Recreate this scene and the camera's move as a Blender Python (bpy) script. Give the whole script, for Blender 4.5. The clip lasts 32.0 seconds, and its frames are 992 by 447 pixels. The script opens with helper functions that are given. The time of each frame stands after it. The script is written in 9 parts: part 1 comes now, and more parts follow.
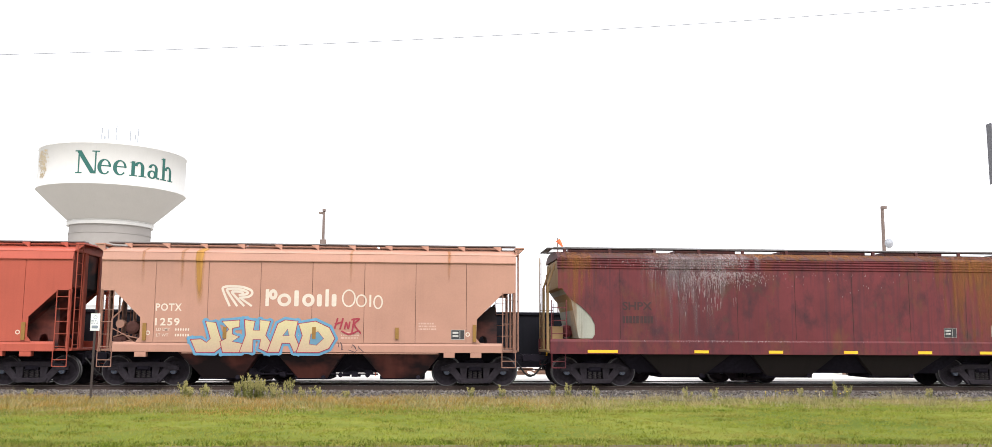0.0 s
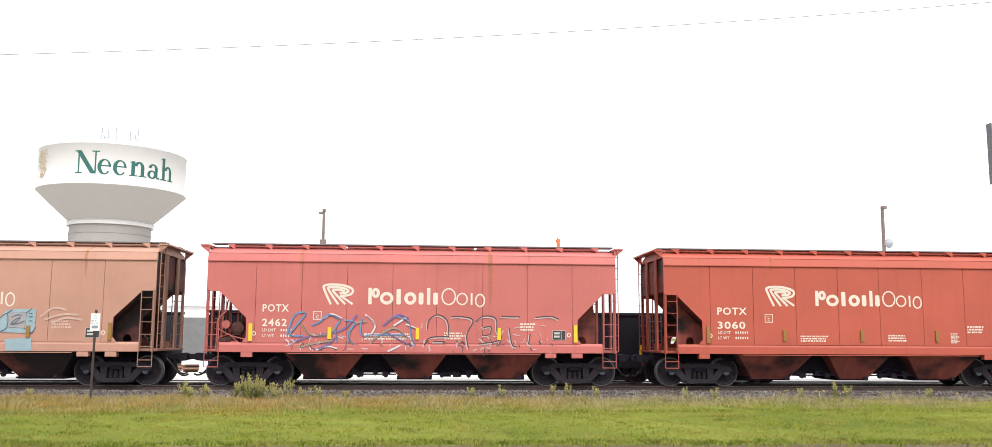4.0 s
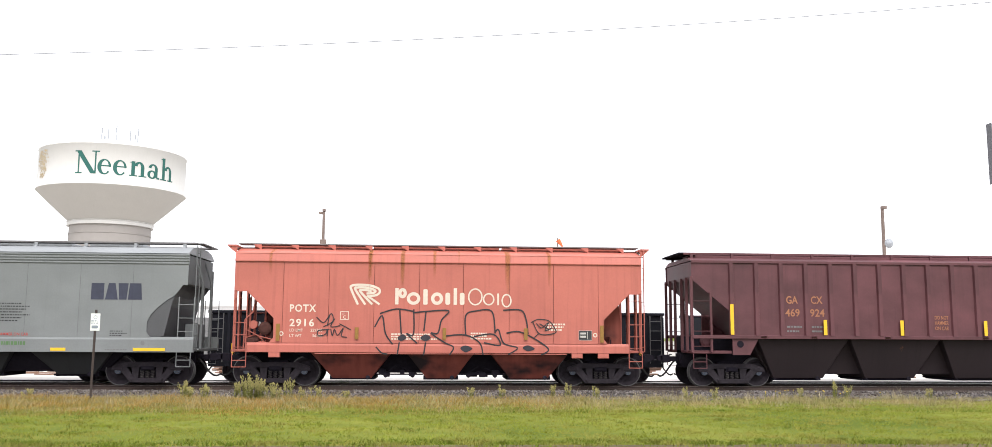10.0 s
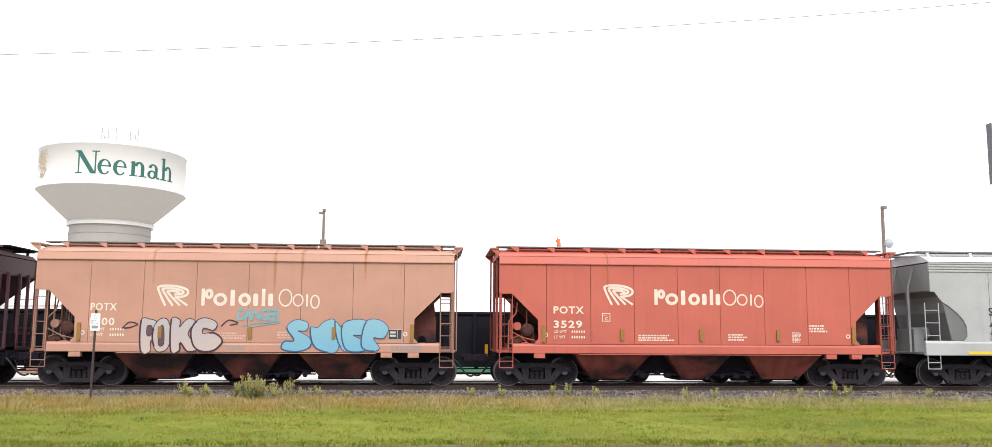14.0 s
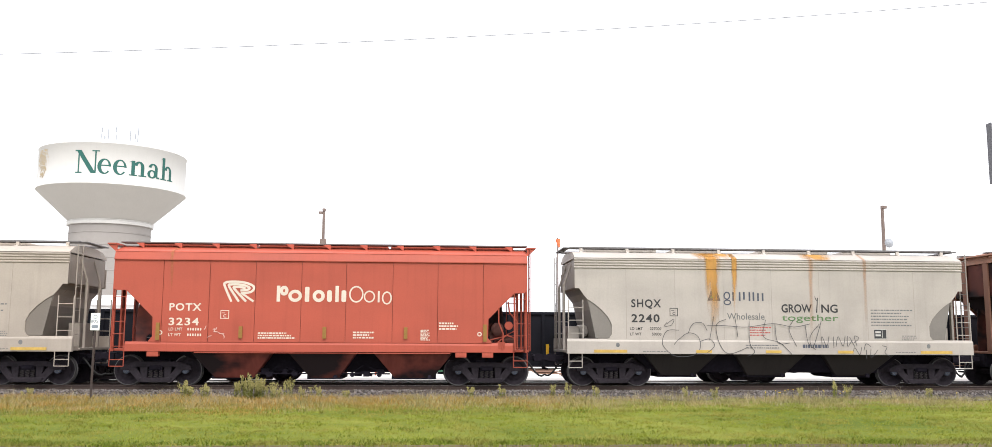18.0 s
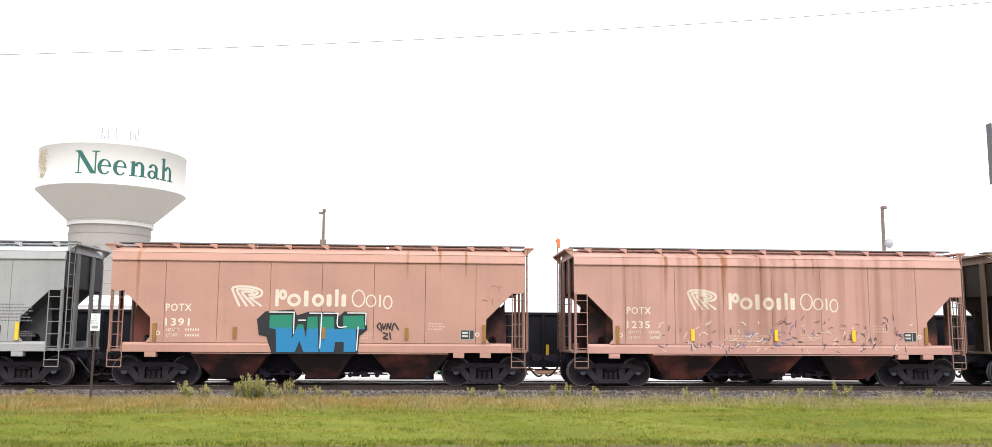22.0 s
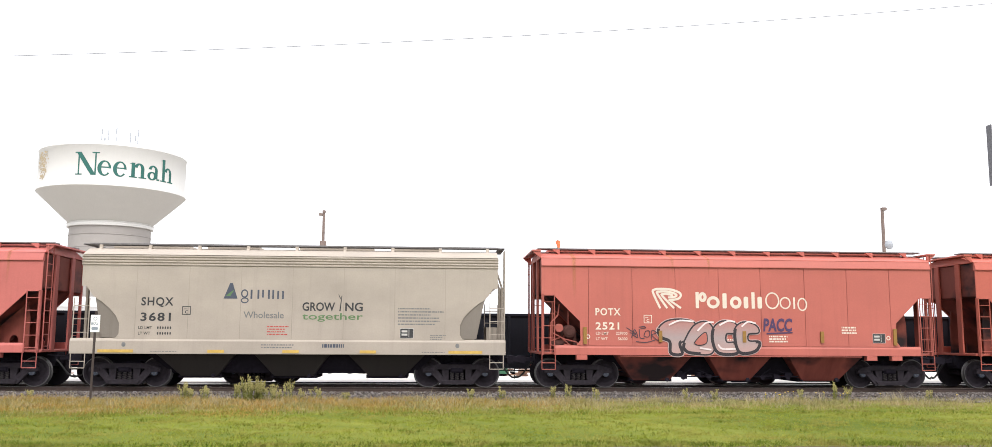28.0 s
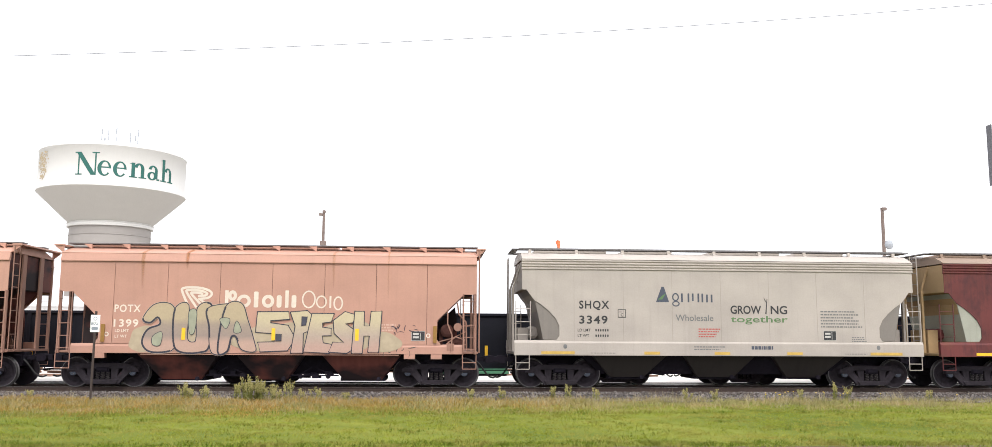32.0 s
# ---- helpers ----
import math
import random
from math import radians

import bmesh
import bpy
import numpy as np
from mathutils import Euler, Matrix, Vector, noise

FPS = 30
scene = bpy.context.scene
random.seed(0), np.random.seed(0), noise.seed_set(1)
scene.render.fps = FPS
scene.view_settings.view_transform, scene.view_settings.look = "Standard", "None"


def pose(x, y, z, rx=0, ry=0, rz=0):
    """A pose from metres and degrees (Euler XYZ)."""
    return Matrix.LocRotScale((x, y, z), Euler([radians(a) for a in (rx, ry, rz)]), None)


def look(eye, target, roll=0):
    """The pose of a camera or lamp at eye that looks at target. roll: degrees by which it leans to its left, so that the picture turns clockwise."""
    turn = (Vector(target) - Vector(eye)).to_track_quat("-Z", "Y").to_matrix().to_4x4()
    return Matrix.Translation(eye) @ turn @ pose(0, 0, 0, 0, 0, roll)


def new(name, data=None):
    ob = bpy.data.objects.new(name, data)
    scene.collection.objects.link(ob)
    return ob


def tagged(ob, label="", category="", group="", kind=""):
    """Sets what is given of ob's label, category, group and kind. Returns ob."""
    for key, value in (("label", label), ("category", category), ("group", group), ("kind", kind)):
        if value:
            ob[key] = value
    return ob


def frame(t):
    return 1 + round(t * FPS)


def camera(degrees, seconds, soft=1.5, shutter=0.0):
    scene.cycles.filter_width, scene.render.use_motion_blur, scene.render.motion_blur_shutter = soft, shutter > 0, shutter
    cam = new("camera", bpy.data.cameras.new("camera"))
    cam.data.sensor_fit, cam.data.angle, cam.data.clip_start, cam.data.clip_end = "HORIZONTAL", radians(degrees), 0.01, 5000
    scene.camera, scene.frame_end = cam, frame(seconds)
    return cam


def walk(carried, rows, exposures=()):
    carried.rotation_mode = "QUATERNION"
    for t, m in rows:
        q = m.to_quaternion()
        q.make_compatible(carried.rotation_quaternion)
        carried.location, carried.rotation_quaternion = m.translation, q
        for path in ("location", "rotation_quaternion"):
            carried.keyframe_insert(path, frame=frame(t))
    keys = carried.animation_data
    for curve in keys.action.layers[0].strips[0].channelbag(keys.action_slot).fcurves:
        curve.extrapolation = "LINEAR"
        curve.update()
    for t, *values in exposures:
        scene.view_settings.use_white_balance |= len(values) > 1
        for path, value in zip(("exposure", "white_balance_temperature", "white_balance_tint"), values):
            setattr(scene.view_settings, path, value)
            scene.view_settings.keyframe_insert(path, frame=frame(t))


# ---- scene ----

# ------------------------------------------------------------------ camera
cam = camera(57.81, 32.0, soft=0.75)
EYE = Vector((0.0, 0.0, 1.755))
AHEAD = Vector((0.066069, 0.989946, 0.125067))
# a hand-held rest that nods up by a hair in the last third
NODS = [(0, 0), (15.0, 0), (18.2, -0.0004), (20.2, 0), (22.4, 0.0001), (24.6, 0.0009),
        (27.6, 0.0014), (29.2, 0.0021), (30.4, 0.0018), (32.0, 0.0016)]
walk(cam, [(t, look(EYE, EYE + 50 * (AHEAD + Vector((0, 0, nod))), 0.298)) for t, nod in NODS],
     exposures=[(0.0, 0.9), (32.0, 0.9)])

# ------------------------------------------------------------------ world and sun
world = bpy.data.worlds.new("overcast_sky")
scene.world = world
world.use_nodes = True
wt = world.node_tree
wt.nodes.clear()
sky = wt.nodes.new("ShaderNodeTexSky")
sky.sky_type, sky.sun_disc = "NISHITA", False
sky.sun_elevation, sky.sun_rotation = radians(48), radians(169)
sky.air_density, sky.dust_density, sky.ozone_density = 1.0, 6.0, 1.0
haze = wt.nodes.new("ShaderNodeHueSaturation")
haze.inputs["Saturation"].default_value = 0.12
cloud = wt.nodes.new("ShaderNodeMix")
cloud.data_type = "RGBA"
cloud.inputs[0].default_value = 0.80
cloud.inputs[7].default_value = (6.5, 6.55, 6.95, 1)
back = wt.nodes.new("ShaderNodeBackground")
back.inputs["Strength"].default_value = 0.15
wout = wt.nodes.new("ShaderNodeOutputWorld")
wt.links.new(sky.outputs[0], haze.inputs["Color"])
wt.links.new(haze.outputs[0], cloud.inputs[6])
wt.links.new(cloud.outputs[2], back.inputs["Color"])
wt.links.new(back.outputs[0], wout.inputs["Surface"])

sun = new("sun", bpy.data.lights.new("sun", "SUN"))
sun.data.energy, sun.data.angle, sun.data.color = 0.9, radians(14), (1.0, 0.97, 0.93)
sun.matrix_world = look((0, 0, 50), Vector((0, 0, 50)) - Vector((0.12, -0.64, 0.74)))

# ------------------------------------------------------------------ materials
def nodes_of(name):
    m = bpy.data.materials.new(name)
    m.use_nodes = True
    nt = m.node_tree
    return m, nt, nt.nodes["Principled BSDF"]


def add(nt, kind, **values):
    n = nt.nodes.new(kind)
    for k, v in values.items():
        n.inputs[k.replace("_", " ")].default_value = v
    return n


def ramp(nt, source, lo, hi):
    r = add(nt, "ShaderNodeMapRange", From_Min=lo, From_Max=hi)
    nt.links.new(source, r.inputs["Value"])
    return r.outputs["Result"]


def blend(nt, fac, a, b, mode="MIX"):
    m = nt.nodes.new("ShaderNodeMix")
    m.data_type, m.blend_type = "RGBA", mode
    for sock, val in ((m.inputs[0], fac), (m.inputs[6], a), (m.inputs[7], b)):
        if isinstance(val, (int, float)):
            sock.default_value = val
        elif isinstance(val, tuple):
            sock.default_value = (*val, 1) if len(val) == 3 else val
        else:
            nt.links.new(val, sock)
    return m.outputs[2]


def noise_at(nt, coord, scale, stretch=(1, 1, 1), shift=(0, 0, 0), detail=4.0, rough=0.55):
    mp = add(nt, "ShaderNodeMapping")
    mp.inputs["Scale"].default_value, mp.inputs["Location"].default_value = stretch, shift
    nt.links.new(coord, mp.inputs["Vector"])
    n = add(nt, "ShaderNodeTexNoise", Scale=scale, Detail=detail, Roughness=rough)
    nt.links.new(mp.outputs[0], n.inputs["Vector"])
    return n.outputs["Fac"]


def relief(nt, bsdf, height, strength, distance):
    b = add(nt, "ShaderNodeBump", Strength=strength, Distance=distance)
    nt.links.new(height, b.inputs["Height"])
    nt.links.new(b.outputs[0], bsdf.inputs["Normal"])


def shade(c, k):
    return tuple(min(1.0, x * k) for x in c)


RUST = (0.22, 0.085, 0.03)


def paint(name, color, seed=0.0, rust=0.15, streak=0.25, rough=0.5, fade=0.3, rusty=RUST, gloss=0.35):
    """Weathered paint on steel: chalky fading, vertical run-off streaks and rust."""
    m, nt, bsdf = nodes_of(name)
    co = add(nt, "ShaderNodeTexCoord").outputs["Object"]
    sh = (seed * 7.3, seed * 3.1, seed * 5.7)
    broad = noise_at(nt, co, 0.55, (1, 1, 1.4), sh, 5)
    runs = noise_at(nt, co, 1.0, (5.5, 1, 0.28), sh, 6, 0.65)
    fine = noise_at(nt, co, 22.0, (1, 1, 1), sh, 3)
    col = blend(nt, ramp(nt, broad, 0.3, 0.72), shade(color, 1 - 0.45 * fade), shade(color, 1 + 0.35 * fade))
    dirt = ramp(nt, runs, 0.52, 0.80)
    f1 = nt.nodes.new("ShaderNodeMath")
    f1.operation = "MULTIPLY"
    nt.links.new(dirt, f1.inputs[0])
    f1.inputs[1].default_value = streak
    col = blend(nt, f1.outputs[0], col, shade(color, 0.45))
    spots = noise_at(nt, co, 1.7, (1.6, 1, 0.5), (sh[1], sh[2], sh[0]), 8, 0.72)
    f2 = ramp(nt, spots, 0.80 - 0.42 * rust, 0.90 - 0.30 * rust)
    col = blend(nt, f2, col, rusty)
    col = blend(nt, ramp(nt, fine, 0.2, 0.8), blend(nt, 0.10, col, (0, 0, 0)), col)
    nt.links.new(col, bsdf.inputs["Base Color"])
    rr = add(nt, "ShaderNodeMapRange", To_Min=rough - 0.1, To_Max=min(1, rough + 0.2))
    nt.links.new(broad, rr.inputs["Value"])
    nt.links.new(rr.outputs[0], bsdf.inputs["Roughness"])
    bsdf.inputs["Specular IOR Level"].default_value = gloss
    relief(nt, bsdf, broad, 0.25, 0.03)
    return m


def old_paint(name, wine, dark, brown, seed=0.0):
    """Decades-old wine-red paint: mottled, streaked, browned in patches, tinged green in a few."""
    m, nt, bsdf = nodes_of(name)
    co = add(nt, "ShaderNodeTexCoord").outputs["Object"]
    sh = (seed * 7.3, seed * 3.1, seed * 5.7)
    broad = noise_at(nt, co, 0.45, (1, 1, 1.2), sh, 6, 0.6)
    mottle = noise_at(nt, co, 2.2, (1, 1, 0.6), (sh[2], sh[0], sh[1]), 8, 0.68)
    runs = noise_at(nt, co, 1.0, (6.5, 1, 0.22), sh, 7, 0.66)
    col = blend(nt, ramp(nt, broad, 0.32, 0.66), shade(wine, 0.75), shade(wine, 1.25))
    col = blend(nt, ramp(nt, mottle, 0.48, 0.74), col, dark)
    col = blend(nt, ramp(nt, runs, 0.50, 0.78), col, shade(dark, 1.3))
    patch = noise_at(nt, co, 0.8, (1, 1, 0.5), (sh[1], sh[2], sh[0]), 7, 0.7)
    col = blend(nt, ramp(nt, patch, 0.56, 0.74), col, brown)
    green = noise_at(nt, co, 0.7, (1, 1, 1.1), (sh[1] + 4, sh[0], sh[2]), 6, 0.66)
    tint = nt.nodes.new("ShaderNodeMath")
    tint.operation = "MULTIPLY"
    nt.links.new(ramp(nt, green, 0.58, 0.72), tint.inputs[0])
    tint.inputs[1].default_value = 0.55
    col = blend(nt, tint.outputs[0], col, (0.045, 0.05, 0.026))
    nt.links.new(col, bsdf.inputs["Base Color"])
    bsdf.inputs["Roughness"].default_value = 0.62
    bsdf.inputs["Specular IOR Level"].default_value = 0.3
    relief(nt, bsdf, mottle, 0.3, 0.02)
    return m


def plain(name, color, rough=0.6, metal=0.0, vary=0.25, scale=9.0, bump=0.15, gloss=0.5):
    m, nt, bsdf = nodes_of(name)
    co = add(nt, "ShaderNodeTexCoord").outputs["Object"]
    n = noise_at(nt, co, scale, detail=6)
    n2 = noise_at(nt, co, scale * 0.12, detail=3)
    c = blend(nt, ramp(nt, n, 0.25, 0.75), shade(color, 1 - vary), shade(color, 1 + vary))
    c = blend(nt, ramp(nt, n2, 0.35, 0.7), c, shade(color, 1 - 0.6 * vary))
    nt.links.new(c, bsdf.inputs["Base Color"])
    bsdf.inputs["Roughness"].default_value, bsdf.inputs["Metallic"].default_value = rough, metal
    bsdf.inputs["Specular IOR Level"].default_value = gloss
    relief(nt, bsdf, n, bump, 0.02)
    return m


def island(name, a, b, patch=None, rough=0.8, scale=0.35):
    """Grass, leaves and stones: each piece its own tone, drifting over metres."""
    m, nt, bsdf = nodes_of(name)
    geo = nt.nodes.new("ShaderNodeNewGeometry")
    co = add(nt, "ShaderNodeTexCoord").outputs["Object"]
    c = blend(nt, geo.outputs["Random Per Island"], a, b)
    if patch:
        c = blend(nt, ramp(nt, noise_at(nt, co, scale, detail=5), 0.42, 0.66), c, patch)
    nt.links.new(c, bsdf.inputs["Base Color"])
    bsdf.inputs["Roughness"].default_value = rough
    bsdf.inputs["Specular IOR Level"].default_value = 0.12
    return m


def stain_mat(name, color, seed=0.0, grain=7.0, cover=0.9, body=0.42, run=0.45, top=0.9):
    """A run-off stain on a thin film: streaky, dense at its top, gone at its edges."""
    m, nt, bsdf = nodes_of(name)
    tc = add(nt, "ShaderNodeTexCoord")
    sep = nt.nodes.new("ShaderNodeSeparateXYZ")
    nt.links.new(tc.outputs["Generated"], sep.inputs[0])
    edge = nt.nodes.new("ShaderNodeMath")
    edge.operation = "PINGPONG"
    edge.inputs[1].default_value = 0.5
    nt.links.new(sep.outputs[0], edge.inputs[0])
    e = ramp(nt, edge.outputs[0], 0.0, 0.42)
    top = ramp(nt, sep.outputs[2], 0.0, top)
    mass = nt.nodes.new("ShaderNodeMath")
    mass.operation = "MULTIPLY"
    nt.links.new(e, mass.inputs[0])
    nt.links.new(top, mass.inputs[1])
    n = noise_at(nt, tc.outputs["Object"], 1.0, (grain, 1, run), (seed, seed * 2, seed * 3), 6, 0.62)
    tot = nt.nodes.new("ShaderNodeMath")
    tot.operation = "MULTIPLY_ADD"
    nt.links.new(mass.outputs[0], tot.inputs[0])
    tot.inputs[1].default_value = body
    nt.links.new(n, tot.inputs[2])
    a0 = ramp(nt, tot.outputs[0], 0.55, 0.88)
    a1 = nt.nodes.new("ShaderNodeMath")
    a1.operation = "MULTIPLY"
    nt.links.new(a0, a1.inputs[0])
    nt.links.new(ramp(nt, mass.outputs[0], 0.0, 0.25), a1.inputs[1])
    a2 = nt.nodes.new("ShaderNodeMath")
    a2.operation = "MULTIPLY"
    nt.links.new(a1.outputs[0], a2.inputs[0])
    a2.inputs[1].default_value = cover
    nt.links.new(a2.outputs[0], bsdf.inputs["Alpha"])
    nt.links.new(blend(nt, ramp(nt, n, 0.3, 0.7), shade(color, 1.2), shade(color, 0.75)), bsdf.inputs["Base Color"])
    bsdf.inputs["Roughness"].default_value = 0.85
    bsdf.inputs["Specular IOR Level"].default_value = 0.15
    return m


TRUCK = plain("truck_steel", (0.030, 0.025, 0.030), 0.85, vary=0.45, gloss=0.14)
TREAD = plain("worn_rim_steel", (0.10, 0.095, 0.095), 0.5, 0.5, vary=0.4)
WHEELM = plain("wheel_plate", (0.027, 0.022, 0.027), 0.8, vary=0.5, gloss=0.14)
UNDER = plain("underframe_black", (0.019, 0.016, 0.023), 0.9, vary=0.4, gloss=0.1)
CAP = plain("bearing_cap_blue", (0.035, 0.045, 0.068), 0.5, vary=0.3)
SPRINGM = plain("spring_steel", (0.040, 0.034, 0.034), 0.6)
SOOTY = plain("sooty_brown_steel", (0.085, 0.036, 0.030), 0.85, vary=0.45, gloss=0.2)
GALV = plain("galvanised_grating", (0.17, 0.16, 0.16), 0.6, 0.3, vary=0.35)
HOSE = plain("rubber_hose", (0.012, 0.012, 0.012), 0.6)
WHITEP = plain("white_marking", (0.74, 0.70, 0.64), 0.7, vary=0.12, scale=14)
CREAMP = plain("cream_marking", (0.69, 0.595, 0.495), 0.7, vary=0.14, scale=14)
BLACKP = plain("black_marking", (0.03, 0.03, 0.032), 0.6, vary=0.3)
GREYP = plain("grey_marking", (0.16, 0.16, 0.16), 0.7)
PALEP = plain("pale_line_marking", (0.50, 0.48, 0.45), 0.7)
SLATEP = plain("slate_marking", (0.06, 0.07, 0.10), 0.6)
REDP = plain("red_marking", (0.45, 0.06, 0.05), 0.7)
GREENP = plain("green_marking", (0.10, 0.19, 0.075), 0.7)
YELLOW = plain("yellow_reflective_tape", (0.85, 0.50, 0.02), 0.45, vary=0.12)
OLIVE = plain("faded_yellow_tape", (0.27, 0.14, 0.025), 0.6, vary=0.25)
OCHRE = plain("ochre_tape", (0.55, 0.36, 0.08), 0.6, vary=0.25)
FAINT = plain("faint_stencil", (0.58, 0.38, 0.30), 0.7, vary=0.2, scale=14)
ORANGEP = plain("rusty_orange_marking", (0.38, 0.16, 0.08), 0.7)

# ------------------------------------------------------------------ mesh tools
class Geo:
    """Plain vertex and face lists that become one mesh."""

    def __init__(self):
        self.v, self.f, self.m = [], [], []

    def raw(self, verts, faces, mat=0):
        n = len(self.v)
        self.v += [tuple(p) for p in verts]
        self.f += [tuple(i + n for i in q) for q in faces]
        self.m += [mat] * len(faces)
        return self

    def box(self, x0, x1, y0, y1, z0, z1, mat=0):
        return self.raw([(x0, y0, z0), (x1, y0, z0), (x1, y1, z0), (x0, y1, z0), (x0, y0, z1), (x1, y0, z1), (x1, y1, z1), (x0, y1, z1)],
                        [(0, 3, 2, 1), (4, 5, 6, 7), (0, 1, 5, 4), (1, 2, 6, 5), (2, 3, 7, 6), (3, 0, 4, 7)], mat)

    def prism(self, poly, y0, y1, mat=0, axis="y"):
        """poly in (x, z) drawn out along y, or in (y, z) drawn out along x."""
        n = len(poly)
        if axis == "y":
            vs = [(x, y0, z) for x, z in poly] + [(x, y1, z) for x, z in poly]
        else:
            vs = [(y0, y, z) for y, z in poly] + [(y1, y, z) for y, z in poly]
        fs = [tuple(range(n)), tuple(range(2 * n - 1, n - 1, -1))]
        fs += [(i, i + n, (i + 1) % n + n, (i + 1) % n) for i in range(n)]
        return self.raw(vs, fs, mat)

    def tube(self, a, b, r, n=8, r2=None, mat=0, caps=True):
        a, b = Vector(a), Vector(b)
        q = (b - a).to_track_quat("Z", "Y")
        r2 = r if r2 is None else r2
        vs = []
        for p, rad in ((a, r), (b, r2)):
            for i in range(n):
                w = 2 * math.pi * (i + 0.5) / n
                vs.append(p + q @ Vector((rad * math.cos(w), rad * math.sin(w), 0)))
        fs = [(i, (i + 1) % n, (i + 1) % n + n, i + n) for i in range(n)]
        if caps:
            fs += [tuple(range(n - 1, -1, -1)), tuple(range(n, 2 * n))]
        return self.raw(vs, fs, mat)

    def path(self, pts, r, n=6, mat=0):
        for a, b in zip(pts, pts[1:]):
            self.tube(a, b, r, n, mat=mat)
        return self

    def lathe(self, rows, n=24, axis="z", mats=None, center=(0, 0, 0)):
        """rows of (radius, height) turned about an axis."""
        vs, cx, cy, cz = [], *center
        for r, h in rows:
            for i in range(n):
                w = 2 * math.pi * i / n
                c, s = r * math.cos(w), r * math.sin(w)
                vs.append((cx + c, cy + s, cz + h) if axis == "z" else (cx + c, cy + h, cz + s))
        base = len(self.v)
        self.v += vs
        for k in range(len(rows) - 1):
            for i in range(n):
                j = (i + 1) % n
                self.f.append((base + k * n + i, base + k * n + j, base + (k + 1) * n + j, base + (k + 1) * n + i))
                self.m.append(mats[k] if mats else 0)
        return self

    def mesh(self, name, mats=(), bevel=0.0, fix=True, smooth=False):
        me = bpy.data.meshes.new(name)
        me.from_pydata([tuple(p) for p in self.v], [], self.f)
        if fix or bevel:
            bm = bmesh.new()
            bm.from_mesh(me)
            if fix:
                bmesh.ops.recalc_face_normals(bm, faces=bm.faces)
            if bevel:
                es = [e for e in bm.edges if len(e.link_faces) == 2 and e.calc_face_angle(0) > 0.5]
                bmesh.ops.bevel(bm, geom=es, offset=bevel, segments=1, affect="EDGES", clamp_overlap=True)
            bm.to_mesh(me)
            bm.free()
        for m in mats:
            me.materials.append(m)
        if len(mats) > 1 and not bevel:
            me.polygons.foreach_set("material_index", self.m)
        if smooth:
            me.shade_smooth()
        return me


def part(name, me, parent, material=None, label=""):
    """One mesh object under a thing; a shared mesh takes its material on the object."""
    ob = new(name, me)
    ob.parent = parent
    if material is not None:
        if not me.materials:
            me.materials.append(None)
        ob.material_slots[0].link = "OBJECT"
        ob.material_slots[0].material = material
    return tagged(ob, label)


def thing(name, label, category, group="", at=None, kind=""):
    ob = new(name)
    ob.empty_display_size = 0.3
    if at is not None:
        ob.matrix_basis = at
    return tagged(ob, label, category, group, kind)


def solid(name, geo, material, label="", category="", kind="", group="", bevel=0.0, fix=True, smooth=False):
    mats = material if isinstance(material, (list, tuple)) else [material]
    return tagged(new(name, geo.mesh(name, mats, bevel, fix, smooth)), label, category, group, kind)


TEXTS = {}


def letters(s, size, bold=0.0, width=None, shear=0.0, space=1.0):
    """Flat letter shapes as (points, faces), starting at x 0, baseline at 0; cap height = size."""
    key = (s, round(bold, 4), round(shear, 3), round(space, 2))
    if key not in TEXTS:
        cu = bpy.data.curves.new("letters", "FONT")
        cu.body, cu.size, cu.offset, cu.shear, cu.resolution_u, cu.fill_mode = s, 1.0, bold, shear, 3, "FRONT"
        cu.space_character = space
        ob = bpy.data.objects.new("letters", cu)
        scene.collection.objects.link(ob)
        me = bpy.data.meshes.new_from_object(ob.evaluated_get(bpy.context.evaluated_depsgraph_get()))
        TEXTS[key] = ([(p.co.x, p.co.y) for p in me.vertices], [tuple(q.vertices) for q in me.polygons])
        bpy.data.objects.remove(ob)
        bpy.data.curves.remove(cu)
        bpy.data.meshes.remove(me)
    vs, fs = TEXTS[key]
    x0, x1 = min(p[0] for p in vs), max(p[0] for p in vs)
    k = size / 0.69
    kx = k if width is None else width / (x1 - x0)
    return [((x - x0) * kx, y * k) for x, y in vs], fs


def on_side(geo, shape, x, z, y):
    vs, fs = shape
    return geo.raw([(x + a, y, z + b) for a, b in vs], fs)


def rounded(x0, x1, z0, z1, r, n=4):
    pts = []
    for cx, cz, a in ((x1 - r, z1 - r, 0), (x0 + r, z1 - r, 90), (x0 + r, z0 + r, 180), (x1 - r, z0 + r, 270)):
        for i in range(n + 1):
            w = radians(a + 90 * i / n)
            pts.append((cx + r * math.cos(w), cz + r * math.sin(w)))
    return pts


def flat(geo, poly, y):
    return geo.raw([(x, y, z) for x, z in poly], [tuple(range(len(poly)))])


def ring(geo, cx, cz, rx, rz, w, y, n=20):
    vs = []
    for k in (1.0, 0.0):
        for i in range(n):
            a = 2 * math.pi * i / n
            vs.append((cx + (rx - w * (1 - k)) * math.cos(a), y, cz + (rz - w * (1 - k)) * math.sin(a)))
    return geo.raw(vs, [(i, (i + 1) % n, (i + 1) % n + n, i + n) for i in range(n)])


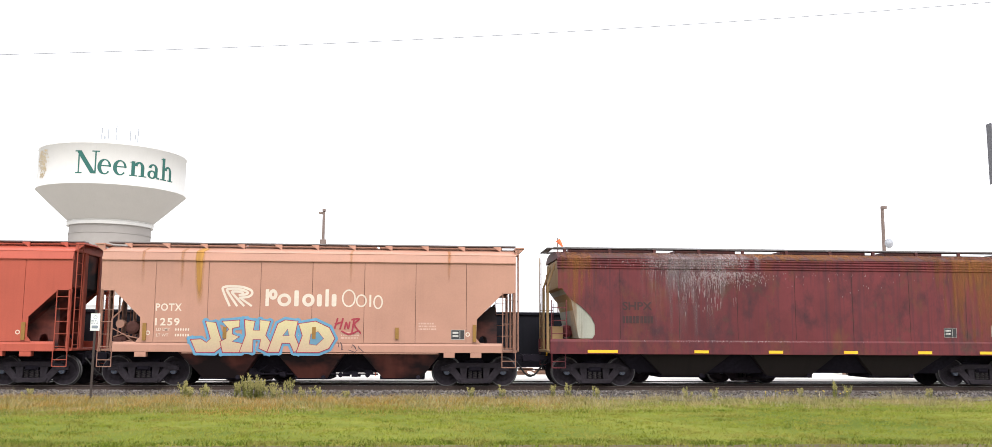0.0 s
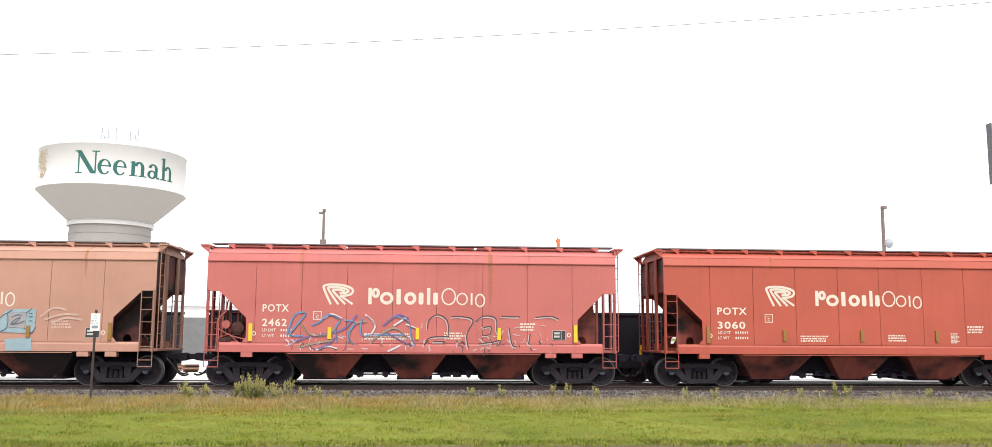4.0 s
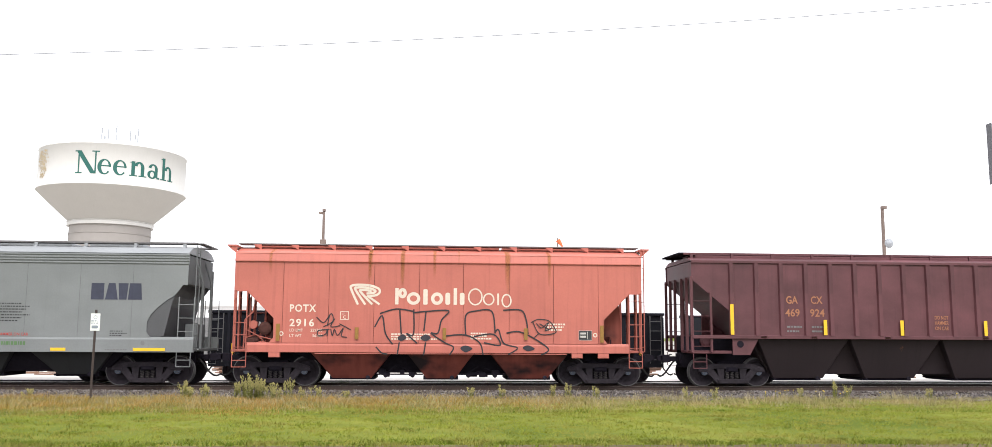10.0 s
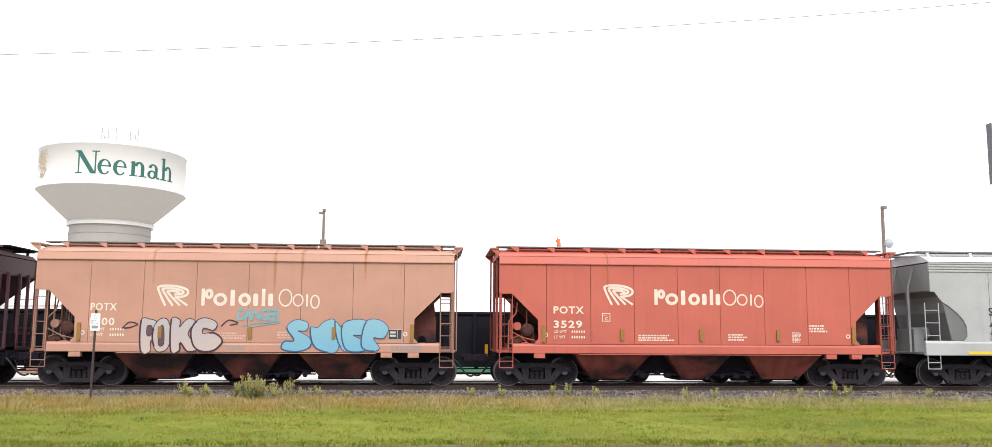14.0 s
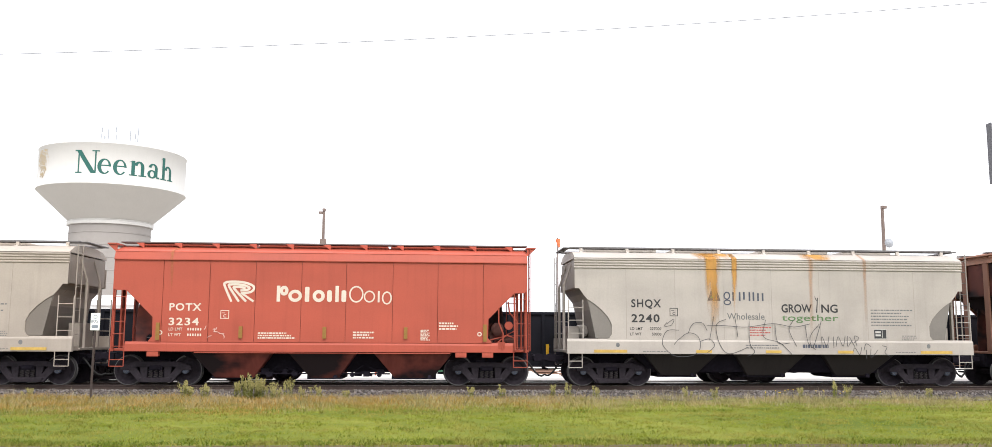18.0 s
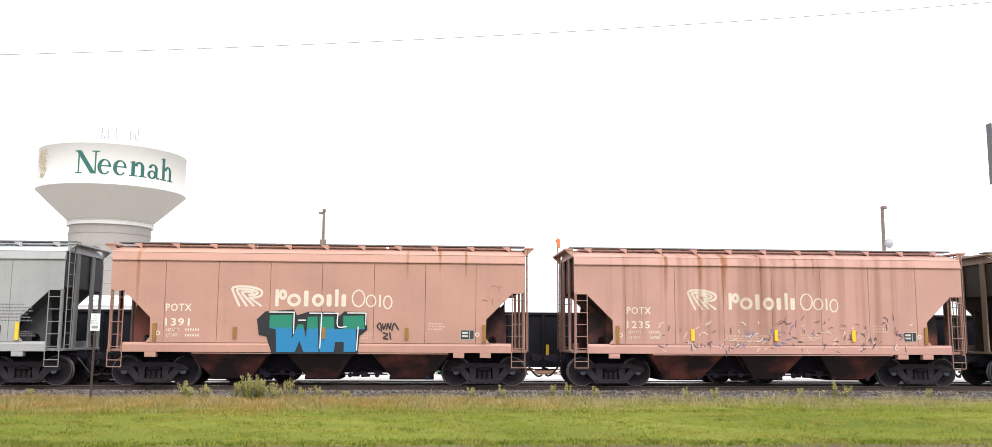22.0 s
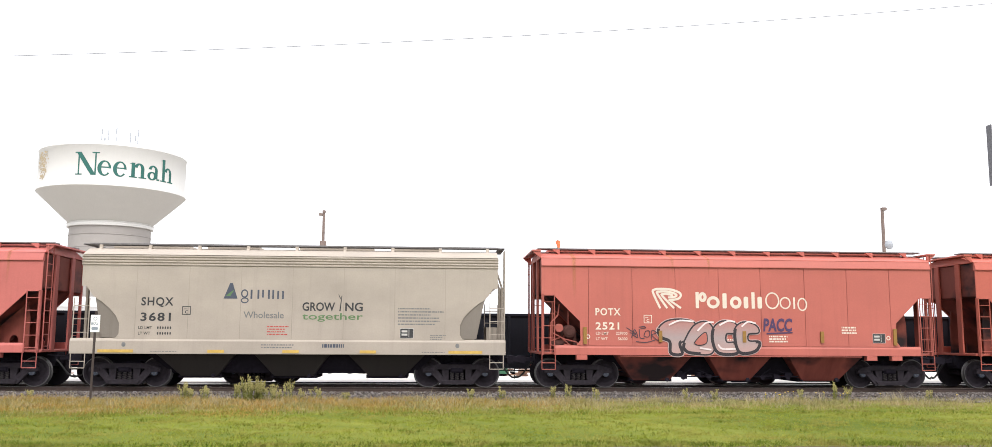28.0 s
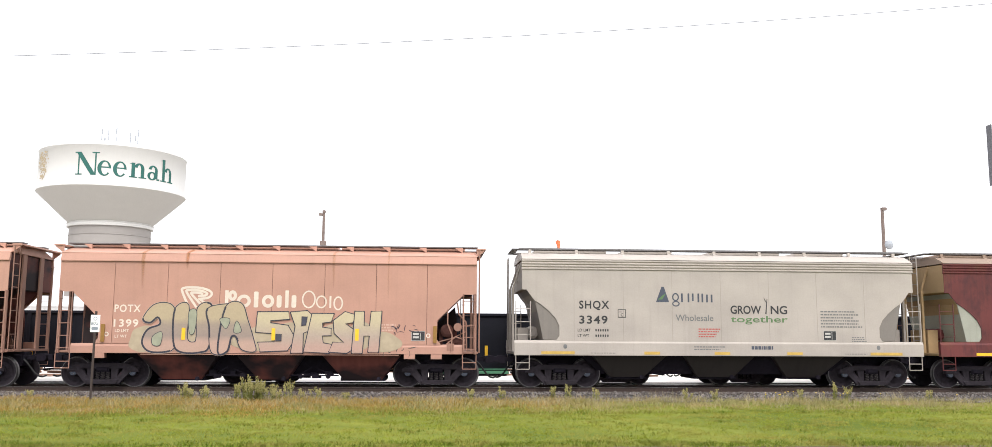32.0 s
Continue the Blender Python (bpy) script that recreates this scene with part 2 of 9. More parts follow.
def text_bars(geo, x, z, w, h, rows, y, rng, gap=0.6):
    """Small print too fine to read: rows of short bars."""
    step = h / rows
    for r in range(rows):
        p, zz = x, z + h - (r + 1) * step
        end = x + w * rng.uniform(0.7, 1.0)
        while p < end:
            q = min(end, p + rng.uniform(0.025, 0.10))
            flat(geo, [(p, zz), (q, zz), (q, zz + step * (1 - gap)), (p, zz + step * (1 - gap))], y)
            p = q + 0.022
    return geo

# ------------------------------------------------------------------ rolling stock: shared meshes
MESHES = {}


def cached(key, make):
    if key not in MESHES:
        MESHES[key] = make()
    return MESHES[key]


def wheelset_mesh():
    g = Geo()
    for s in (-1, 1):
        o = 0.83 * s
        rows = [(0.09, o + s * 0.03), (0.11, o + s * 0.03), (0.15, o - s * 0.02), (0.30, o - s * 0.045), (0.36, o - s * 0.01), (0.43, o),
                (0.452, o), (0.457, o - s * 0.015), (0.457, o - s * 0.105), (0.485, o - s * 0.12), (0.485, o - s * 0.14), (0.36, o - s * 0.14), (0.09, o - s * 0.10)]
        g.lathe(rows, 32, "y", [1, 1, 1, 1, 1, 0, 0, 0, 0, 0, 1, 1])
    g.tube((0, -0.98, 0), (0, 0.98, 0), 0.085, 12, mat=1)
    for s in (-1, 1):
        g.tube((0, s * 0.96, 0), (0, s * 1.07, 0), 0.10, 12, mat=2)
        for k in range(3):
            a = 2.1 * k
            g.tube((0.055 * math.cos(a), s * 1.07, 0.055 * math.sin(a)), (0.055 * math.cos(a), s * 1.09, 0.055 * math.sin(a)), 0.016, 6, mat=0)
    return g.mesh("wheelset", [TREAD, WHEELM, CAP], fix=True)


def side_frame_mesh():
    g = Geo()
    top = [(-1.08, 0.47), (-1.06, 0.60), (-0.66, 0.73), (0.66, 0.73), (1.06, 0.60), (1.08, 0.47), (0.76, 0.47), (0.60, 0.57), (-0.60, 0.57), (-0.76, 0.47)]
    g.prism(top, -0.075, 0.075)
    for s in (-1, 1):
        g.prism([(s * 0.88, 0.53), (s * 0.66, 0.62), (s * 0.38, 0.26), (s * 0.30, 0.10), (s * 0.50, 0.10), (s * 0.62, 0.24)], -0.07, 0.07)
        g.prism([(s * 0.50, 0.68), (s * 0.24, 0.68), (s * 0.27, 0.16), (s * 0.42, 0.16)], -0.065, 0.065)
        g.box(s * 0.89 - 0.15, s * 0.89 + 0.15, -0.09, 0.09, 0.50, 0.60)
        g.prism([(s * 0.73, 0.52), (s * 0.77, 0.36), (s * 0.80, 0.52)], -0.06, 0.06)
    g.prism([(-0.50, 0.24), (-0.42, 0.10), (0.42, 0.10), (0.50, 0.24)], -0.10, 0.10)
    return g.mesh("side_frame", bevel=0.012)


def spring_mesh():
    g = Geo()
    for k in (-1, 0, 1):
        x = 0.155 * k
        n = 26
        pts = [(x + 0.055 * math.cos(i * 1.1), 0.055 * math.sin(i * 1.1), 0.24 + 0.24 * i / n) for i in range(n + 1)]
        g.path(pts, 0.014, 5)
    return g.mesh("spring", [SPRINGM])


def bolster_mesh():
    g = Geo()
    g.box(-0.20, 0.20, -1.10, 1.10, 0.47, 0.62)
    g.box(-0.16, 0.16, -1.14, -1.10, 0.50, 0.60)
    g.box(-0.23, 0.23, -0.92, 0.92, 0.20, 0.47)
    g.box(-0.30, 0.30, -0.50, 0.50, 0.45, 0.78)
    for s in (-1, 1):
        g.box(s * 0.44 - 0.05, s * 0.44 + 0.05, -0.85, 0.85, 0.28, 0.40)
        for t in (-1, 1):
            g.box(s * 0.42 - 0.05, s * 0.42 + 0.03, t * 0.76 - 0.06, t * 0.76 + 0.06, 0.24, 0.54)
    return g.mesh("truck", [UNDER], bevel=0.01)


WHEELSETS = {}


def truck(car, x, steel=None):
    """A two-axle truck at x under a car."""
    tr = part("truck", cached("truck", bolster_mesh), car)
    tr.matrix_basis = Matrix.Translation((x, 0, 0))
    for s in (-1, 1):
        f = part("side_frame", cached("side_frame", side_frame_mesh), tr, TRUCK)
        f.location = (0, s * 1.02, 0)
        sp = part("spring", cached("spring", spring_mesh), tr)
        sp.location = (0, s * 1.05, 0)
        w = part("wheelset", cached("wheelset", wheelset_mesh), tr)
        w.location = (s * 0.889, 0, 0.457)
        WHEELSETS.setdefault(car, []).append((w, s * 0.889))
    return tr


def ladder_mesh(w, z0, z1, rungs, axis="x", r=0.0115, first=None):
    g = Geo()
    for s in (0, w):
        a, b = ((s, 0, z0), (s, 0, z1)) if axis == "x" else ((0, s, z0), (0, s, z1))
        g.tube(a, b, r * 1.5, 6)
    for i in range(rungs):
        z = (z0 if first is None else first) + (z1 - (z0 if first is None else first)) * (i + 0.4) / rungs
        a, b = ((0, 0, z), (w, 0, z)) if axis == "x" else ((0, 0, z), (0, w, z))
        g.tube(a, b, r, 6)
    return g.mesh("ladder")


def coupler_mesh():
    g = Geo()
    g.box(-0.05, 0.42, -0.07, 0.07, 0.80, 0.94)
    g.prism([(0.36, 0.74), (0.60, 0.76), (0.66, 0.82), (0.66, 0.96), (0.58, 1.00), (0.36, 0.98)], -0.15, 0.16)
    g.prism([(0.60, 0.78), (0.78, 0.80), (0.78, 0.95), (0.60, 0.97)], 0.02, 0.16)
    g.box(-0.12, 0.06, -0.26, 0.26, 0.70, 1.04)
    g.path([(0.0, -0.9, 0.98), (0.2, -0.88, 0.96), (0.34, -0.60, 0.93), (0.36, -0.30, 0.95), (0.30, 0, 1.0)], 0.018)
    return g.mesh("coupler", [UNDER], bevel=0.012)


def hose_mesh():
    g = Geo()
    pts = [(0.05, -0.30, 0.82), (0.16, -0.31, 0.72), (0.28, -0.30, 0.56), (0.40, -0.28, 0.40), (0.52, -0.24, 0.30), (0.62, -0.18, 0.28), (0.70, -0.10, 0.32)]
    return g.path(pts, 0.03, 7).mesh("air_hose", [HOSE])


def stirrup_mesh():
    g = Geo()
    g.path([(0, 0, 1.05), (0, 0, 0.60), (0.42, 0, 0.60), (0.42, 0, 1.05)], 0.014)
    g.tube((0, 0, 0.80), (0.42, 0, 0.80), 0.014, 6)
    return g.mesh("stirrup")


def hopper_mesh(t0, t1, b0, b1, ztop, zbot, wt, wb):
    """A discharge hopper that tapers on all four sides, open to a gate below."""
    g = Geo()
    vs = []
    for x0, x1, w, z in ((t0, t1, wt, ztop), (b0, b1, wb, zbot)):
        vs += [(x0, -w, z), (x1, -w, z), (x1, w, z), (x0, w, z)]
    g.raw(vs, [(3, 2, 1, 0), (4, 5, 6, 7), (0, 1, 5, 4), (1, 2, 6, 5), (2, 3, 7, 6), (3, 0, 4, 7)])
    return g.mesh("hopper", bevel=0.015)


def gate_mesh(b0, b1, z, w):
    g = Geo()
    g.box(b0 - 0.10, b1 + 0.10, -w - 0.06, w + 0.06, z - 0.10, z + 0.02)
    g.tube((b0 - 0.04, -w - 0.30, z - 0.05), (b0 - 0.04, w + 0.30, z - 0.05), 0.03, 8)
    g.tube((b1 - 0.10, -w - 0.26, z - 0.03), (b1 - 0.10, w + 0.26, z - 0.03), 0.025, 8)
    g.tube((b1 - 0.10, -w - 0.30, z - 0.03), (b1 - 0.10, -w - 0.24, z - 0.03), 0.07, 8)
    return g.mesh("gate", [UNDER], bevel=0.008)


def gear_mesh():
    """Gate racks, levers and rods that show in the gaps between the hoppers."""
    rng = random.Random(77)
    g = Geo()
    for c in (-1.28, 1.32):
        for k in range(7):
            x = c + rng.uniform(-0.62, 0.62)
            z = rng.uniform(0.34, 0.46)
            g.box(x - rng.uniform(0.04, 0.12), x + rng.uniform(0.04, 0.12), -1.0 + rng.uniform(-0.1, 0.1), -0.8, z - 0.06, z + rng.uniform(0.02, 0.09))
        g.tube((c - 0.75, -0.98, 0.37), (c + 0.75, -0.98, 0.37), 0.025, 8)
        g.tube((c - 0.5, -0.9, 0.36), (c - 0.1, -0.9, 0.62), 0.02, 6)
        g.tube((c + 0.1, -0.9, 0.56), (c + 0.55, -0.9, 0.38), 0.02, 6)
        for s in (-1, 1):
            g.tube((c + s * 0.42, -1.02, 0.34), (c + s * 0.42, -0.94, 0.34), 0.075, 10)
    return g.mesh("gate_gear", [UNDER], fix=False)


def brake_mesh(kind):
    g = Geo()
    if kind == "reservoir":
        g.tube((0, 0, 0), (0, 0.75, 0), 0.20, 16)
        g.tube((0, -0.04, 0), (0, 0, 0), 0.12, 16, 0.2)
        g.tube((0, 0.75, 0), (0, 0.79, 0), 0.2, 16, 0.12)
    elif kind == "cylinder":
        g.tube((0, 0, 0), (0.38, 0, 0.05), 0.13, 14)
        g.tube((0.38, 0, 0.05), (0.75, 0, 0.10), 0.035, 8)
        g.box(0.70, 0.80, -0.03, 0.03, -0.1, 0.35)
    elif kind == "pipes":
        g.path([(0.0, 0, 0), (0.02, 0.0, 0.9), (0.25, 0.05, 1.15), (0.30, 0.1, 1.5)], 0.025)
        g.path([(0.05, 0.1, 0.35), (0.35, 0.1, 0.45), (0.75, 0.1, 0.12)], 0.02)
        g.path([(0.02, 0.02, 0.62), (0.45, 0.0, 0.40), (0.85, 0.0, 0.30), (0.9, 0.0, 0.0)], 0.018)
        g.tube((0.28, -0.05, 0.75), (0.28, 0.15, 0.75), 0.13, 12)
        g.path([(0.10, 0.3, 0.0), (0.12, 0.3, 1.6)], 0.03)
        g.path([(0.48, 0.25, 0.0), (0.46, 0.22, 0.5), (0.60, 0.2, 0.85), (0.60, 0.2, 1.3)], 0.022)
        g.box(0.40, 0.62, 0.10, 0.22, 0.02, 0.24)
        g.path([(0.0, -0.02, 0.22), (0.30, -0.05, 0.16), (0.55, 0.0, 0.24), (0.95, -0.02, 0.10)], 0.016)
    else:
        g.box(-0.10, 0.10, -0.08, 0.08, 0, 0.30)
        g.tube((-0.16, -0.02, 0.16), (0.16, -0.02, 0.16), 0.06, 10)
        g.path([(0.1, 0, 0.1), (0.35, 0.05, 0.08), (0.62, 0.05, -0.05), (0.9, 0.1, -0.05)], 0.022)
    return g.mesh(kind)


def rigging_mesh(L):
    """Brake rods, levers and pipes hung under the centre sill between the trucks."""
    rng = random.Random(int(L * 10))
    g = Geo()
    e = L / 2 - 2.3
    for y, z in ((-0.55, 0.62), (0.50, 0.60), (-0.42, 0.50)):
        g.path([(-e + 0.2 * k * e, y + rng.uniform(-0.03, 0.03), z + rng.uniform(-0.03, 0.03)) for k in range(11)], 0.022)
    for k in range(9):
        x = -e + (k + 0.5) * 2 * e / 9 + rng.uniform(-0.2, 0.2)
        z = rng.uniform(0.36, 0.5)
        g.box(x - 0.05, x + 0.05, -0.62, 0.6, z, z + 0.07)
        g.tube((x, -0.5, z), (x + rng.uniform(-0.3, 0.3), -0.5, 0.64), 0.02, 6)
    g.tube((-0.35, -0.72, 0.60), (0.30, -0.72, 0.60), 0.13, 12)
    return g.mesh("brake_rigging", [UNDER], fix=False)


def common(car, L, mat, trucks_at, hook=0.0, sill=(0.62, 1.06)):
    """Trucks, couplers, hoses and centre sill shared by every car."""
    for s in (-1, 1):
        truck(car, s * trucks_at)
        c = part("coupler", cached("coupler", coupler_mesh), car)
        h = part("air_hose", cached("air_hose", hose_mesh), car)
        for o in (c, h):
            o.matrix_basis = pose(s * (L / 2 + hook), 0, 0, 0, 0, 0 if s > 0 else 180)
    g = cached(("centre_sill", L, sill), lambda: Geo().box(-L / 2, L / 2, -0.32, 0.32, *sill).mesh("centre_sill", [UNDER], bevel=0.01))
    part("centre_sill", g, car)
    r = cached(("rigging", L), lambda: rigging_mesh(L))
    part("brake_rigging", r, car)


# ---------------------------------------------------------------- trapezoid-end hopper (potash cars)
ENDS = {}                    # paint of the end fittings, by body paint: grime, rust and end shade in one
TH, TW = 6.35, 1.60          # half length, half width
SEAMS = {"wide": [-TH, -4.72, -3.13, -1.55, 0.03, 1.63, 3.22, 4.80, TH],
         "close": [-TH, -4.86, -3.46, -2.07, -0.67, 0.70, 2.14, 3.54, 4.96, TH]}


def t_core():
    """The closed bin behind the side sheets, with its sloped end sheets."""
    p = [(-TH + 0.04, 4.08), (-TH + 0.04, 2.98), (-TH + 0.40, 2.98), (-TH + 2.35, 1.06)]
    poly = p + [(-x, z) for x, z in reversed(p)]
    g = Geo().prism(poly, -TW + 0.05, TW - 0.05)
    return g.mesh("bin", bevel=0.02)


def t_panel(seams, i, y0, y1):
    """One side sheet; the first and the last are cut out round the end openings."""
    row = SEAMS[seams]
    last = len(row) - 2
    x0, x1 = row[i] + (0.006 if i else 0), row[i + 1] - (0.006 if i < last else 0)
    zt, zb, e = 3.84, 1.34, TH
    cut = [(e, zt), (e, 2.90), (e - 0.40, 2.90), (e - 1.22, 2.09), (e - 1.23, 1.50), (e - 1.12, 1.37), (e - 1.12, zb)]
    if i == 0:
        poly = [(-x, z) for x, z in cut] + [(x1, zb), (x1, zt)]
    elif i == last:
        poly = [(x0, zt), (x0, zb)] + cut[::-1]
    else:
        poly = [(x0, zt), (x0, zb), (x1, zb), (x1, zt)]
    return Geo().prism(poly, y0, y1).mesh("side_panel")


def t_far_side():
    e = TH
    p = [(-e, 3.84), (-e, 2.90), (-e + 0.40, 2.90), (-e + 1.22, 2.09), (-e + 1.23, 1.50), (-e + 1.12, 1.34)]
    return Geo().prism(p + [(-x, z) for x, z in reversed(p)], TW - 0.02, TW + 0.0).mesh("side_sheet")


def t_fascia(s):
    prof = [(TW + 0.05, 3.83), (TW + 0.05, 3.862), (TW - 0.03, 4.085), (TW - 0.10, 4.085), (TW - 0.10, 3.83)]
    return Geo().prism([(s * y, z) for y, z in prof], -TH, TH, axis="x").mesh("top_chord", bevel=0.006)



def t_roof():
    poly = [(-TW + 0.015, 4.088), (-TW + 0.05, 4.12), (-0.62, 4.36), (0.62, 4.36), (TW - 0.05, 4.12), (TW - 0.015, 4.088)]
    g = Geo().prism(poly, -TH - 0.02, TH + 0.02, axis="x")
    return g.mesh("roof", bevel=0.008)


def t_bracket(s, h):
    """A triangular gusset plate hanging under the walkway edge."""
    y0, y1 = sorted((s * 1.0, s * 0.93))
    return Geo().prism([(-0.13 * h, 4.42), (0.12 * h, 4.42), (0.12 * h, 4.24)], y0, y1).mesh("bracket")


def board(L, y, w, z0, z1):
    """One long roof walkway with a toothed, slightly sagging edge."""
    return Geo().box(-L / 2 - 0.05, L / 2 + 0.05, y, y + w, z0, z1).mesh("running_board", bevel=0.006)


def cross_walk(e, s, reach, w, z0, z1):
    a, b = sorted((e * s + s * 0.052, e * s + s * reach))
    return Geo().box(a, b, -w, w, z0, z1).mesh("end_walkway", bevel=0.006)


def t_crossover(s):
    """Roof-end step: a plate stiffened by two gussets, as one folded piece."""
    g = Geo()
    e = s * TH
    for y in (-1.47, 1.41):
        g.prism([(e, 4.32), (e + s * 0.26, 4.32), (e + s * 0.24, 4.28), (e + s * 0.02, 4.10), (e, 4.10)], y, y + 0.06)
    g.box(min(e, e + s * 0.28), max(e, e + s * 0.28), -1.50, 1.50, 4.315, 4.36)
    return g.mesh("end_platform")


def t_sill(s):
    y = TW * s
    prof = [(y + s * 0.012, 1.05), (y + s * 0.012, 1.27), (y - s * 0.03, 1.345), (y - s * 0.10, 1.345), (y - s * 0.10, 1.05)]
    return Geo().prism(prof, -TH + 0.43, TH - 0.43, axis="x").mesh("side_sill", bevel=0.006)


def t_end(s):
    """End deck, bulkhead webs and wide end posts at one end."""
    g = Geo()
    e = s * TH
    x0, x1 = sorted((e - s * 1.25, e + s * 0.06))
    g.box(x0, x1, -1.50, 1.50, 1.06, 1.13)
    for y in (-0.62, 0.62):
        a, b = sorted((e - s * 0.02, e + s * 0.04))
        g.box(a, b, y - 0.13, y + 0.13, 1.13, 4.10)
    return g.mesh("end_frame", bevel=0.01)


def t_web(s, y):
    """A shear plate beside the centre line, under the sloped end sheet."""
    e = s * TH
    pts = [(0.55, 1.13), (0.55, 2.05), (0.62, 2.60), (2.2, 1.13), (1.12, 1.13), (1.12, 1.45), (1.07, 1.55), (0.99, 1.58), (0.91, 1.55), (0.86, 1.45), (0.86, 1.13)]
    return Geo().prism([(e - s * x, z) for x, z in pts], y - 0.02, y + 0.02).mesh("shear_plate")


def t_post(s, q):
    a, b = sorted((s * TH, s * (TH - 0.085)))
    c, d = sorted((q * TW, q * (TW - 0.09)))
    return Geo().box(a, b, c, d, 1.05, 2.94).mesh("corner_post", bevel=0.01)


REFLECT_T = [(-TH + 1.24, 1.39, 1.92), (-TH + 3.74, 1.46, 1.82), (-TH + 6.44, 1.46, 1.82), (-TH + 9.1, 1.46, 1.82), (TH - 1.24, 1.39, 1.92)]


def hopper_car(center, name, label, paints, gear=0, seams="close"):
    """A three-bay covered hopper with trapezoid end openings."""
    body, roofm, lowm = paints
    endm = ENDS.get(body.name, body)
    car = thing(name, label, "freight car", "cars of the freight train")
    # recessed end sheets take the dark low paint, their shade in its colour
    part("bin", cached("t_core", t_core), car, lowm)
    for i in range(len(SEAMS[seams]) - 1):
        part("side_panel", cached(("t_panel", seams, i), lambda: t_panel(seams, i, -TW, -TW + 0.035)), car, body)
    part("side_sheet", cached("t_far", t_far_side), car, body)
    for s in (-1, 1):
        part("top_chord", cached(("t_fascia", s), lambda: t_fascia(s)), car, body)
        part("side_sill", cached(("t_sill", s), lambda: t_sill(s)), car, body)
        part("end_platform", cached(("t_cross", s), lambda: t_crossover(s)), car, body)
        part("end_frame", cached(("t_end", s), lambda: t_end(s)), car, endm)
        for q in (-1, 1):
            if s == gear and q < 0:
                continue
            # low paint again: shade of the end opening put into the plate colour
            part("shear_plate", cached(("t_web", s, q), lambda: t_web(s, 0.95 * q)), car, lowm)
        for q in (-1, 1):
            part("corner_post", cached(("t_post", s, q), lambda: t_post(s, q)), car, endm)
    part("roof", cached("t_roof", t_roof), car, roofm)
    for y in (-0.98, 0.56):
        part("running_board", cached(("t_walk", y), lambda: board(2 * TH, y, 0.42, 4.422, 4.462)), car, GALV, "dark grey steel roof walkway")
    for x0, x1 in ((-TH + 0.35, -2.3), (-2.2, 1.9), (2.0, TH - 0.35)):
        part("roof_hatch", cached(("t_hatch", x0), lambda: Geo().box(x0, x1, -0.5, 0.5, 4.355, 4.475).mesh("roof_hatch", bevel=0.02)), car, roofm)
    for k in range(11):
        for s in (-1, 1):
            b = part("bracket", cached(("t_bracket", s), lambda: t_bracket(s, 1)), car, body)
            b.location = (-TH + 0.55 + k * (2 * TH - 1.1) / 10, 0, 0)
    # ladders: short ones on the sides, tall ones on the ends at opposite corners
    short = cached("t_ladder", lambda: ladder_mesh(0.38, 1.05, 2.92, 5))
    tall = cached("t_ladder_end", lambda: ladder_mesh(0.42, 1.10, 4.32, 9, "y"))
    st = cached("stirrup", stirrup_mesh)
    for s in (-1, 1):
        for x in (-TH + 0.03, TH - 0.41):
            o = part("ladder", short, car, endm)
            o.location = (x, s * (TW + 0.02), 0)
            o = part("stirrup", st, car, endm)
            o.location = (x - 0.02, s * (TW + 0.02), 0)
        o = part("ladder", tall, car, endm)
        o.location = (-s * (TH + 0.09), s * 1.52 - (0.42 if s > 0 else 0), 0)
    # hoppers and gates
    for i, (t0, t1, b0, b1) in enumerate(((-4.0, -1.50, -3.35, -2.15), (-1.06, 1.08, -0.42, 0.48), (1.54, 4.05, 2.22, 3.42))):
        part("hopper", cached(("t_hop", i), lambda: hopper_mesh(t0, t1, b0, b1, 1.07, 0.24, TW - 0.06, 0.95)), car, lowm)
        part("gate", cached(("t_gate", i), lambda: gate_mesh(b0, b1, 0.30, 0.80)), car)
    # added block that blacks out the shaded gaps between the hoppers
    part("gap_filler", cached("t_under", lambda: hopper_mesh(-4.6, 4.6, -3.2, 3.2, 1.04, 0.40, 0.95, 0.62)), car, UNDER, "dark filler block between the hoppers")
    part("sill_lip", cached("t_lip", lambda: Geo().box(-3.85, 3.95, -TW - 0.006, -TW + 0.05, 1.005, 1.03).mesh("sill_lip", bevel=0.004)), car, body)
    part("gate_gear", cached("t_gear", gear_mesh), car)
    for x in (-TH + 1.27, TH - 2.07, TH - 1.24):
        part("jack_pad", cached(("t_pad", x), lambda: Geo().box(x - 0.17, x + 0.17, -TW - 0.01, -TW + 0.2, 0.90, 1.045).box(x - 0.07, x + 0.07, -TW - 0.015, -TW - 0.01, 0.93, 1.0).mesh("jack_pad", bevel=0.006)), car, body)
    if gear:
        e = gear * TH
        o = part("reservoir", cached("reservoir", lambda: brake_mesh("reservoir")), car, SOOTY)
        o.location = (e - gear * 0.92, -1.35, 1.78)
        o = part("brake_cylinder", cached("cylinder", lambda: brake_mesh("cylinder")), car, SOOTY)
        o.matrix_basis = pose(e - gear * 0.35, -1.20, 1.38, 0, 0, 0 if gear < 0 else 180)
        o = part("brake_valve", cached("valve", lambda: brake_mesh("valve")), car, SOOTY)
        o.matrix_basis = pose(e - gear * 0.50, -1.30, 1.14, 0, 0, 0 if gear < 0 else 180)
        o = part("brake_piping", cached("pipes", lambda: brake_mesh("pipes")), car, endm)
        o.matrix_basis = pose(e - gear * 0.30, -1.40, 1.14, 0, 0, 0 if gear < 0 else 180)
        tagged(o, kind="stuff")
    common(car, 2 * TH, body, TH - 1.24)
    return car


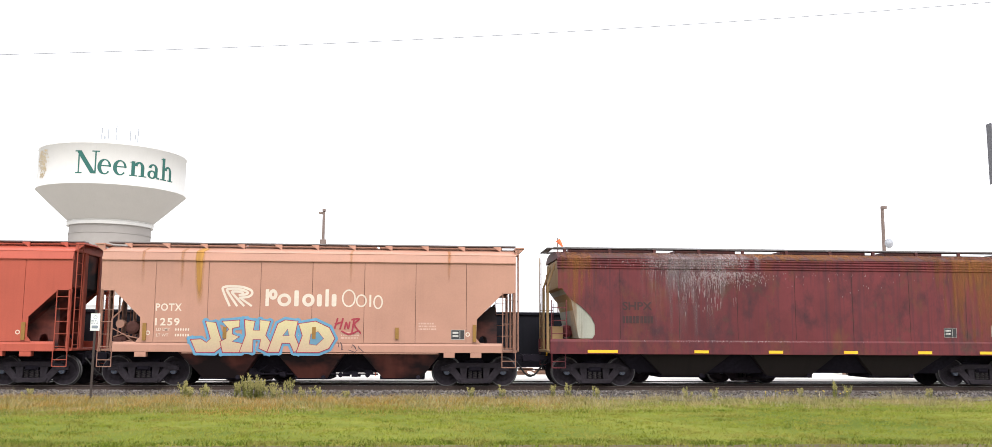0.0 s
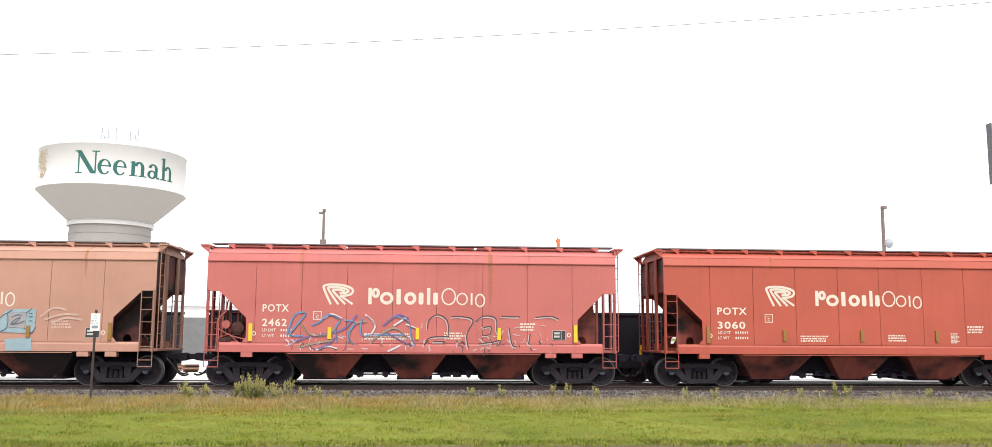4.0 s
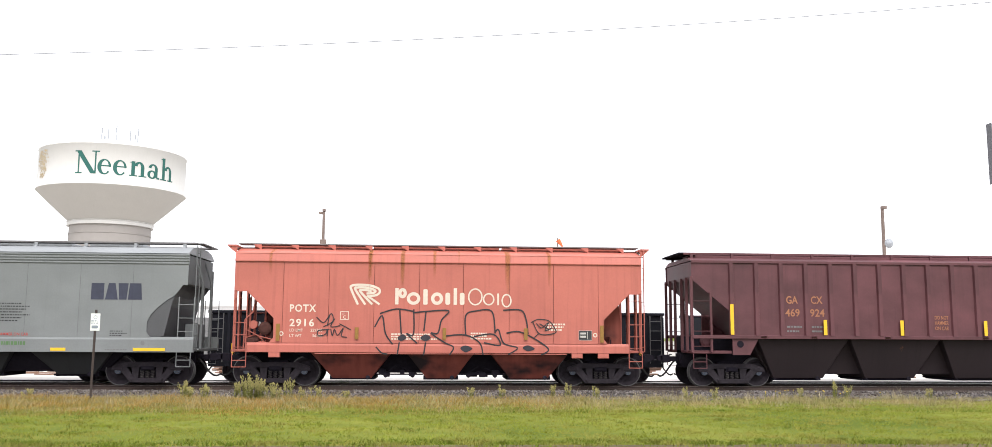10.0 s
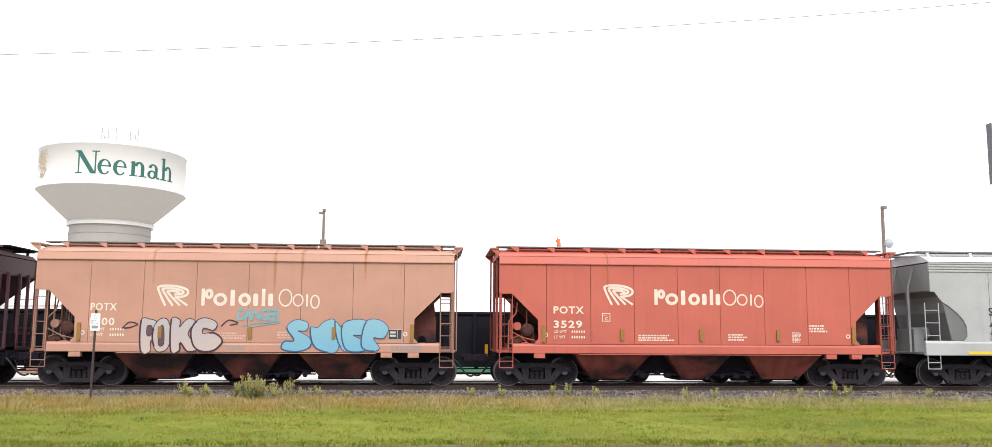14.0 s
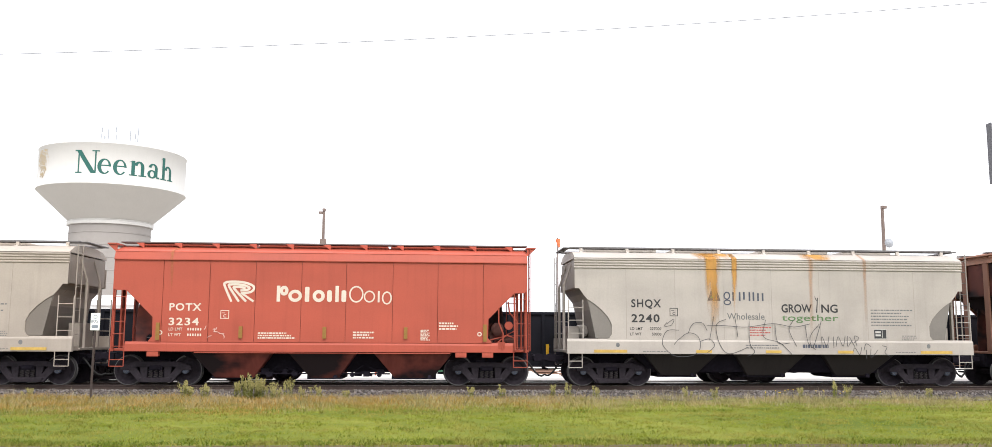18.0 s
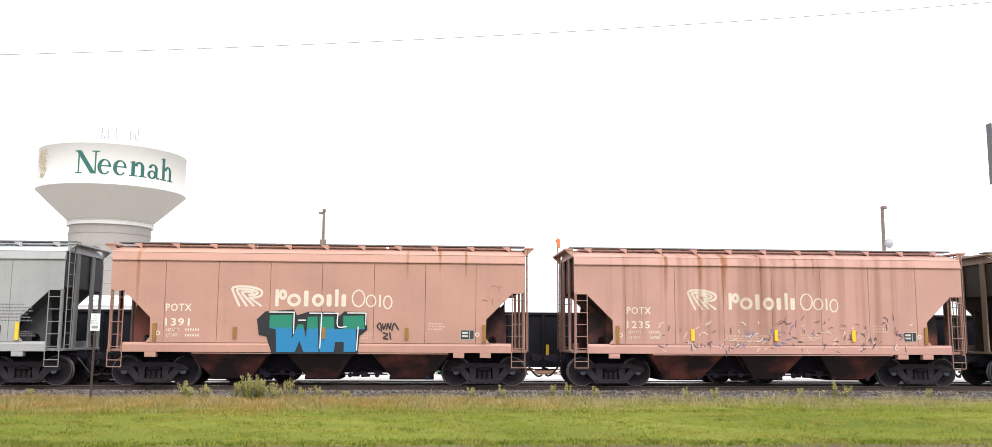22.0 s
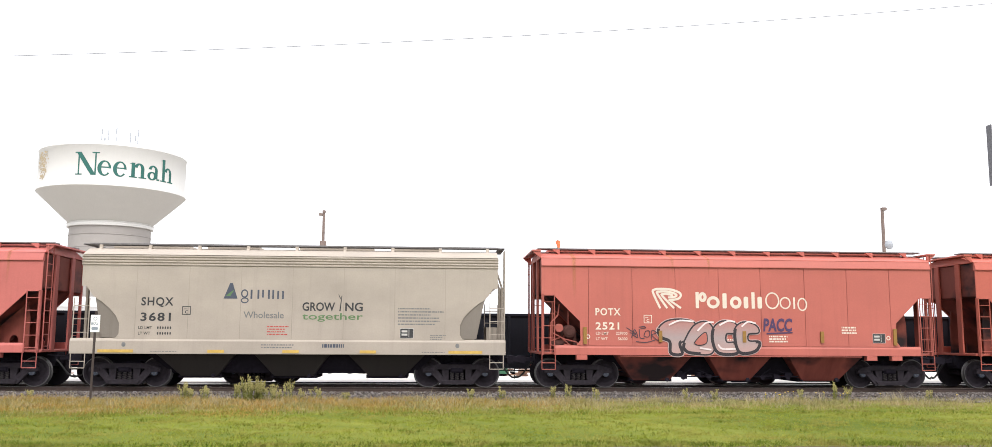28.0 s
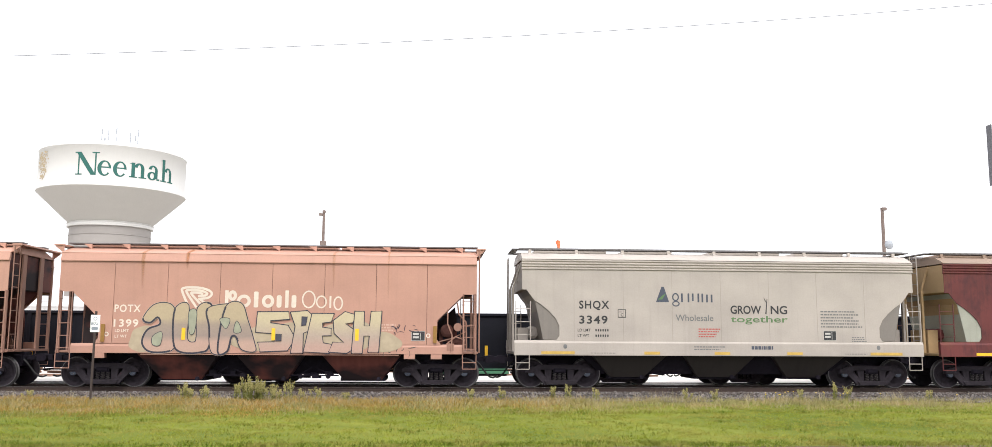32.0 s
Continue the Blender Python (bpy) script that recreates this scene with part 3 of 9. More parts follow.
# ---------------------------------------------------------------- round-sided hopper
def c_side(L, sl, y0, y1):
    """Side sheet with the curved end cut-outs."""
    e = L / 2
    p = [(-e, 3.72), (-e, 3.08), (-e + 0.14, 3.08), (-e + 0.28, 2.88), (-e + 0.40, 2.74), (-e + 0.62, 2.60), (-e + 0.86, 2.40), (-e + 1.06, 2.18),
         (-e + 1.17, 1.95), (-e + 1.17, 1.64), (-e + 1.10, 1.53), (-e + 0.96, 1.46)]
    return Geo().prism(p + [(-x, z) for x, z in reversed(p)], y0, y1)


def c_body(L):
    e = L / 2
    p = [(-e + 0.03, 4.02), (-e + 0.03, 3.10), (-e + 0.16, 3.10), (-e + 0.40, 2.72), (-e + 0.72, 1.50), (-e + 1.0, 1.06)]
    g = Geo().prism(p + [(-x, z) for x, z in reversed(p)], -TW + 0.06, TW - 0.06)
    return g.mesh("bin", bevel=0.02)


def c_bands(L):
    """Beaded horizontal bands along the top of the side."""
    e = L / 2
    prof = [(-TW + 0.04, 3.70)]
    for k in range(4):
        z = 3.71 + k * 0.085
        prof += [(-TW - 0.005, z), (-TW - 0.03, z + 0.02), (-TW - 0.03, z + 0.05), (-TW - 0.0, z + 0.07)]
    prof += [(-TW + 0.04, 4.055)]
    g = Geo().prism(prof, -e - 0.02, e + 0.02, axis="x")
    return g.mesh("beaded_band")


def c_roof(L):
    poly = [(-TW - 0.02, 4.05), (-TW + 0.10, 4.12), (-1.15, 4.26), (-0.62, 4.33), (0.62, 4.33), (1.15, 4.26), (TW - 0.10, 4.12), (TW + 0.02, 4.05)]
    return Geo().prism(poly, -L / 2, L / 2, axis="x").mesh("roof")


def c_stand(s):
    g = Geo()
    a, b = sorted((s * 1.00, s * 1.16))
    g.prism([(s * 1.16, 4.20), (s * 1.14, 4.28), (s * 1.05, 4.30), (s * 1.05, 4.40), (s * 0.97, 4.40), (s * 0.97, 4.22)], -0.05, 0.05, axis="x")
    return g.mesh("walkway_stand", bevel=0.008)


def c_sill(L, s):
    y = s * TW
    prof = [(y + s * 0.035, 1.03), (y + s * 0.035, 1.42), (y - s * 0.02, 1.50), (y - s * 0.12, 1.50), (y - s * 0.12, 1.03)]
    return Geo().prism(prof, -L / 2 - 0.25, L / 2 + 0.25, axis="x").mesh("side_sill", bevel=0.008)


def c_end(L, s):
    g = Geo()
    e = s * L / 2
    x0, x1 = sorted((e - s * 1.1, e + s * 0.25))
    g.box(x0, x1, -1.5, 1.5, 1.06, 1.14)
    for y in (-0.55, 0.55):
        a, b = sorted((e + s * 0.16, e + s * 0.24))
        g.box(a, b, y - 0.06, y + 0.06, 1.1, 3.2)
        g.tube((e + s * 0.20, y, 3.2), (e - s * 0.15, y, 4.25), 0.035, 6)
    g.box(min(e - s * 0.3, e + s * 0.05), max(e - s * 0.3, e + s * 0.05), -0.55, 0.55, 1.14, 1.9)
    return g.mesh("end_frame", bevel=0.008)


def c_slope(L, s):
    """Grey end slope sheets seen through the cut-outs."""
    e = L / 2
    p = [(-e + 0.17, 3.06), (-e + 0.42, 2.72), (-e + 0.66, 1.52), (-e + 1.25, 1.52), (-e + 1.25, 2.50)]
    p = [(x * (-s), z) for x, z in p]
    return Geo().prism(p, -TW + 0.03, TW - 0.03).mesh("end_slope")


def c_hopper(t0, t1, b0, b1):
    return hopper_mesh(t0, t1, b0, b1, 1.03, 0.34, 1.38, 0.85)


def round_car(name, label, paints, L=12.7, tape=OCHRE, tapes=None, slope=None):
    body, roofm, lowm = paints
    endm = ENDS.get(body.name, body)
    e = L / 2
    car = thing(name, label, "freight car", "cars of the freight train")
    part("bin", cached(("c_body", L), lambda: c_body(L)), car, endm)
    part("side_sheet", cached(("c_side", L, -1), lambda: c_side(L, 1, -TW, -TW + 0.03).mesh("side_sheet")), car, body)
    part("side_sheet", cached(("c_side", L, 1), lambda: c_side(L, 1, TW - 0.03, TW).mesh("side_sheet")), car, body)
    for k in range(-3, 4):
        part("weld_seam", cached(("c_seam"), lambda: Geo().prism([(-TW - 0.0025, 1.50), (-TW - 0.0025, 3.70), (-TW, 3.70), (-TW, 1.50)], -0.006, 0.006, axis="x").mesh("weld_seam")), car, lowm if L > 14 else endm).location.x = k * 1.57 * L / 12.7
    part("beaded_band", cached(("c_band", L), lambda: c_bands(L)), car, body)
    part("roof", cached(("c_roof", L), lambda: c_roof(L)), car, roofm)
    for y in (-1.02, 0.62):
        part("running_board", cached(("c_walk", L, y), lambda: board(L, y, 0.40, 4.40, 4.455)), car, GALV, "grey steel roof walkway")
    for s in (-1, 1):
        part("end_walkway", cached(("c_cross", L, s), lambda: cross_walk(e, s, 0.27, 0.95, 4.405, 4.44)), car, GALV)
    for k in range(4):
        x0, x1 = -e + 0.5 + k * (L - 1) / 4, -e + 0.5 + (k + 0.82 - 0.25 * (k % 2)) * (L - 1) / 4
        part("roof_hatch", cached(("c_hatch", L, k), lambda: Geo().box(x0, x1, -0.5, 0.5, 4.325, 4.44).mesh("roof_hatch", bevel=0.02)), car, roofm)
    n = round(L / 1.55)
    for k in range(n + 1):
        for s in (-1, 1):
            o = part("walkway_stand", cached(("c_stand", s), lambda: c_stand(s)), car, roofm)
            o.location = (-e + 0.3 + k * (L - 0.6) / n, 0, 0)
    tall = cached("c_tall", lambda: ladder_mesh(0.40, 1.05, 4.30, 9, "y"))
    short = cached("c_short", lambda: ladder_mesh(0.46, 1.10, 2.72, 4))
    st = cached("stirrup", stirrup_mesh)
    for s in (-1, 1):
        part("side_sill", cached(("c_sill", L, s), lambda: c_sill(L, s)), car, body)
        part("end_frame", cached(("c_end", L, s), lambda: c_end(L, s)), car, endm)
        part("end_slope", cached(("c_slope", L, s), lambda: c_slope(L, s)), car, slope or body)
        for x in (-e - 0.20, e - 0.24):
            o = part("ladder", short, car, body)
            o.location = (x, s * (TW - 0.02), 0)
            o = part("stirrup", st, car, body)
            o.location = (x, s * (TW + 0.02), 0)
        o = part("ladder", tall, car, endm)
        o.location = (-s * (e + 0.22), s * 1.50 - (0.40 if s > 0 else 0), 0)
    k = L / 12.7
    for i, (t0, t1, b0, b1) in enumerate(((-4.1, -1.72, -3.45, -2.35), (-1.15, 1.15, -0.6, 0.6), (1.72, 4.1, 2.35, 3.45))):
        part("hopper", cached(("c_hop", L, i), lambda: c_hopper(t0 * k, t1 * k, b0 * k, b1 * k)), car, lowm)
        part("gate", cached(("c_gate", L, i), lambda: gate_mesh(b0 * k, b1 * k, 0.38, 0.7)), car)
    part("belly", cached(("c_belly", L), lambda: hopper_mesh(-e + 1.9, e - 1.9, -e + 2.6, e - 2.6, 1.03, 0.43, 1.15, 0.75)), car, UNDER)
    o = part("reservoir", cached("reservoir", lambda: brake_mesh("reservoir")), car, body)
    o.location = (-e + 0.45, -0.35, 1.75)
    o = part("brake_valve", cached("valve", lambda: brake_mesh("valve")), car, body)
    o.location = (e - 0.60, -1.2, 1.16)
    # tape along the sill
    for x, w in tapes or [(-e + 1.12, 1.05), (-e + 4.1, 0.5), (-e + 6.35, 0.5), (-e + 8.7, 0.5), (e - 1.0, 1.05)]:
        part("reflector", cached(("c_tape", w), lambda: Geo().box(-w / 2, w / 2, -0.004, 0.004, 0, 0.09).mesh("reflector")), car, tape).location = (x, -TW - 0.046, 1.07)
    common(car, L, body, e - 1.24, 0.05)
    return car


# ---------------------------------------------------------------- ribbed hopper with open triangular ends
def r_side(L, y0, y1):
    e = L / 2
    p = [(-e, 4.01), (-e, 3.42), (-e + 1.25, 2.38), (-e + 1.25, 1.60)]
    return Geo().prism(p + [(-x, z) for x, z in reversed(p)], y0, y1)


def r_body(L):
    e = L / 2
    p = [(-e + 0.03, 3.99), (-e + 0.03, 3.42), (-e + 2.15, 1.62)]
    return Geo().prism(p + [(-x, z) for x, z in reversed(p)], -TW + 0.05, TW - 0.05).mesh("bin")


def r_roof(L):
    return Geo().prism([(-TW, 4.01), (-1.2, 4.13), (1.2, 4.13), (TW, 4.01)], -L / 2, L / 2, axis="x").mesh("roof")


def r_rail(L, y):
    return Geo().box(-L / 2 - 0.1, L / 2 + 0.1, y, y + 0.05, 4.235, 4.305).mesh("walkway_rail", bevel=0.004)


def ribbed_car(name, label, paints, L, tapes, slope):
    body, roofm, lowm = paints
    e = L / 2
    car = thing(name, label, "freight car", "cars of the freight train")
    part("bin", cached(("r_body", L), lambda: r_body(L)), car, body)
    for s in (-1, 1):
        y0, y1 = (-TW, -TW + 0.03) if s < 0 else (TW - 0.03, TW)
        part("side_sheet", cached(("r_side", L, s), lambda: r_side(L, y0, y1).mesh("side_sheet")), car, body)
        part("top_chord", cached(("r_top", L, s), lambda: Geo().box(-e, e, s * TW - 0.05, s * TW + 0.05, 3.93, 4.02).mesh("top_chord", bevel=0.01)), car, body)
        part("side_sill", cached(("r_sill", L, s), lambda: Geo().box(-e, e, s * TW - 0.06, s * TW + 0.05, 1.53, 1.64).mesh("side_sill", bevel=0.01)), car, body)
    n = 18
    for k in range(n):
        x = -e + 1.29 + k * (L - 2.58) / (n - 1)
        o = part("rib", cached("r_rib", lambda: Geo().raw(
            [(-0.09, 0, 1.63), (-0.06, -0.08, 1.63), (0.06, -0.08, 1.63), (0.09, 0, 1.63), (-0.09, 0, 3.94), (-0.06, -0.08, 3.94), (0.06, -0.08, 3.94), (0.09, 0, 3.94)],
            [(0, 1, 5, 4), (1, 2, 6, 5), (2, 3, 7, 6), (3, 0, 4, 7), (0, 3, 2, 1), (4, 5, 6, 7)]).mesh("rib")), car, body)
        o.location = (x, -TW, 0)
    part("roof", cached(("r_roof", L), lambda: r_roof(L)), car, roofm)
    part("roof_hatch", cached(("r_hatch", L), lambda: Geo().box(-e + 0.3, e - 0.3, -0.45, 0.45, 4.12, 4.315).mesh("roof_hatch", bevel=0.02)), car, roofm)
    for y in (-1.15, 1.10):
        part("walkway_rail", cached(("r_rail", L, y), lambda: r_rail(L, y)), car, body)
    for y in (-1.09, 0.71):
        part("running_board", cached(("r_walk", L, y), lambda: board(L + 0.4, y, 0.38, 4.26, 4.28)), car, UNDER)
    for s in (-1, 1):
        part("end_walkway", cached(("r_cross", L, s), lambda: Geo().box(min(s * (e - 0.5), s * (e + 0.25)), max(s * (e - 0.5), s * (e + 0.25)), -1.1, 1.1, 4.281, 4.311).mesh("end_walkway")), car, UNDER)
    for k in range(13):
        for s in (-1, 1):
            o = part("walkway_stand", cached("r_stand", lambda: Geo().box(-0.04, 0.04, -0.035, 0.035, 4.03, 4.275).mesh("walkway_stand")), car, body)
            o.location = (-e + 0.15 + k * (L - 0.3) / 12, s * 1.165, 0)
    for s in (-1, 1):
        def frame_end(s=s):
            g = Geo()
            a, b = sorted((s * e, s * (e - 1.3)))
            g.box(a, b, -1.5, 1.5, 1.06, 1.15)
            for y in (-TW + 0.02, -1.0, -0.4, 0.4, 1.0, TW - 0.02):
                g.box(s * e - 0.045, s * e + 0.045, y - 0.04, y + 0.04, 1.1, 3.5)
            for y in (-TW + 0.02, TW - 0.02):
                g.box(s * (e - 0.62) - 0.04, s * (e - 0.62) + 0.04, y - 0.03, y + 0.03, 1.1, 3.0)
            return g.mesh("end_frame", bevel=0.006)
        part("end_frame", cached(("r_end", L, s), frame_end), car, body)
        for x in (-e + 0.02, e - 0.62):
            o = part("ladder", cached("r_ladder", lambda: ladder_mesh(0.58, 1.1, 3.0, 4)), car, body)
            o.location = (x, s * (TW + 0.02), 0)
            o = part("stirrup", cached("stirrup", stirrup_mesh), car, body)
            o.location = (x, s * (TW + 0.02), 0)

        def bolster_plate(s=s):
            g = Geo()
            p = [(e - 1.3, 1.54), (e - 2.15, 1.54), (e - 1.86, 1.02), (e - 1.3, 1.02)]
            g.prism([(s * x, z) for x, z in p], -TW + 0.02, -TW + 0.05)
            return g.mesh("bolster_plate")
        part("bolster_plate", cached(("r_bol", L, s), bolster_plate), car, body)
        part("bolster_hole", cached(("r_hole", L, s), lambda: Geo().tube((s * (e - 1.55), -TW + 0.012, 1.36), (s * (e - 1.55), -TW + 0.03, 1.36), 0.11, 16).mesh("bolster_hole", [UNDER])), car)
    # added core in the low paint, closing the hopper gaps to darkness
    part("gap_filler", cached(("r_under", L), lambda: hopper_mesh(-e + 1.9, e - 1.9, -e + 2.7, e - 2.7, 1.58, 0.40, 1.25, 0.85)), car, lowm, "dark filler block between the hoppers")
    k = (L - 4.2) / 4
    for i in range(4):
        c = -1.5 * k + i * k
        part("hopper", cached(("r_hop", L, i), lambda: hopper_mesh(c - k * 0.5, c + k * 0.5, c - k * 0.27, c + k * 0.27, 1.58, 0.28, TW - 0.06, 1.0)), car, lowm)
        part("gate", cached(("r_gate", L, i), lambda: gate_mesh(c - k * 0.24, c + k * 0.24, 0.30, 0.75)), car)
    o = part("reservoir", cached("reservoir", lambda: brake_mesh("reservoir")), car, body)
    o.location = (-e + 0.8, -0.4, 1.45)
    for x, z0, z1 in tapes:
        part("reflector", cached(("r_tape", round(z1 - z0, 2)), lambda: Geo().box(-0.055, 0.055, -0.004, 0.004, 0, z1 - z0).mesh("reflector")), car, YELLOW).location = (x, -TW - 0.092, z0)
    common(car, L, body, e - 1.42, 0.0, (0.58, 1.60))
    return car

# ------------------------------------------------------------------ ground, tracks and yard
RAIL_TOP, RAIL2_TOP = 0.20, 0.05
TRACK_Y, TRACK2_Y = 29.77, 34.75


def sheet(name, x0, x1, y0, y1, z, material, label, nx=1, ny=1, wave=0.0):
    xs, ys = np.linspace(x0, x1, nx + 1), np.linspace(y0, y1, ny + 1)
    g = Geo()
    for y in ys:
        for x in xs:
            g.v.append((float(x), float(y), z + (wave * noise.noise((x * 0.4, y * 0.4, 3.0)) if wave else 0.0)))
    for j in range(ny):
        for i in range(nx):
            a = j * (nx + 1) + i
            g.f.append((a, a + 1, a + nx + 2, a + nx + 1))
            g.m.append(0)
    return solid(name, g, material, label, kind="structure")


def soil_mat(name, a, b, c, scale=1.2, bump=0.5):
    m, nt, bsdf = nodes_of(name)
    co = add(nt, "ShaderNodeTexCoord").outputs["Object"]
    n1 = noise_at(nt, co, scale, detail=8, rough=0.65)
    n2 = noise_at(nt, co, scale * 14, detail=4)
    n3 = noise_at(nt, co, scale * 0.12, detail=4)
    col = blend(nt, ramp(nt, n1, 0.3, 0.7), a, b)
    col = blend(nt, ramp(nt, n2, 0.45, 0.8), col, c)
    col = blend(nt, ramp(nt, n3, 0.4, 0.65), col, shade(a, 0.8))
    nt.links.new(col, bsdf.inputs["Base Color"])
    bsdf.inputs["Roughness"].default_value = 0.9
    bsdf.inputs["Specular IOR Level"].default_value = 0.15
    relief(nt, bsdf, n2, bump, 0.04)
    return m


TURF = soil_mat("turf", (0.105, 0.145, 0.012), (0.21, 0.235, 0.030), (0.24, 0.20, 0.05), 1.4)
DIRT = soil_mat("dirt", (0.11, 0.08, 0.045), (0.20, 0.15, 0.10), (0.055, 0.045, 0.028), 3.0)
GRAVEL = soil_mat("ballast_bed", (0.13, 0.12, 0.12), (0.20, 0.185, 0.18), (0.07, 0.065, 0.065), 6.0, 0.9)
CONCRETE = soil_mat("pale_yard_concrete", (0.70, 0.66, 0.61), (0.80, 0.76, 0.71), (0.58, 0.53, 0.48), 0.5, 0.1)
RAILM = plain("rail_side_rust", (0.055, 0.035, 0.028), 0.8, vary=0.35)
RAILTOP = plain("rail_head_polished", (0.45, 0.44, 0.43), 0.25, 0.9, vary=0.1)
TIEM = plain("creosoted_tie", (0.045, 0.036, 0.032), 0.9, vary=0.4)

sheet("ground", -1500, 1500, -300, 2500, 0.0, TURF, "wide flat ground with short green turf")
sheet("road", -120, 120, -6, 12.2, 0.012, soil_mat("asphalt", (0.045, 0.045, 0.047), (0.06, 0.06, 0.062), (0.09, 0.09, 0.09), 3.0), "grey asphalt road along the tracks")
sheet("verge", -60, 60, 12.2, 14.88, 0.008, DIRT, "strip of bare brown dirt beside the road")
sheet("ballast_bed", -520, 530, 25.6, 32.0, 0.012, GRAVEL, "grey crushed-stone ballast bed under the tracks")
# unseen pale sheet, added to bounce light up under the tower bowl
sheet("bounce_ground", -400, 400, 69.0, 420.0, 0.012, soil_mat("pale_bounce_ground", (0.42, 0.40, 0.37), (0.50, 0.47, 0.43), (0.34, 0.31, 0.28), 0.8, 0.2), "unseen pale ground that bounces light up to the water tower")
yard = Geo().box(-160, 160, 31.9, 70.0, -0.1, 0.016)
solid("yard_pavement", yard, CONCRETE, "pale concrete yard pavement behind the tracks", kind="structure")


def rail_profile(y):
    return [(y - 0.07, 0.0), (y - 0.07, 0.015), (y - 0.012, 0.04), (y - 0.012, 0.12), (y - 0.036, 0.135), (y - 0.036, 0.163), (y + 0.036, 0.163),
            (y + 0.036, 0.135), (y + 0.012, 0.12), (y + 0.012, 0.04), (y + 0.07, 0.015), (y + 0.07, 0.0)]


def track(y, x0, x1, label, pieces, top=RAIL_TOP):
    base = top - 0.165
    tr = thing("railway_track", label, "", kind="structure", at=pose(0, y, base))
    tr["kind"] = "structure"
    for s in (-1, 1):
        g = Geo().prism(rail_profile(s * 0.7535), x0, x1, axis="x")
        part("rail", g.mesh("rail", [RAILM]), tr)
        h = Geo().box(x0, x1, s * 0.7535 - 0.030, s * 0.7535 + 0.030, 0.1645, 0.167)
        part("rail_head", h.mesh("rail_head", [RAILTOP]), tr, label="polished steel running surface")
    n = int((x1 - x0) / 0.53)
    tie = Geo().box(-0.115, 0.115, -1.30, 1.30, -0.16, -0.002).mesh("tie", [TIEM], bevel=0.012)
    rest = Geo()
    for i in range(n):
        x = x0 + 0.53 * (i + 0.5)
        if pieces and -19 < x < 24:
            o = part("tie", tie, tr)
            o.matrix_basis = pose(x + random.uniform(-0.03, 0.03), random.uniform(-0.04, 0.04), random.uniform(-0.008, 0.0), 0, 0, random.uniform(-1.2, 1.2))
        else:
            rest.box(x - 0.115, x + 0.115, -1.30, 1.30, -0.16, -0.004)
    tagged(part("ties", rest.mesh("ties", [TIEM]), tr), kind="stuff")
    return tr


track(TRACK_Y, -500, 510, "main railway track with rusty rails and dark wooden ties", True)
track(TRACK2_Y, -75, 85, "second railway track sunk in the yard pavement", False, RAIL2_TOP)


def scatter_stones():
    """Crushed stone heaped along the near shoulder of the track."""
    rng = np.random.default_rng(4)
    n = 26000
    xs = rng.uniform(-20, 26, n)
    ys = np.where(rng.random(n) < 0.75, rng.uniform(24.9, 28.9, n), rng.uniform(28.9, 31.8, n))
    ragged = 25.5 + 0.45 * np.sin(xs * 0.7) + 0.3 * np.sin(xs * 2.3 + 1)
    keep = ys > ragged
    xs, ys = xs[keep], ys[keep]
    n = len(xs)
    size = rng.uniform(0.025, 0.062, n)
    zz = 0.012 + np.where(ys < 26.6, 0.0, np.minimum((ys - 26.6) * 0.06, 0.06)) * (ys < 28.4) + rng.uniform(0, 0.02, n)
    octa = np.array([(1, 0, 0), (0, 1, 0), (-1, 0, 0), (0, -1, 0), (0.2, 0.1, 0.9), (-0.1, 0.1, -0.8)])
    tri = np.array([(0, 1, 4), (1, 2, 4), (2, 3, 4), (3, 0, 4), (1, 0, 5), (2, 1, 5), (3, 2, 5), (0, 3, 5)])
    a = rng.uniform(0, 6.283, n)
    jit = rng.uniform(0.6, 1.25, (n, 6, 3))
    p = octa[None] * jit * size[:, None, None]
    c, s = np.cos(a)[:, None], np.sin(a)[:, None]
    q = np.stack([p[:, :, 0] * c - p[:, :, 1] * s + xs[:, None], p[:, :, 0] * s + p[:, :, 1] * c + ys[:, None], p[:, :, 2] * 0.8 + zz[:, None]], -1)
    f = (tri[None] + 6 * np.arange(n)[:, None, None]).reshape(-1, 3)
    return fast_mesh("ballast_stones", q.reshape(-1, 3), f)


def fast_mesh(name, verts, tris):
    me = bpy.data.meshes.new(name)
    me.vertices.add(len(verts))
    me.vertices.foreach_set("co", np.ascontiguousarray(verts, dtype=np.float32).ravel())
    me.loops.add(len(tris) * 3)
    me.loops.foreach_set("vertex_index", np.ascontiguousarray(tris, dtype=np.int32).ravel())
    me.polygons.add(len(tris))
    me.polygons.foreach_set("loop_start", np.arange(0, len(tris) * 3, 3, dtype=np.int32))
    me.update()
    return me


stones = new("ballast_stones", scatter_stones())
stones.data.materials.append(island("crushed_stone", (0.065, 0.058, 0.055), (0.25, 0.225, 0.215), (0.10, 0.08, 0.07), 0.9, 1.2))
tagged(stones, "loose grey crushed ballast stones beside the track", "ballast", kind="stuff")


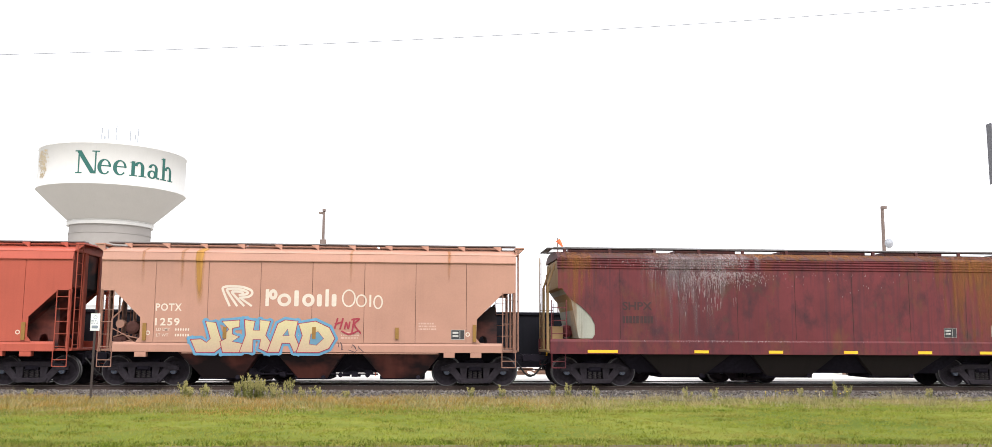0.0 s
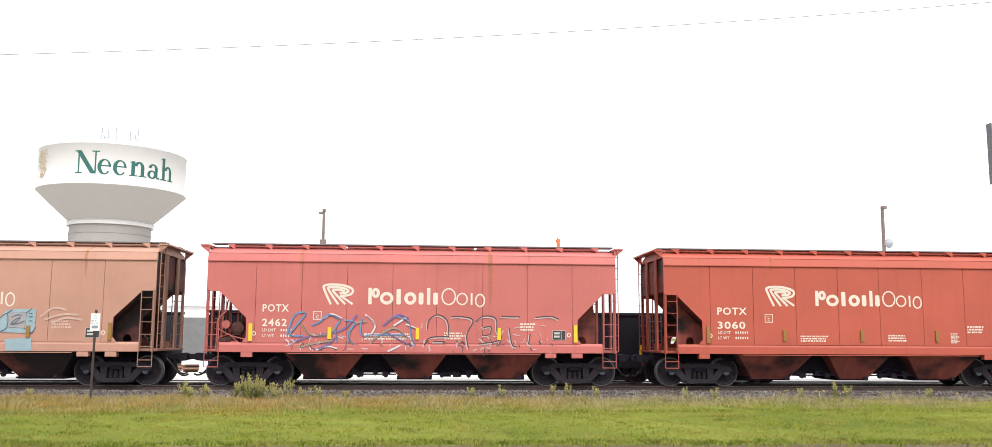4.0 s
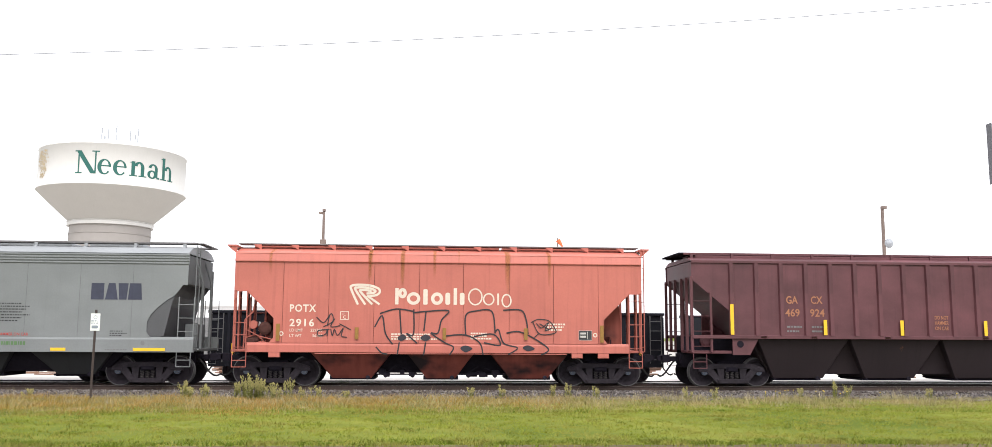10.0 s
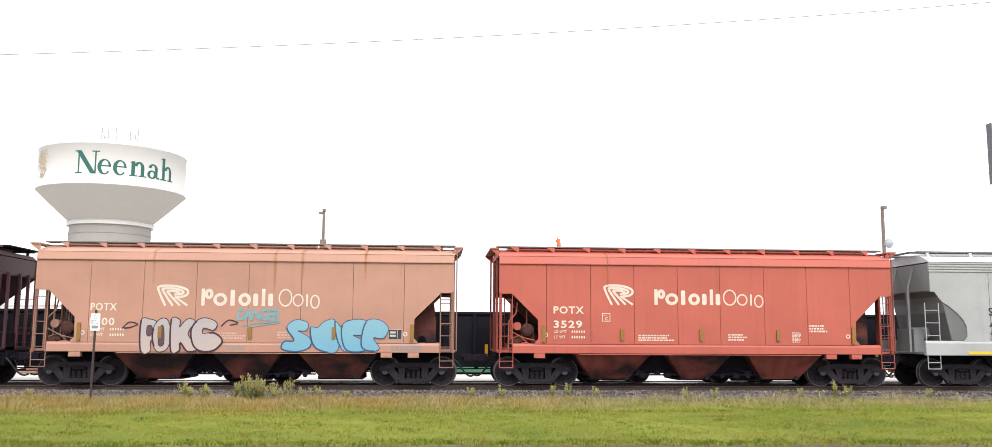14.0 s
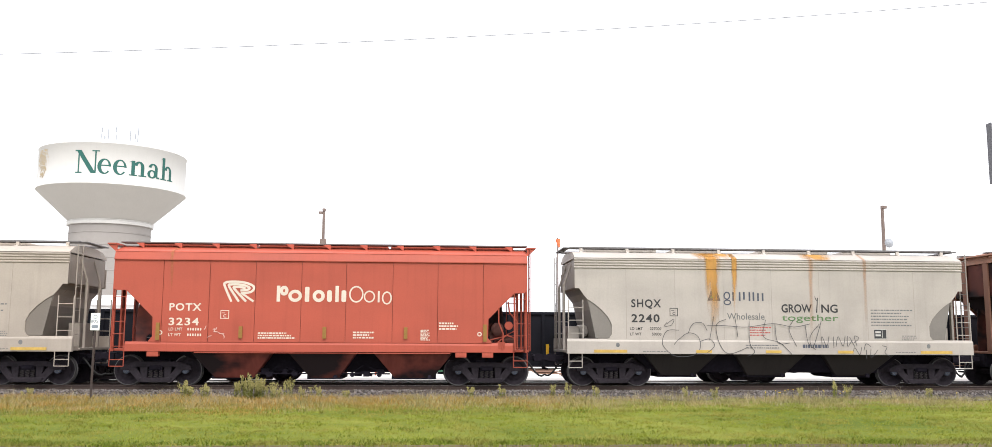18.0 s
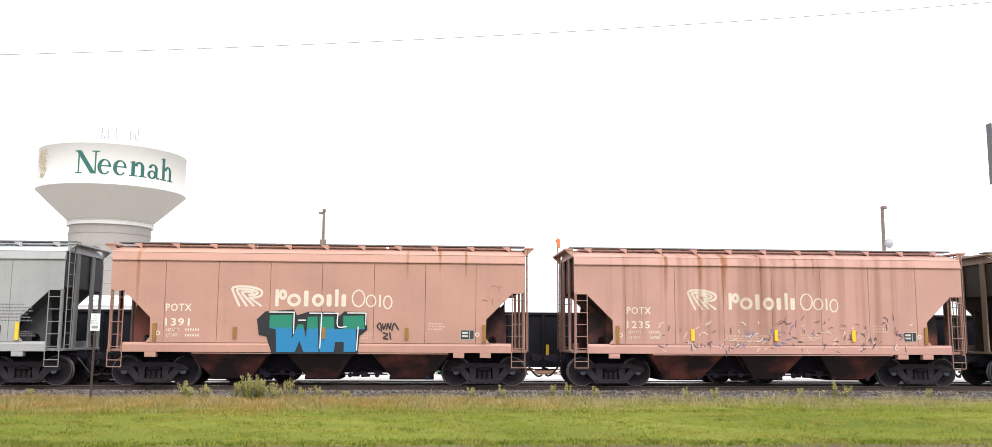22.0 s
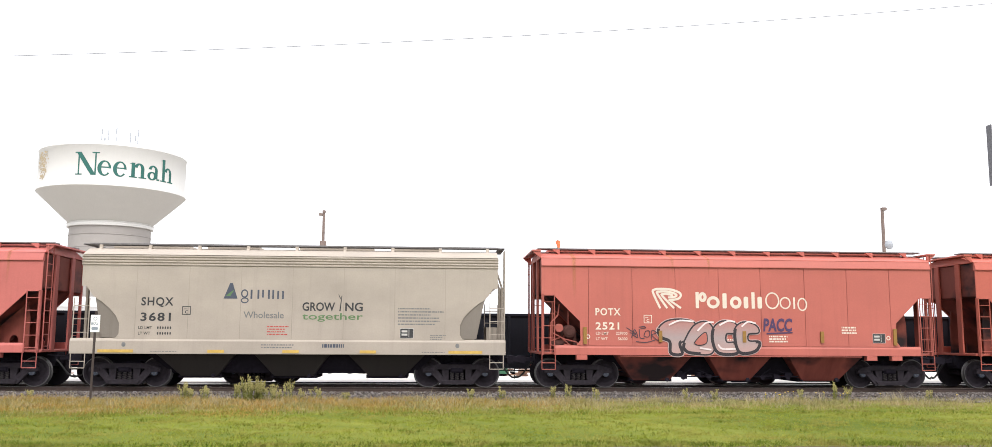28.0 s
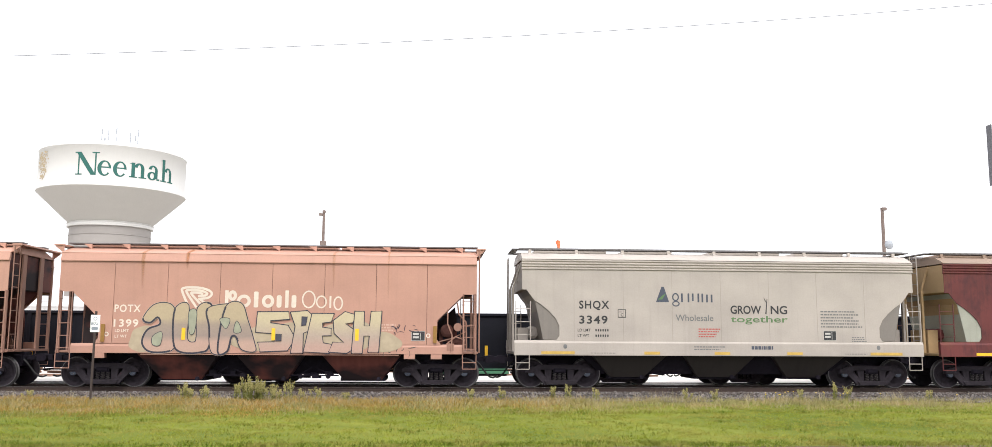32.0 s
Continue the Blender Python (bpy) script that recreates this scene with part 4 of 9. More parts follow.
def blades(name, n, x, y, hmin, hmax, width, lean, seed, ragged=None, clump=0.0, tall=None):
    """A stretch of grass: each blade a bent strip of two triangles and a tip."""
    rng = np.random.default_rng(seed)
    xs, ys = rng.uniform(*x, n), rng.uniform(*y, n)
    if clump:
        k = max(1, n // 14)
        cx, cy = rng.uniform(*x, k), rng.uniform(*y, k)
        pick = rng.integers(0, k, n)
        xs, ys = cx[pick] + rng.normal(0, clump, n), cy[pick] + rng.normal(0, clump, n)
    if ragged is not None:
        keep = ragged(xs, ys, rng)
        xs, ys = xs[keep], ys[keep]
    n = len(xs)
    h = rng.uniform(hmin, hmax, n) * (0.75 + 0.5 * np.sin(xs * 0.9 + np.sin(ys * 1.3) * 2) ** 2) * (tall(xs, ys) if tall else 1.0)
    a = rng.uniform(0, 6.283, n)
    w = width * rng.uniform(0.6, 1.3, n)
    b = rng.uniform(0, 6.283, n)
    d = lean * h * rng.uniform(0.2, 1.0, n)
    dx, dy = np.cos(a) * w / 2, np.sin(a) * w / 2 * 0.5
    base = np.stack([xs, ys, np.zeros(n)], -1)
    mid = base + np.stack([np.cos(b) * d * 0.35, np.sin(b) * d * 0.35, h * 0.6], -1)
    tip = base + np.stack([np.cos(b) * d, np.sin(b) * d, h], -1)
    side = np.stack([dx, dy, np.zeros(n)], -1)
    v = np.stack([base - side, base + side, mid - side * 0.7, mid + side * 0.7, tip], 1)
    t = np.array([(0, 1, 3), (0, 3, 2), (2, 3, 4)])
    f = (t[None] + 5 * np.arange(n)[:, None, None]).reshape(-1, 3)
    return new(name, fast_mesh(name, v.reshape(-1, 3), f))


LAWN = island("lawn_blades", (0.150, 0.185, 0.020), (0.275, 0.295, 0.045), (0.28, 0.245, 0.060), 0.75, 0.9)
TUFT = island("tuft_blades", (0.060, 0.095, 0.010), (0.17, 0.21, 0.025), (0.22, 0.19, 0.05), 0.75, 1.1)
DRY = island("dry_grass_blades", (0.22, 0.125, 0.030), (0.46, 0.275, 0.08), (0.24, 0.19, 0.045), 0.8, 0.6)
MEADOW = island("rough_grass_blades", (0.13, 0.13, 0.040), (0.34, 0.30, 0.13), (0.36, 0.27, 0.135), 0.8, 0.8)
SEED = island("seed_head_straw", (0.28, 0.23, 0.13), (0.42, 0.36, 0.24), None, 0.8)


def patchy(x, y, size, seed):
    """A smooth field between 0 and 1 that drifts over the given size in metres."""
    f = 0.0
    for k in range(5):
        a = seed * 1.7 + k * 2.4
        f = f + np.sin((x * math.cos(a) + y * math.sin(a)) * (1.0 + 0.37 * k) * 2.4 / size + a * 3)
    return np.clip(0.5 + f / 5, 0, 1)


def ramped(lo, hi):
    return lambda x, y: np.clip((y - lo) / (hi - lo), 0.2, 1.0)


g1 = blades("lawn", 240000, (-15, 19), (14.85, 23.9), 0.012, 0.045, 0.010, 1.6, 11, lambda x, y, r: r.random(len(x)) < 0.25 + 0.9 * patchy(x, y, 0.9, 1), 0.05)
g1.data.materials.append(LAWN)
tagged(g1, "mown green lawn grass with paler patches", "grass", kind="stuff")
g6 = blades("lawn_tufts", 60000, (-15, 19), (14.85, 23.4), 0.020, 0.065, 0.012, 1.5, 15, lambda x, y, r: r.random(len(x)) < 1.7 * (patchy(x, y, 1.3, 2) - 0.35), 0.07)
g6.data.materials.append(TUFT)
tagged(g6, "darker tufts of grass in the lawn", "grass", kind="stuff")
g2 = blades("rough_grass", 150000, (-17, 22), (19.6, 26.3), 0.05, 0.16, 0.011, 1.5, 12,
            lambda x, y, r: r.random(len(x)) < np.clip((26.5 - y) / 1.5, 0.08, 1) * np.clip((y - 19.6 - 0.06 * (x + 12) - 1.6 * patchy(x, y * 0.3, 2.2, 5)) / 2.6, 0.0, 1) * (0.35 + 0.65 * patchy(x, y, 0.8, 3)),
            0.16, ramped(19.0, 24.5))
g2.data.materials.append(MEADOW)
tagged(g2, "unmown greenish tan grass by the ballast", "grass", kind="stuff")
g3 = blades("dry_grass", 135000, (-17, 20), (18.8, 26.2), 0.05, 0.19, 0.010, 1.5, 13,
            lambda x, y, r: r.random(len(x)) < np.clip((6.0 - x) / 9, 0.02, 1) * np.clip((26.5 - y) / 1.2, 0.05, 1) * np.clip((y - 18.6 - 0.14 * (x + 12) - 1.4 * patchy(x, y * 0.3, 2.0, 6)) / 2.4, 0, 1) * (0.3 + 0.9 * patchy(x, y, 1.3, 4)),
            0.14, ramped(18.5, 24.5))
g3.data.materials.append(DRY)
tagged(g3, "dry straw-coloured tall grass by the ballast", "grass", kind="stuff")
# dark blades stand in for the shadow line of the taller rough grass
g7 = blades("grass_shadow_edge", 26000, (-14, 16), (20.2, 22.2), 0.04, 0.11, 0.012, 1.3, 17,
            lambda x, y, r: r.random(len(x)) < np.exp(-((y - 20.75 - 0.035 * (x + 6) - 0.5 * patchy(x, y * 0.2, 2.6, 9)) / 0.22) ** 2) * (0.35 + 0.65 * patchy(x, y, 1.4, 10)), 0.08)
g7.data.materials.append(TUFT)
tagged(g7, "dark ragged grass painting the shadow line where the mowing stops", "grass", kind="stuff")
g5 = blades("seed_stalks", 4200, (-17, 20), (23.0, 26.3), 0.16, 0.34, 0.008, 0.8, 16, lambda x, y, r: r.random(len(x)) < patchy(x, y, 1.7, 7), 0.12)
g5.data.materials.append(SEED)
tagged(g5, "thin straw seed stalks above the rough grass", "grass", kind="stuff")
g4 = blades("verge_grass", 26000, (-12, 14), (14.2, 15.5), 0.02, 0.08, 0.014, 1.4, 14,
            lambda x, y, r: r.random(len(x)) < np.clip((y - 14.35 - 0.5 * patchy(x, y, 0.9, 8)) / 0.30, 0.25, 1), 0.06)
g4.data.materials.append(TUFT)
tagged(g4, "ragged dark grass edge over the dirt", "grass", kind="stuff")


# ------------------------------------------------------------------ weeds
WEED = island("weed_leaf", (0.11, 0.125, 0.03), (0.24, 0.235, 0.07), None, 0.8)
WEEDTOP = island("weed_flower_head", (0.28, 0.25, 0.09), (0.40, 0.35, 0.15), None, 0.8)


def weed(x, y, h, n, seed, label):
    rng = random.Random(seed)
    w = thing("weed", label, "weed plant", "weeds by the track", pose(x, y, 0))
    st, lv, tp = Geo(), Geo(), Geo()
    for k in range(n):
        bx, by = rng.gauss(0, 0.085 * h ** 0.5), rng.gauss(0, 0.08)
        hh = h * rng.uniform(0.6, 1.0)
        tx, ty = bx + rng.gauss(0, 0.10 * hh), by + rng.gauss(0, 0.08)
        st.tube((bx, by, 0), (tx, ty, hh), 0.008, 5, 0.003)
        for j in range(24):
            f = rng.uniform(0.15, 0.98)
            p = Vector((bx + (tx - bx) * f, by + (ty - by) * f, hh * f))
            a, ln = rng.uniform(0, 6.28), 0.075 * (1.15 - f) + 0.02
            q = p + Vector((math.cos(a) * ln, math.sin(a) * ln, ln * rng.uniform(0.2, 0.9)))
            s = Vector((-math.sin(a), math.cos(a), 0)) * ln * 0.13
            lv.raw([p, p.lerp(q, 0.5) + s, q, p.lerp(q, 0.5) - s], [(0, 1, 2, 3)])
        for j in range(22):
            f = rng.uniform(0.66, 1.08)
            p = Vector((bx + (tx - bx) * f + rng.gauss(0, 0.022), by + (ty - by) * f, hh * f))
            r = 0.008
            tp.raw([p + Vector((r, 0, 0)), p + Vector((0, r, 0)), p + Vector((-r, 0, 0)), p + Vector((0, -r, 0)), p + Vector((0, 0, 0.03)), p - Vector((0, 0, 0.02))],
                   [(0, 1, 4), (1, 2, 4), (2, 3, 4), (3, 0, 4), (1, 0, 5), (2, 1, 5), (3, 2, 5), (0, 3, 5)])
    tagged(part("stem", st.mesh("stem", [WEED], fix=False), w), kind="stuff")
    tagged(part("foliage", lv.mesh("foliage", [WEED], fix=False), w), kind="stuff")
    tagged(part("bloom", tp.mesh("bloom", [WEEDTOP], fix=False), w), kind="stuff")
    return w


for i, (x, y, h, n) in enumerate(((-6.78, 25.3, 0.44, 8), (-6.62, 25.2, 0.36, 7), (-6.2, 25.4, 0.38, 6), (-5.3, 25.0, 0.44, 8), (-5.08, 25.1, 0.52, 10), (-4.92, 25.0, 0.60, 13), (-4.78, 25.1, 0.58, 12),
                                  (-4.62, 25.0, 0.48, 9), (-4.42, 25.2, 0.40, 7), (-4.26, 25.1, 0.34, 6), (-3.97, 25.3, 0.54, 6), (-3.58, 25.3, 0.34, 4), (-3.22, 25.5, 0.36, 5), (-2.4, 25.5, 0.26, 4), (1.0, 25.8, 0.32, 4), (1.9, 26.0, 0.34, 5), (3.4, 26.0, 0.36, 5),
                                  (3.8, 25.8, 0.38, 5), (4.6, 25.6, 0.30, 5), (7.1, 25.4, 0.3, 4), (8.0, 25.5, 0.30, 4), (10.4, 25.2, 0.30, 4), (11.5, 25.6, 0.46, 6), (11.85, 25.5, 0.36, 5),
                                  (14.2, 25.3, 0.34, 5), (-10.9, 25.4, 0.26, 4))):
    weed(x, y, h * 1.15, n, 40 + i, "leafy yellow-green weed with pale flower heads" if h > 0.45 else "small yellow-green weed in the ballast edge")

FLOWERP = plain("yellow_petals", (0.75, 0.52, 0.03), 0.6)
rngf = random.Random(8)
for i in range(16):
    x, y = rngf.uniform(8.8, 14.2), rngf.uniform(23.6, 25.4)
    fl = thing("wildflower", "small yellow wildflower on a thin stalk", "flower", "yellow wildflowers", pose(x, y, 0))
    part("stem", cached("fl_stem", lambda: Geo().tube((0, 0, 0), (0.02, 0, 0.28), 0.005, 5).mesh("stem", [WEED])), fl)
    part("flower_head", cached("fl_head", lambda: Geo().lathe([(0.001, 0.277), (0.018, 0.285), (0.016, 0.295), (0.001, 0.30)], 8, center=(0.02, 0, 0)).mesh("flower_head", [FLOWERP])), fl)

# ------------------------------------------------------------------ small sign in the grass
POSTM = plain("sign_post_rust", (0.05, 0.035, 0.03), 0.8)
PLATE = plain("white_sign_plate", (0.80, 0.80, 0.77), 0.5, vary=0.06)
SIGNGREY = plain("sign_print_grey", (0.25, 0.29, 0.33), 0.6)
sg = thing("track_sign", "small white notice sign on a thin rusty steel post", "sign", at=pose(-9.12, 24.95, 0))
part("post", Geo().prism([(-0.028, 0), (0.028, 0), (0.045, 2.42), (-0.011, 2.42)], -0.018, 0.018).mesh("post", [POSTM], bevel=0.004), sg)
part("plate", Geo().box(-0.105, 0.14, -0.032, -0.020, 1.86, 2.32).mesh("plate", [PLATE], bevel=0.004), sg)
gg = Geo()
ring(gg, 0.018, 2.22, 0.05, 0.05, 0.014, -0.034)
text_bars(gg, -0.09, 2.05, 0.20, 0.10, 3, -0.034, random.Random(3), 0.4)
flat(gg, rounded(-0.07, 0.10, 1.92, 2.00, 0.03), -0.034)
part("print", gg.mesh("print", [SIGNGREY], fix=False), sg)

# ------------------------------------------------------------------ overhead cable
WIRE = plain("cable_grey", (0.07, 0.07, 0.075), 0.6)
cw = Geo()
cpts = []
for i in range(41):
    x = -30 + i * 1.6
    cpts.append((x, 20.0, 8.627 + 0.0815 * (x - 0.96) + 0.0013 * (x - 0.96) ** 2))
cw.path(cpts, 0.0065, 6)
solid("overhead_cable", cw, WIRE, "thin dark overhead cable against the sky", "cable", fix=False)

for x in (-30.0, 34.0):
    z = 8.627 + 0.0815 * (x - 0.96) + 0.0013 * (x - 0.96) ** 2
    up = thing("utility_pole", "wooden utility pole carrying the cable", "utility pole", "cable poles", pose(x, 20.0, 0))
    part("pole", Geo().tube((0, 0.16, 0), (0, 0.16, z + 0.6), 0.15, 12, 0.11).mesh("pole", [POSTM]), up)
    part("insulator", Geo().tube((0, 0.02, z - 0.04), (0, 0.02, z + 0.12), 0.04, 8).mesh("insulator", [POSTM]), up)

# ------------------------------------------------------------------ water tower
TANK = paint("tank_white_paint", (0.63, 0.615, 0.585), 3.0, 0.0, 0.10, 0.45, 0.05)
BOWL = paint("tank_bowl_paint", (0.53, 0.505, 0.47), 5.0, 0.0, 0.10, 0.5, 0.05)
PEDM = plain("cast_concrete", (0.33, 0.305, 0.285), 0.9, vary=0.08, scale=0.8)
LETTER = plain("teal_lettering", (0.012, 0.105, 0.085), 0.6, vary=0.1)
LEAFP = plain("tan_leaf_emblem", (0.44, 0.35, 0.22), 0.7, vary=0.1)
DARKST = plain("dark_steel", (0.10, 0.10, 0.11), 0.6)
LAMPG = plain("lamp_housing", (0.35, 0.37, 0.40), 0.5)
TX, TY, TR = -53.25, 150.0, 11.25
tower = thing("water_tower", "white steel water tower on a grey concrete pedestal", "water tower", at=pose(TX, TY, 0))
part("pedestal", Geo().lathe([(6.3, 0), (6.25, 10), (6.2, 19.2)], 64).mesh("pedestal", [PEDM], smooth=True), tower, label="grey cast concrete pedestal")
ped = Geo()
for k in range(9):
    ped.lathe([(6.26, 1.7 + 2.0 * k), (6.29, 1.72 + 2.0 * k), (6.29, 1.82 + 2.0 * k), (6.24, 1.84 + 2.0 * k)], 64)
part("form_joints", ped.mesh("form_joints", [PEDM], smooth=True), tower)
part("collar", Geo().lathe([(6.25, 19.07), (6.52, 19.09), (6.58, 19.11), (6.58, 19.59), (6.50, 19.67), (6.62, 19.71), (6.62, 19.77), (6.3, 19.87)], 64).mesh("collar", [TANK]), tower)
part("bowl", Geo().lathe([(6.3, 19.75), (6.42, 19.87), (8.9, 22.22), (11.36, 24.58), (11.40, 24.62)], 96).mesh("bowl", [BOWL], smooth=True), tower, label="cream conical tank bottom")
part("tank", Geo().lathe([(11.40, 24.62), (11.42, 24.70), (11.30, 24.78), (TR, 24.84), (TR, 30.85), (11.32, 30.9), (11.3, 31.02), (8.0, 32.2), (3.0, 33.0), (0.2, 33.1)], 96).mesh("tank", [TANK], smooth=True), tower)


def on_tank(name, shape, angle, z, r, material, label=""):
    """Flat shapes bent round the tank wall; angle 0 faces the tracks, positive to the right."""
    vs, fs = shape
    me = bpy.data.meshes.new(name)
    me.from_pydata([((r + 0.03) * math.sin(angle + a / r), -(r + 0.03) * math.cos(angle + a / r), z + b) for a, b in vs], [], fs)
    me.materials.append(material)
    return part(name, me, tower, label=label)


class Glyphs:
    """Roman letters with serifs, put together from bars and bowls; cap height 1."""

    def __init__(self, k):
        self.v, self.f, self.k, self.x = [], [], k, 0.0  # k: width and height of a letter space

    def quad(self, *pts):
        n = len(self.v)
        self.v += [((self.x + a) * self.k[0], b * self.k[1]) for a, b in pts]
        self.f.append(tuple(range(n, n + len(pts))))

    def bar(self, x0, x1, z0, z1):
        self.quad((x0, z0), (x1, z0), (x1, z1), (x0, z1))

    def band(self, cx, cz, ro, ri, a0, a1, shift=0.0, n=18):
        for i in range(n):
            q = []
            for r, s, a in ((ro, 0, i), (ro, 0, i + 1), (ri, shift, i + 1), (ri, shift, i)):
                w = radians(a0 + (a1 - a0) * a / n)
                q.append((cx + s + r[0] * math.cos(w), cz + r[1] * math.sin(w)))
            self.quad(*q)

    def capital_n(self):
        self.bar(0.14, 0.20, 0, 1)
        self.bar(0.83, 0.89, 0, 1)
        for i in range(10):
            t0, t1 = i / 10, (i + 1) / 10
            x0, x1 = 0.05 + 0.63 * t0, 0.05 + 0.63 * t1
            self.quad((x0, 1 - t0), (x0 + 0.21, 1 - t0), (x1 + 0.21, 1 - t1), (x1, 1 - t1))
        self.bar(0.03, 0.32, 0, 0.05)
        self.bar(0.0, 0.24, 0.95, 1)
        self.bar(0.71, 1.01, 0.95, 1)

    def small_e(self):
        self.band(0.26, 0.315, (0.27, 0.34), (0.145, 0.28), 0, 322, 0.03)
        self.bar(0.10, 0.45, 0.33, 0.385)

    def arch(self, h):
        self.bar(0.09, 0.24, 0.045, h)
        self.bar(0.49, 0.64, 0.045, 0.42)
        self.band(0.415, 0.40, (0.225, 0.26), (0.075, 0.18), 0, 165, 0.0)
        self.bar(0.0, 0.34, 0, 0.05)
        self.bar(0.40, 0.74, 0, 0.05)
        self.quad((0.0, h - 0.07), (0.11, h - 0.07), (0.24, h), (0.15, h))

    def small_a(self):
        self.bar(0.35, 0.49, 0.06, 0.45)
        self.band(0.265, 0.43, (0.225, 0.22), (0.085, 0.155), 0, 170)
        self.band(0.22, 0.175, (0.22, 0.19), (0.09, 0.13), 0, 360)
        self.bar(0.44, 0.59, 0.0, 0.075)


name_on_tank = Glyphs((3.62, 3.55))
for draw, adv in ((name_on_tank.capital_n, 0.95), (name_on_tank.small_e, 0.61), (name_on_tank.small_e, 0.63), (lambda: name_on_tank.arch(0.66), 0.78),
                  (name_on_tank.small_a, 0.64), (lambda: name_on_tank.arch(1.0), 0.7)):
    draw()
    name_on_tank.x += adv
FACING = -math.atan2(TX, TY)
on_tank("town_name", (name_on_tank.v, name_on_tank.f), FACING + math.radians(-29.5), 26.15, TR, LETTER, "teal painted town name")
rnge = random.Random(5)
pts2 = []
faces2 = []
for k in range(280):
    a, z = rnge.gauss(0, 1.05), rnge.uniform(0, 4.4)
    if abs(a) > 0.5 + 1.6 * math.sin(min(math.pi, z / 4.4 * 2.6)):
        continue
    s = rnge.uniform(0.10, 0.24)
    n0 = len(pts2)
    pts2 += [(a - s, z), (a, z - s * 0.6), (a + s, z), (a, z + s * 0.8)]
    faces2.append((n0, n0 + 1, n0 + 2, n0 + 3))
tagged(on_tank("leaf_emblem", (pts2, faces2), FACING + math.radians(-66), 25.9, TR, LEAFP, "tan painted tree emblem"), kind="stuff")
for i, (a, h0, h1, r) in enumerate(((-1.6, 32.9, 36.4, 0.05), (-0.6, 32.9, 36.3, 0.05), (0.6, 32.9, 36.5, 0.05), (-1.1, 33.0, 34.6, 0.14), (2.9, 32.9, 35.6, 0.07), (3.7, 32.9, 35.4, 0.05), (4.2, 32.9, 36.0, 0.06))):
    part("antenna", Geo().tube((a, -2.0 + 0.3 * (i % 3), h0 - 0.6), (a, -2.0 + 0.3 * (i % 3), h1 - 0.6), r * 1.1, 8).tube((a + 0.16, -2.2, h1 - 1.9), (a + 0.16, -2.2, h1 - 1.1), 0.08, 6).mesh("antenna", [LAMPG]), tower)

# ------------------------------------------------------------------ poles, windsock, board
BROWNPOLE = plain("weathered_pole", (0.20, 0.15, 0.13), 0.8, vary=0.3)
pa = thing("light_pole", "tall brown pole with small floodlights on top", "light pole", at=pose(-6.5, 52.0, 0))
part("pole", Geo().tube((0, 0, 0), (0, 0, 9.0), 0.11, 12, 0.075).mesh("pole", [BROWNPOLE]), pa)
part("lamp_head", Geo().box(-0.28, -0.06, -0.15, 0.05, 8.72, 8.86).mesh("lamp_head", [BROWNPOLE], bevel=0.02), pa)
part("lamp_head", Geo().box(-0.08, 0.10, -0.12, 0.1, 8.88, 9.04).mesh("lamp_head", [BROWNPOLE], bevel=0.02), pa)
part("junction_box", Geo().box(-0.17, 0.20, -0.2, -0.08, 6.7, 7.25).mesh("junction_box", [BROWNPOLE], bevel=0.015), pa)
part("base_box", Geo().box(-0.32, -0.10, -0.35, -0.05, 0.0, 1.0).mesh("base_box", [BROWNPOLE], bevel=0.02), pa)
pb = thing("light_pole", "tall brown pole with a lamp and small dish", "light pole", at=pose(23.73, 46.0, 0))
part("pole", Geo().tube((0, 0, 0), (0, 0, 8.75), 0.12, 12, 0.085).mesh("pole", [BROWNPOLE]), pb)
part("lamp_head", Geo().box(-0.06, 0.20, -0.15, 0.1, 8.62, 8.78).mesh("lamp_head", [BROWNPOLE], bevel=0.02), pb)
part("dish", Geo().lathe([(0.0, 0.0), (0.15, 0.03), (0.24, 0.10), (0.25, 0.12), (0.22, 0.10)], 16, "y", center=(0.24, -0.2, 6.78)).mesh("dish", [LAMPG], smooth=True), pb, label="small pale round dish")

SOCK = plain("orange_windsock_cloth", (0.75, 0.17, 0.06), 0.7, vary=0.15)
sock_pole = thing("windsock_pole", "thin steel pole carrying a windsock", "pole", at=pose(7.1, 52.0, 0))
part("pole", Geo().tube((0, 0, 0), (0, 0, 7.5), 0.04, 8).mesh("pole", [BROWNPOLE]), sock_pole)
windsock = thing("windsock", "small orange cloth windsock on a pole", "windsock", at=pose(7.1, 51.95, 7.48))
for k in range(4):
    r0, r1 = 0.15 - 0.025 * k, 0.15 - 0.025 * (k + 1)
    part("sock_segment", Geo().tube((0.12 * k, 0, 0), (0.12 * k + 0.125, 0, 0), r0, 10, r1, caps=False).mesh("sock_segment", [SOCK], fix=False), windsock)

BOARD = plain("grey_board", (0.50, 0.50, 0.53), 0.6, vary=0.08)
bb = thing("billboard", "large grey sign board on a steel post", "billboard", at=pose(42.58, 60.0, 0))
part("panel", Geo().box(-3.5, 3.5, -0.25, 0.25, 12.66, 16.93).mesh("panel", [BOARD], bevel=0.02), bb)
part("post", Geo().tube((0, 0, 0), (0, 0, 12.7), 0.3, 16).mesh("post", [DARKST]), bb)
part("rim", Geo().box(-3.53, -3.47, -0.28, 0.28, 12.62, 16.97).mesh("rim", [DARKST]), bb)

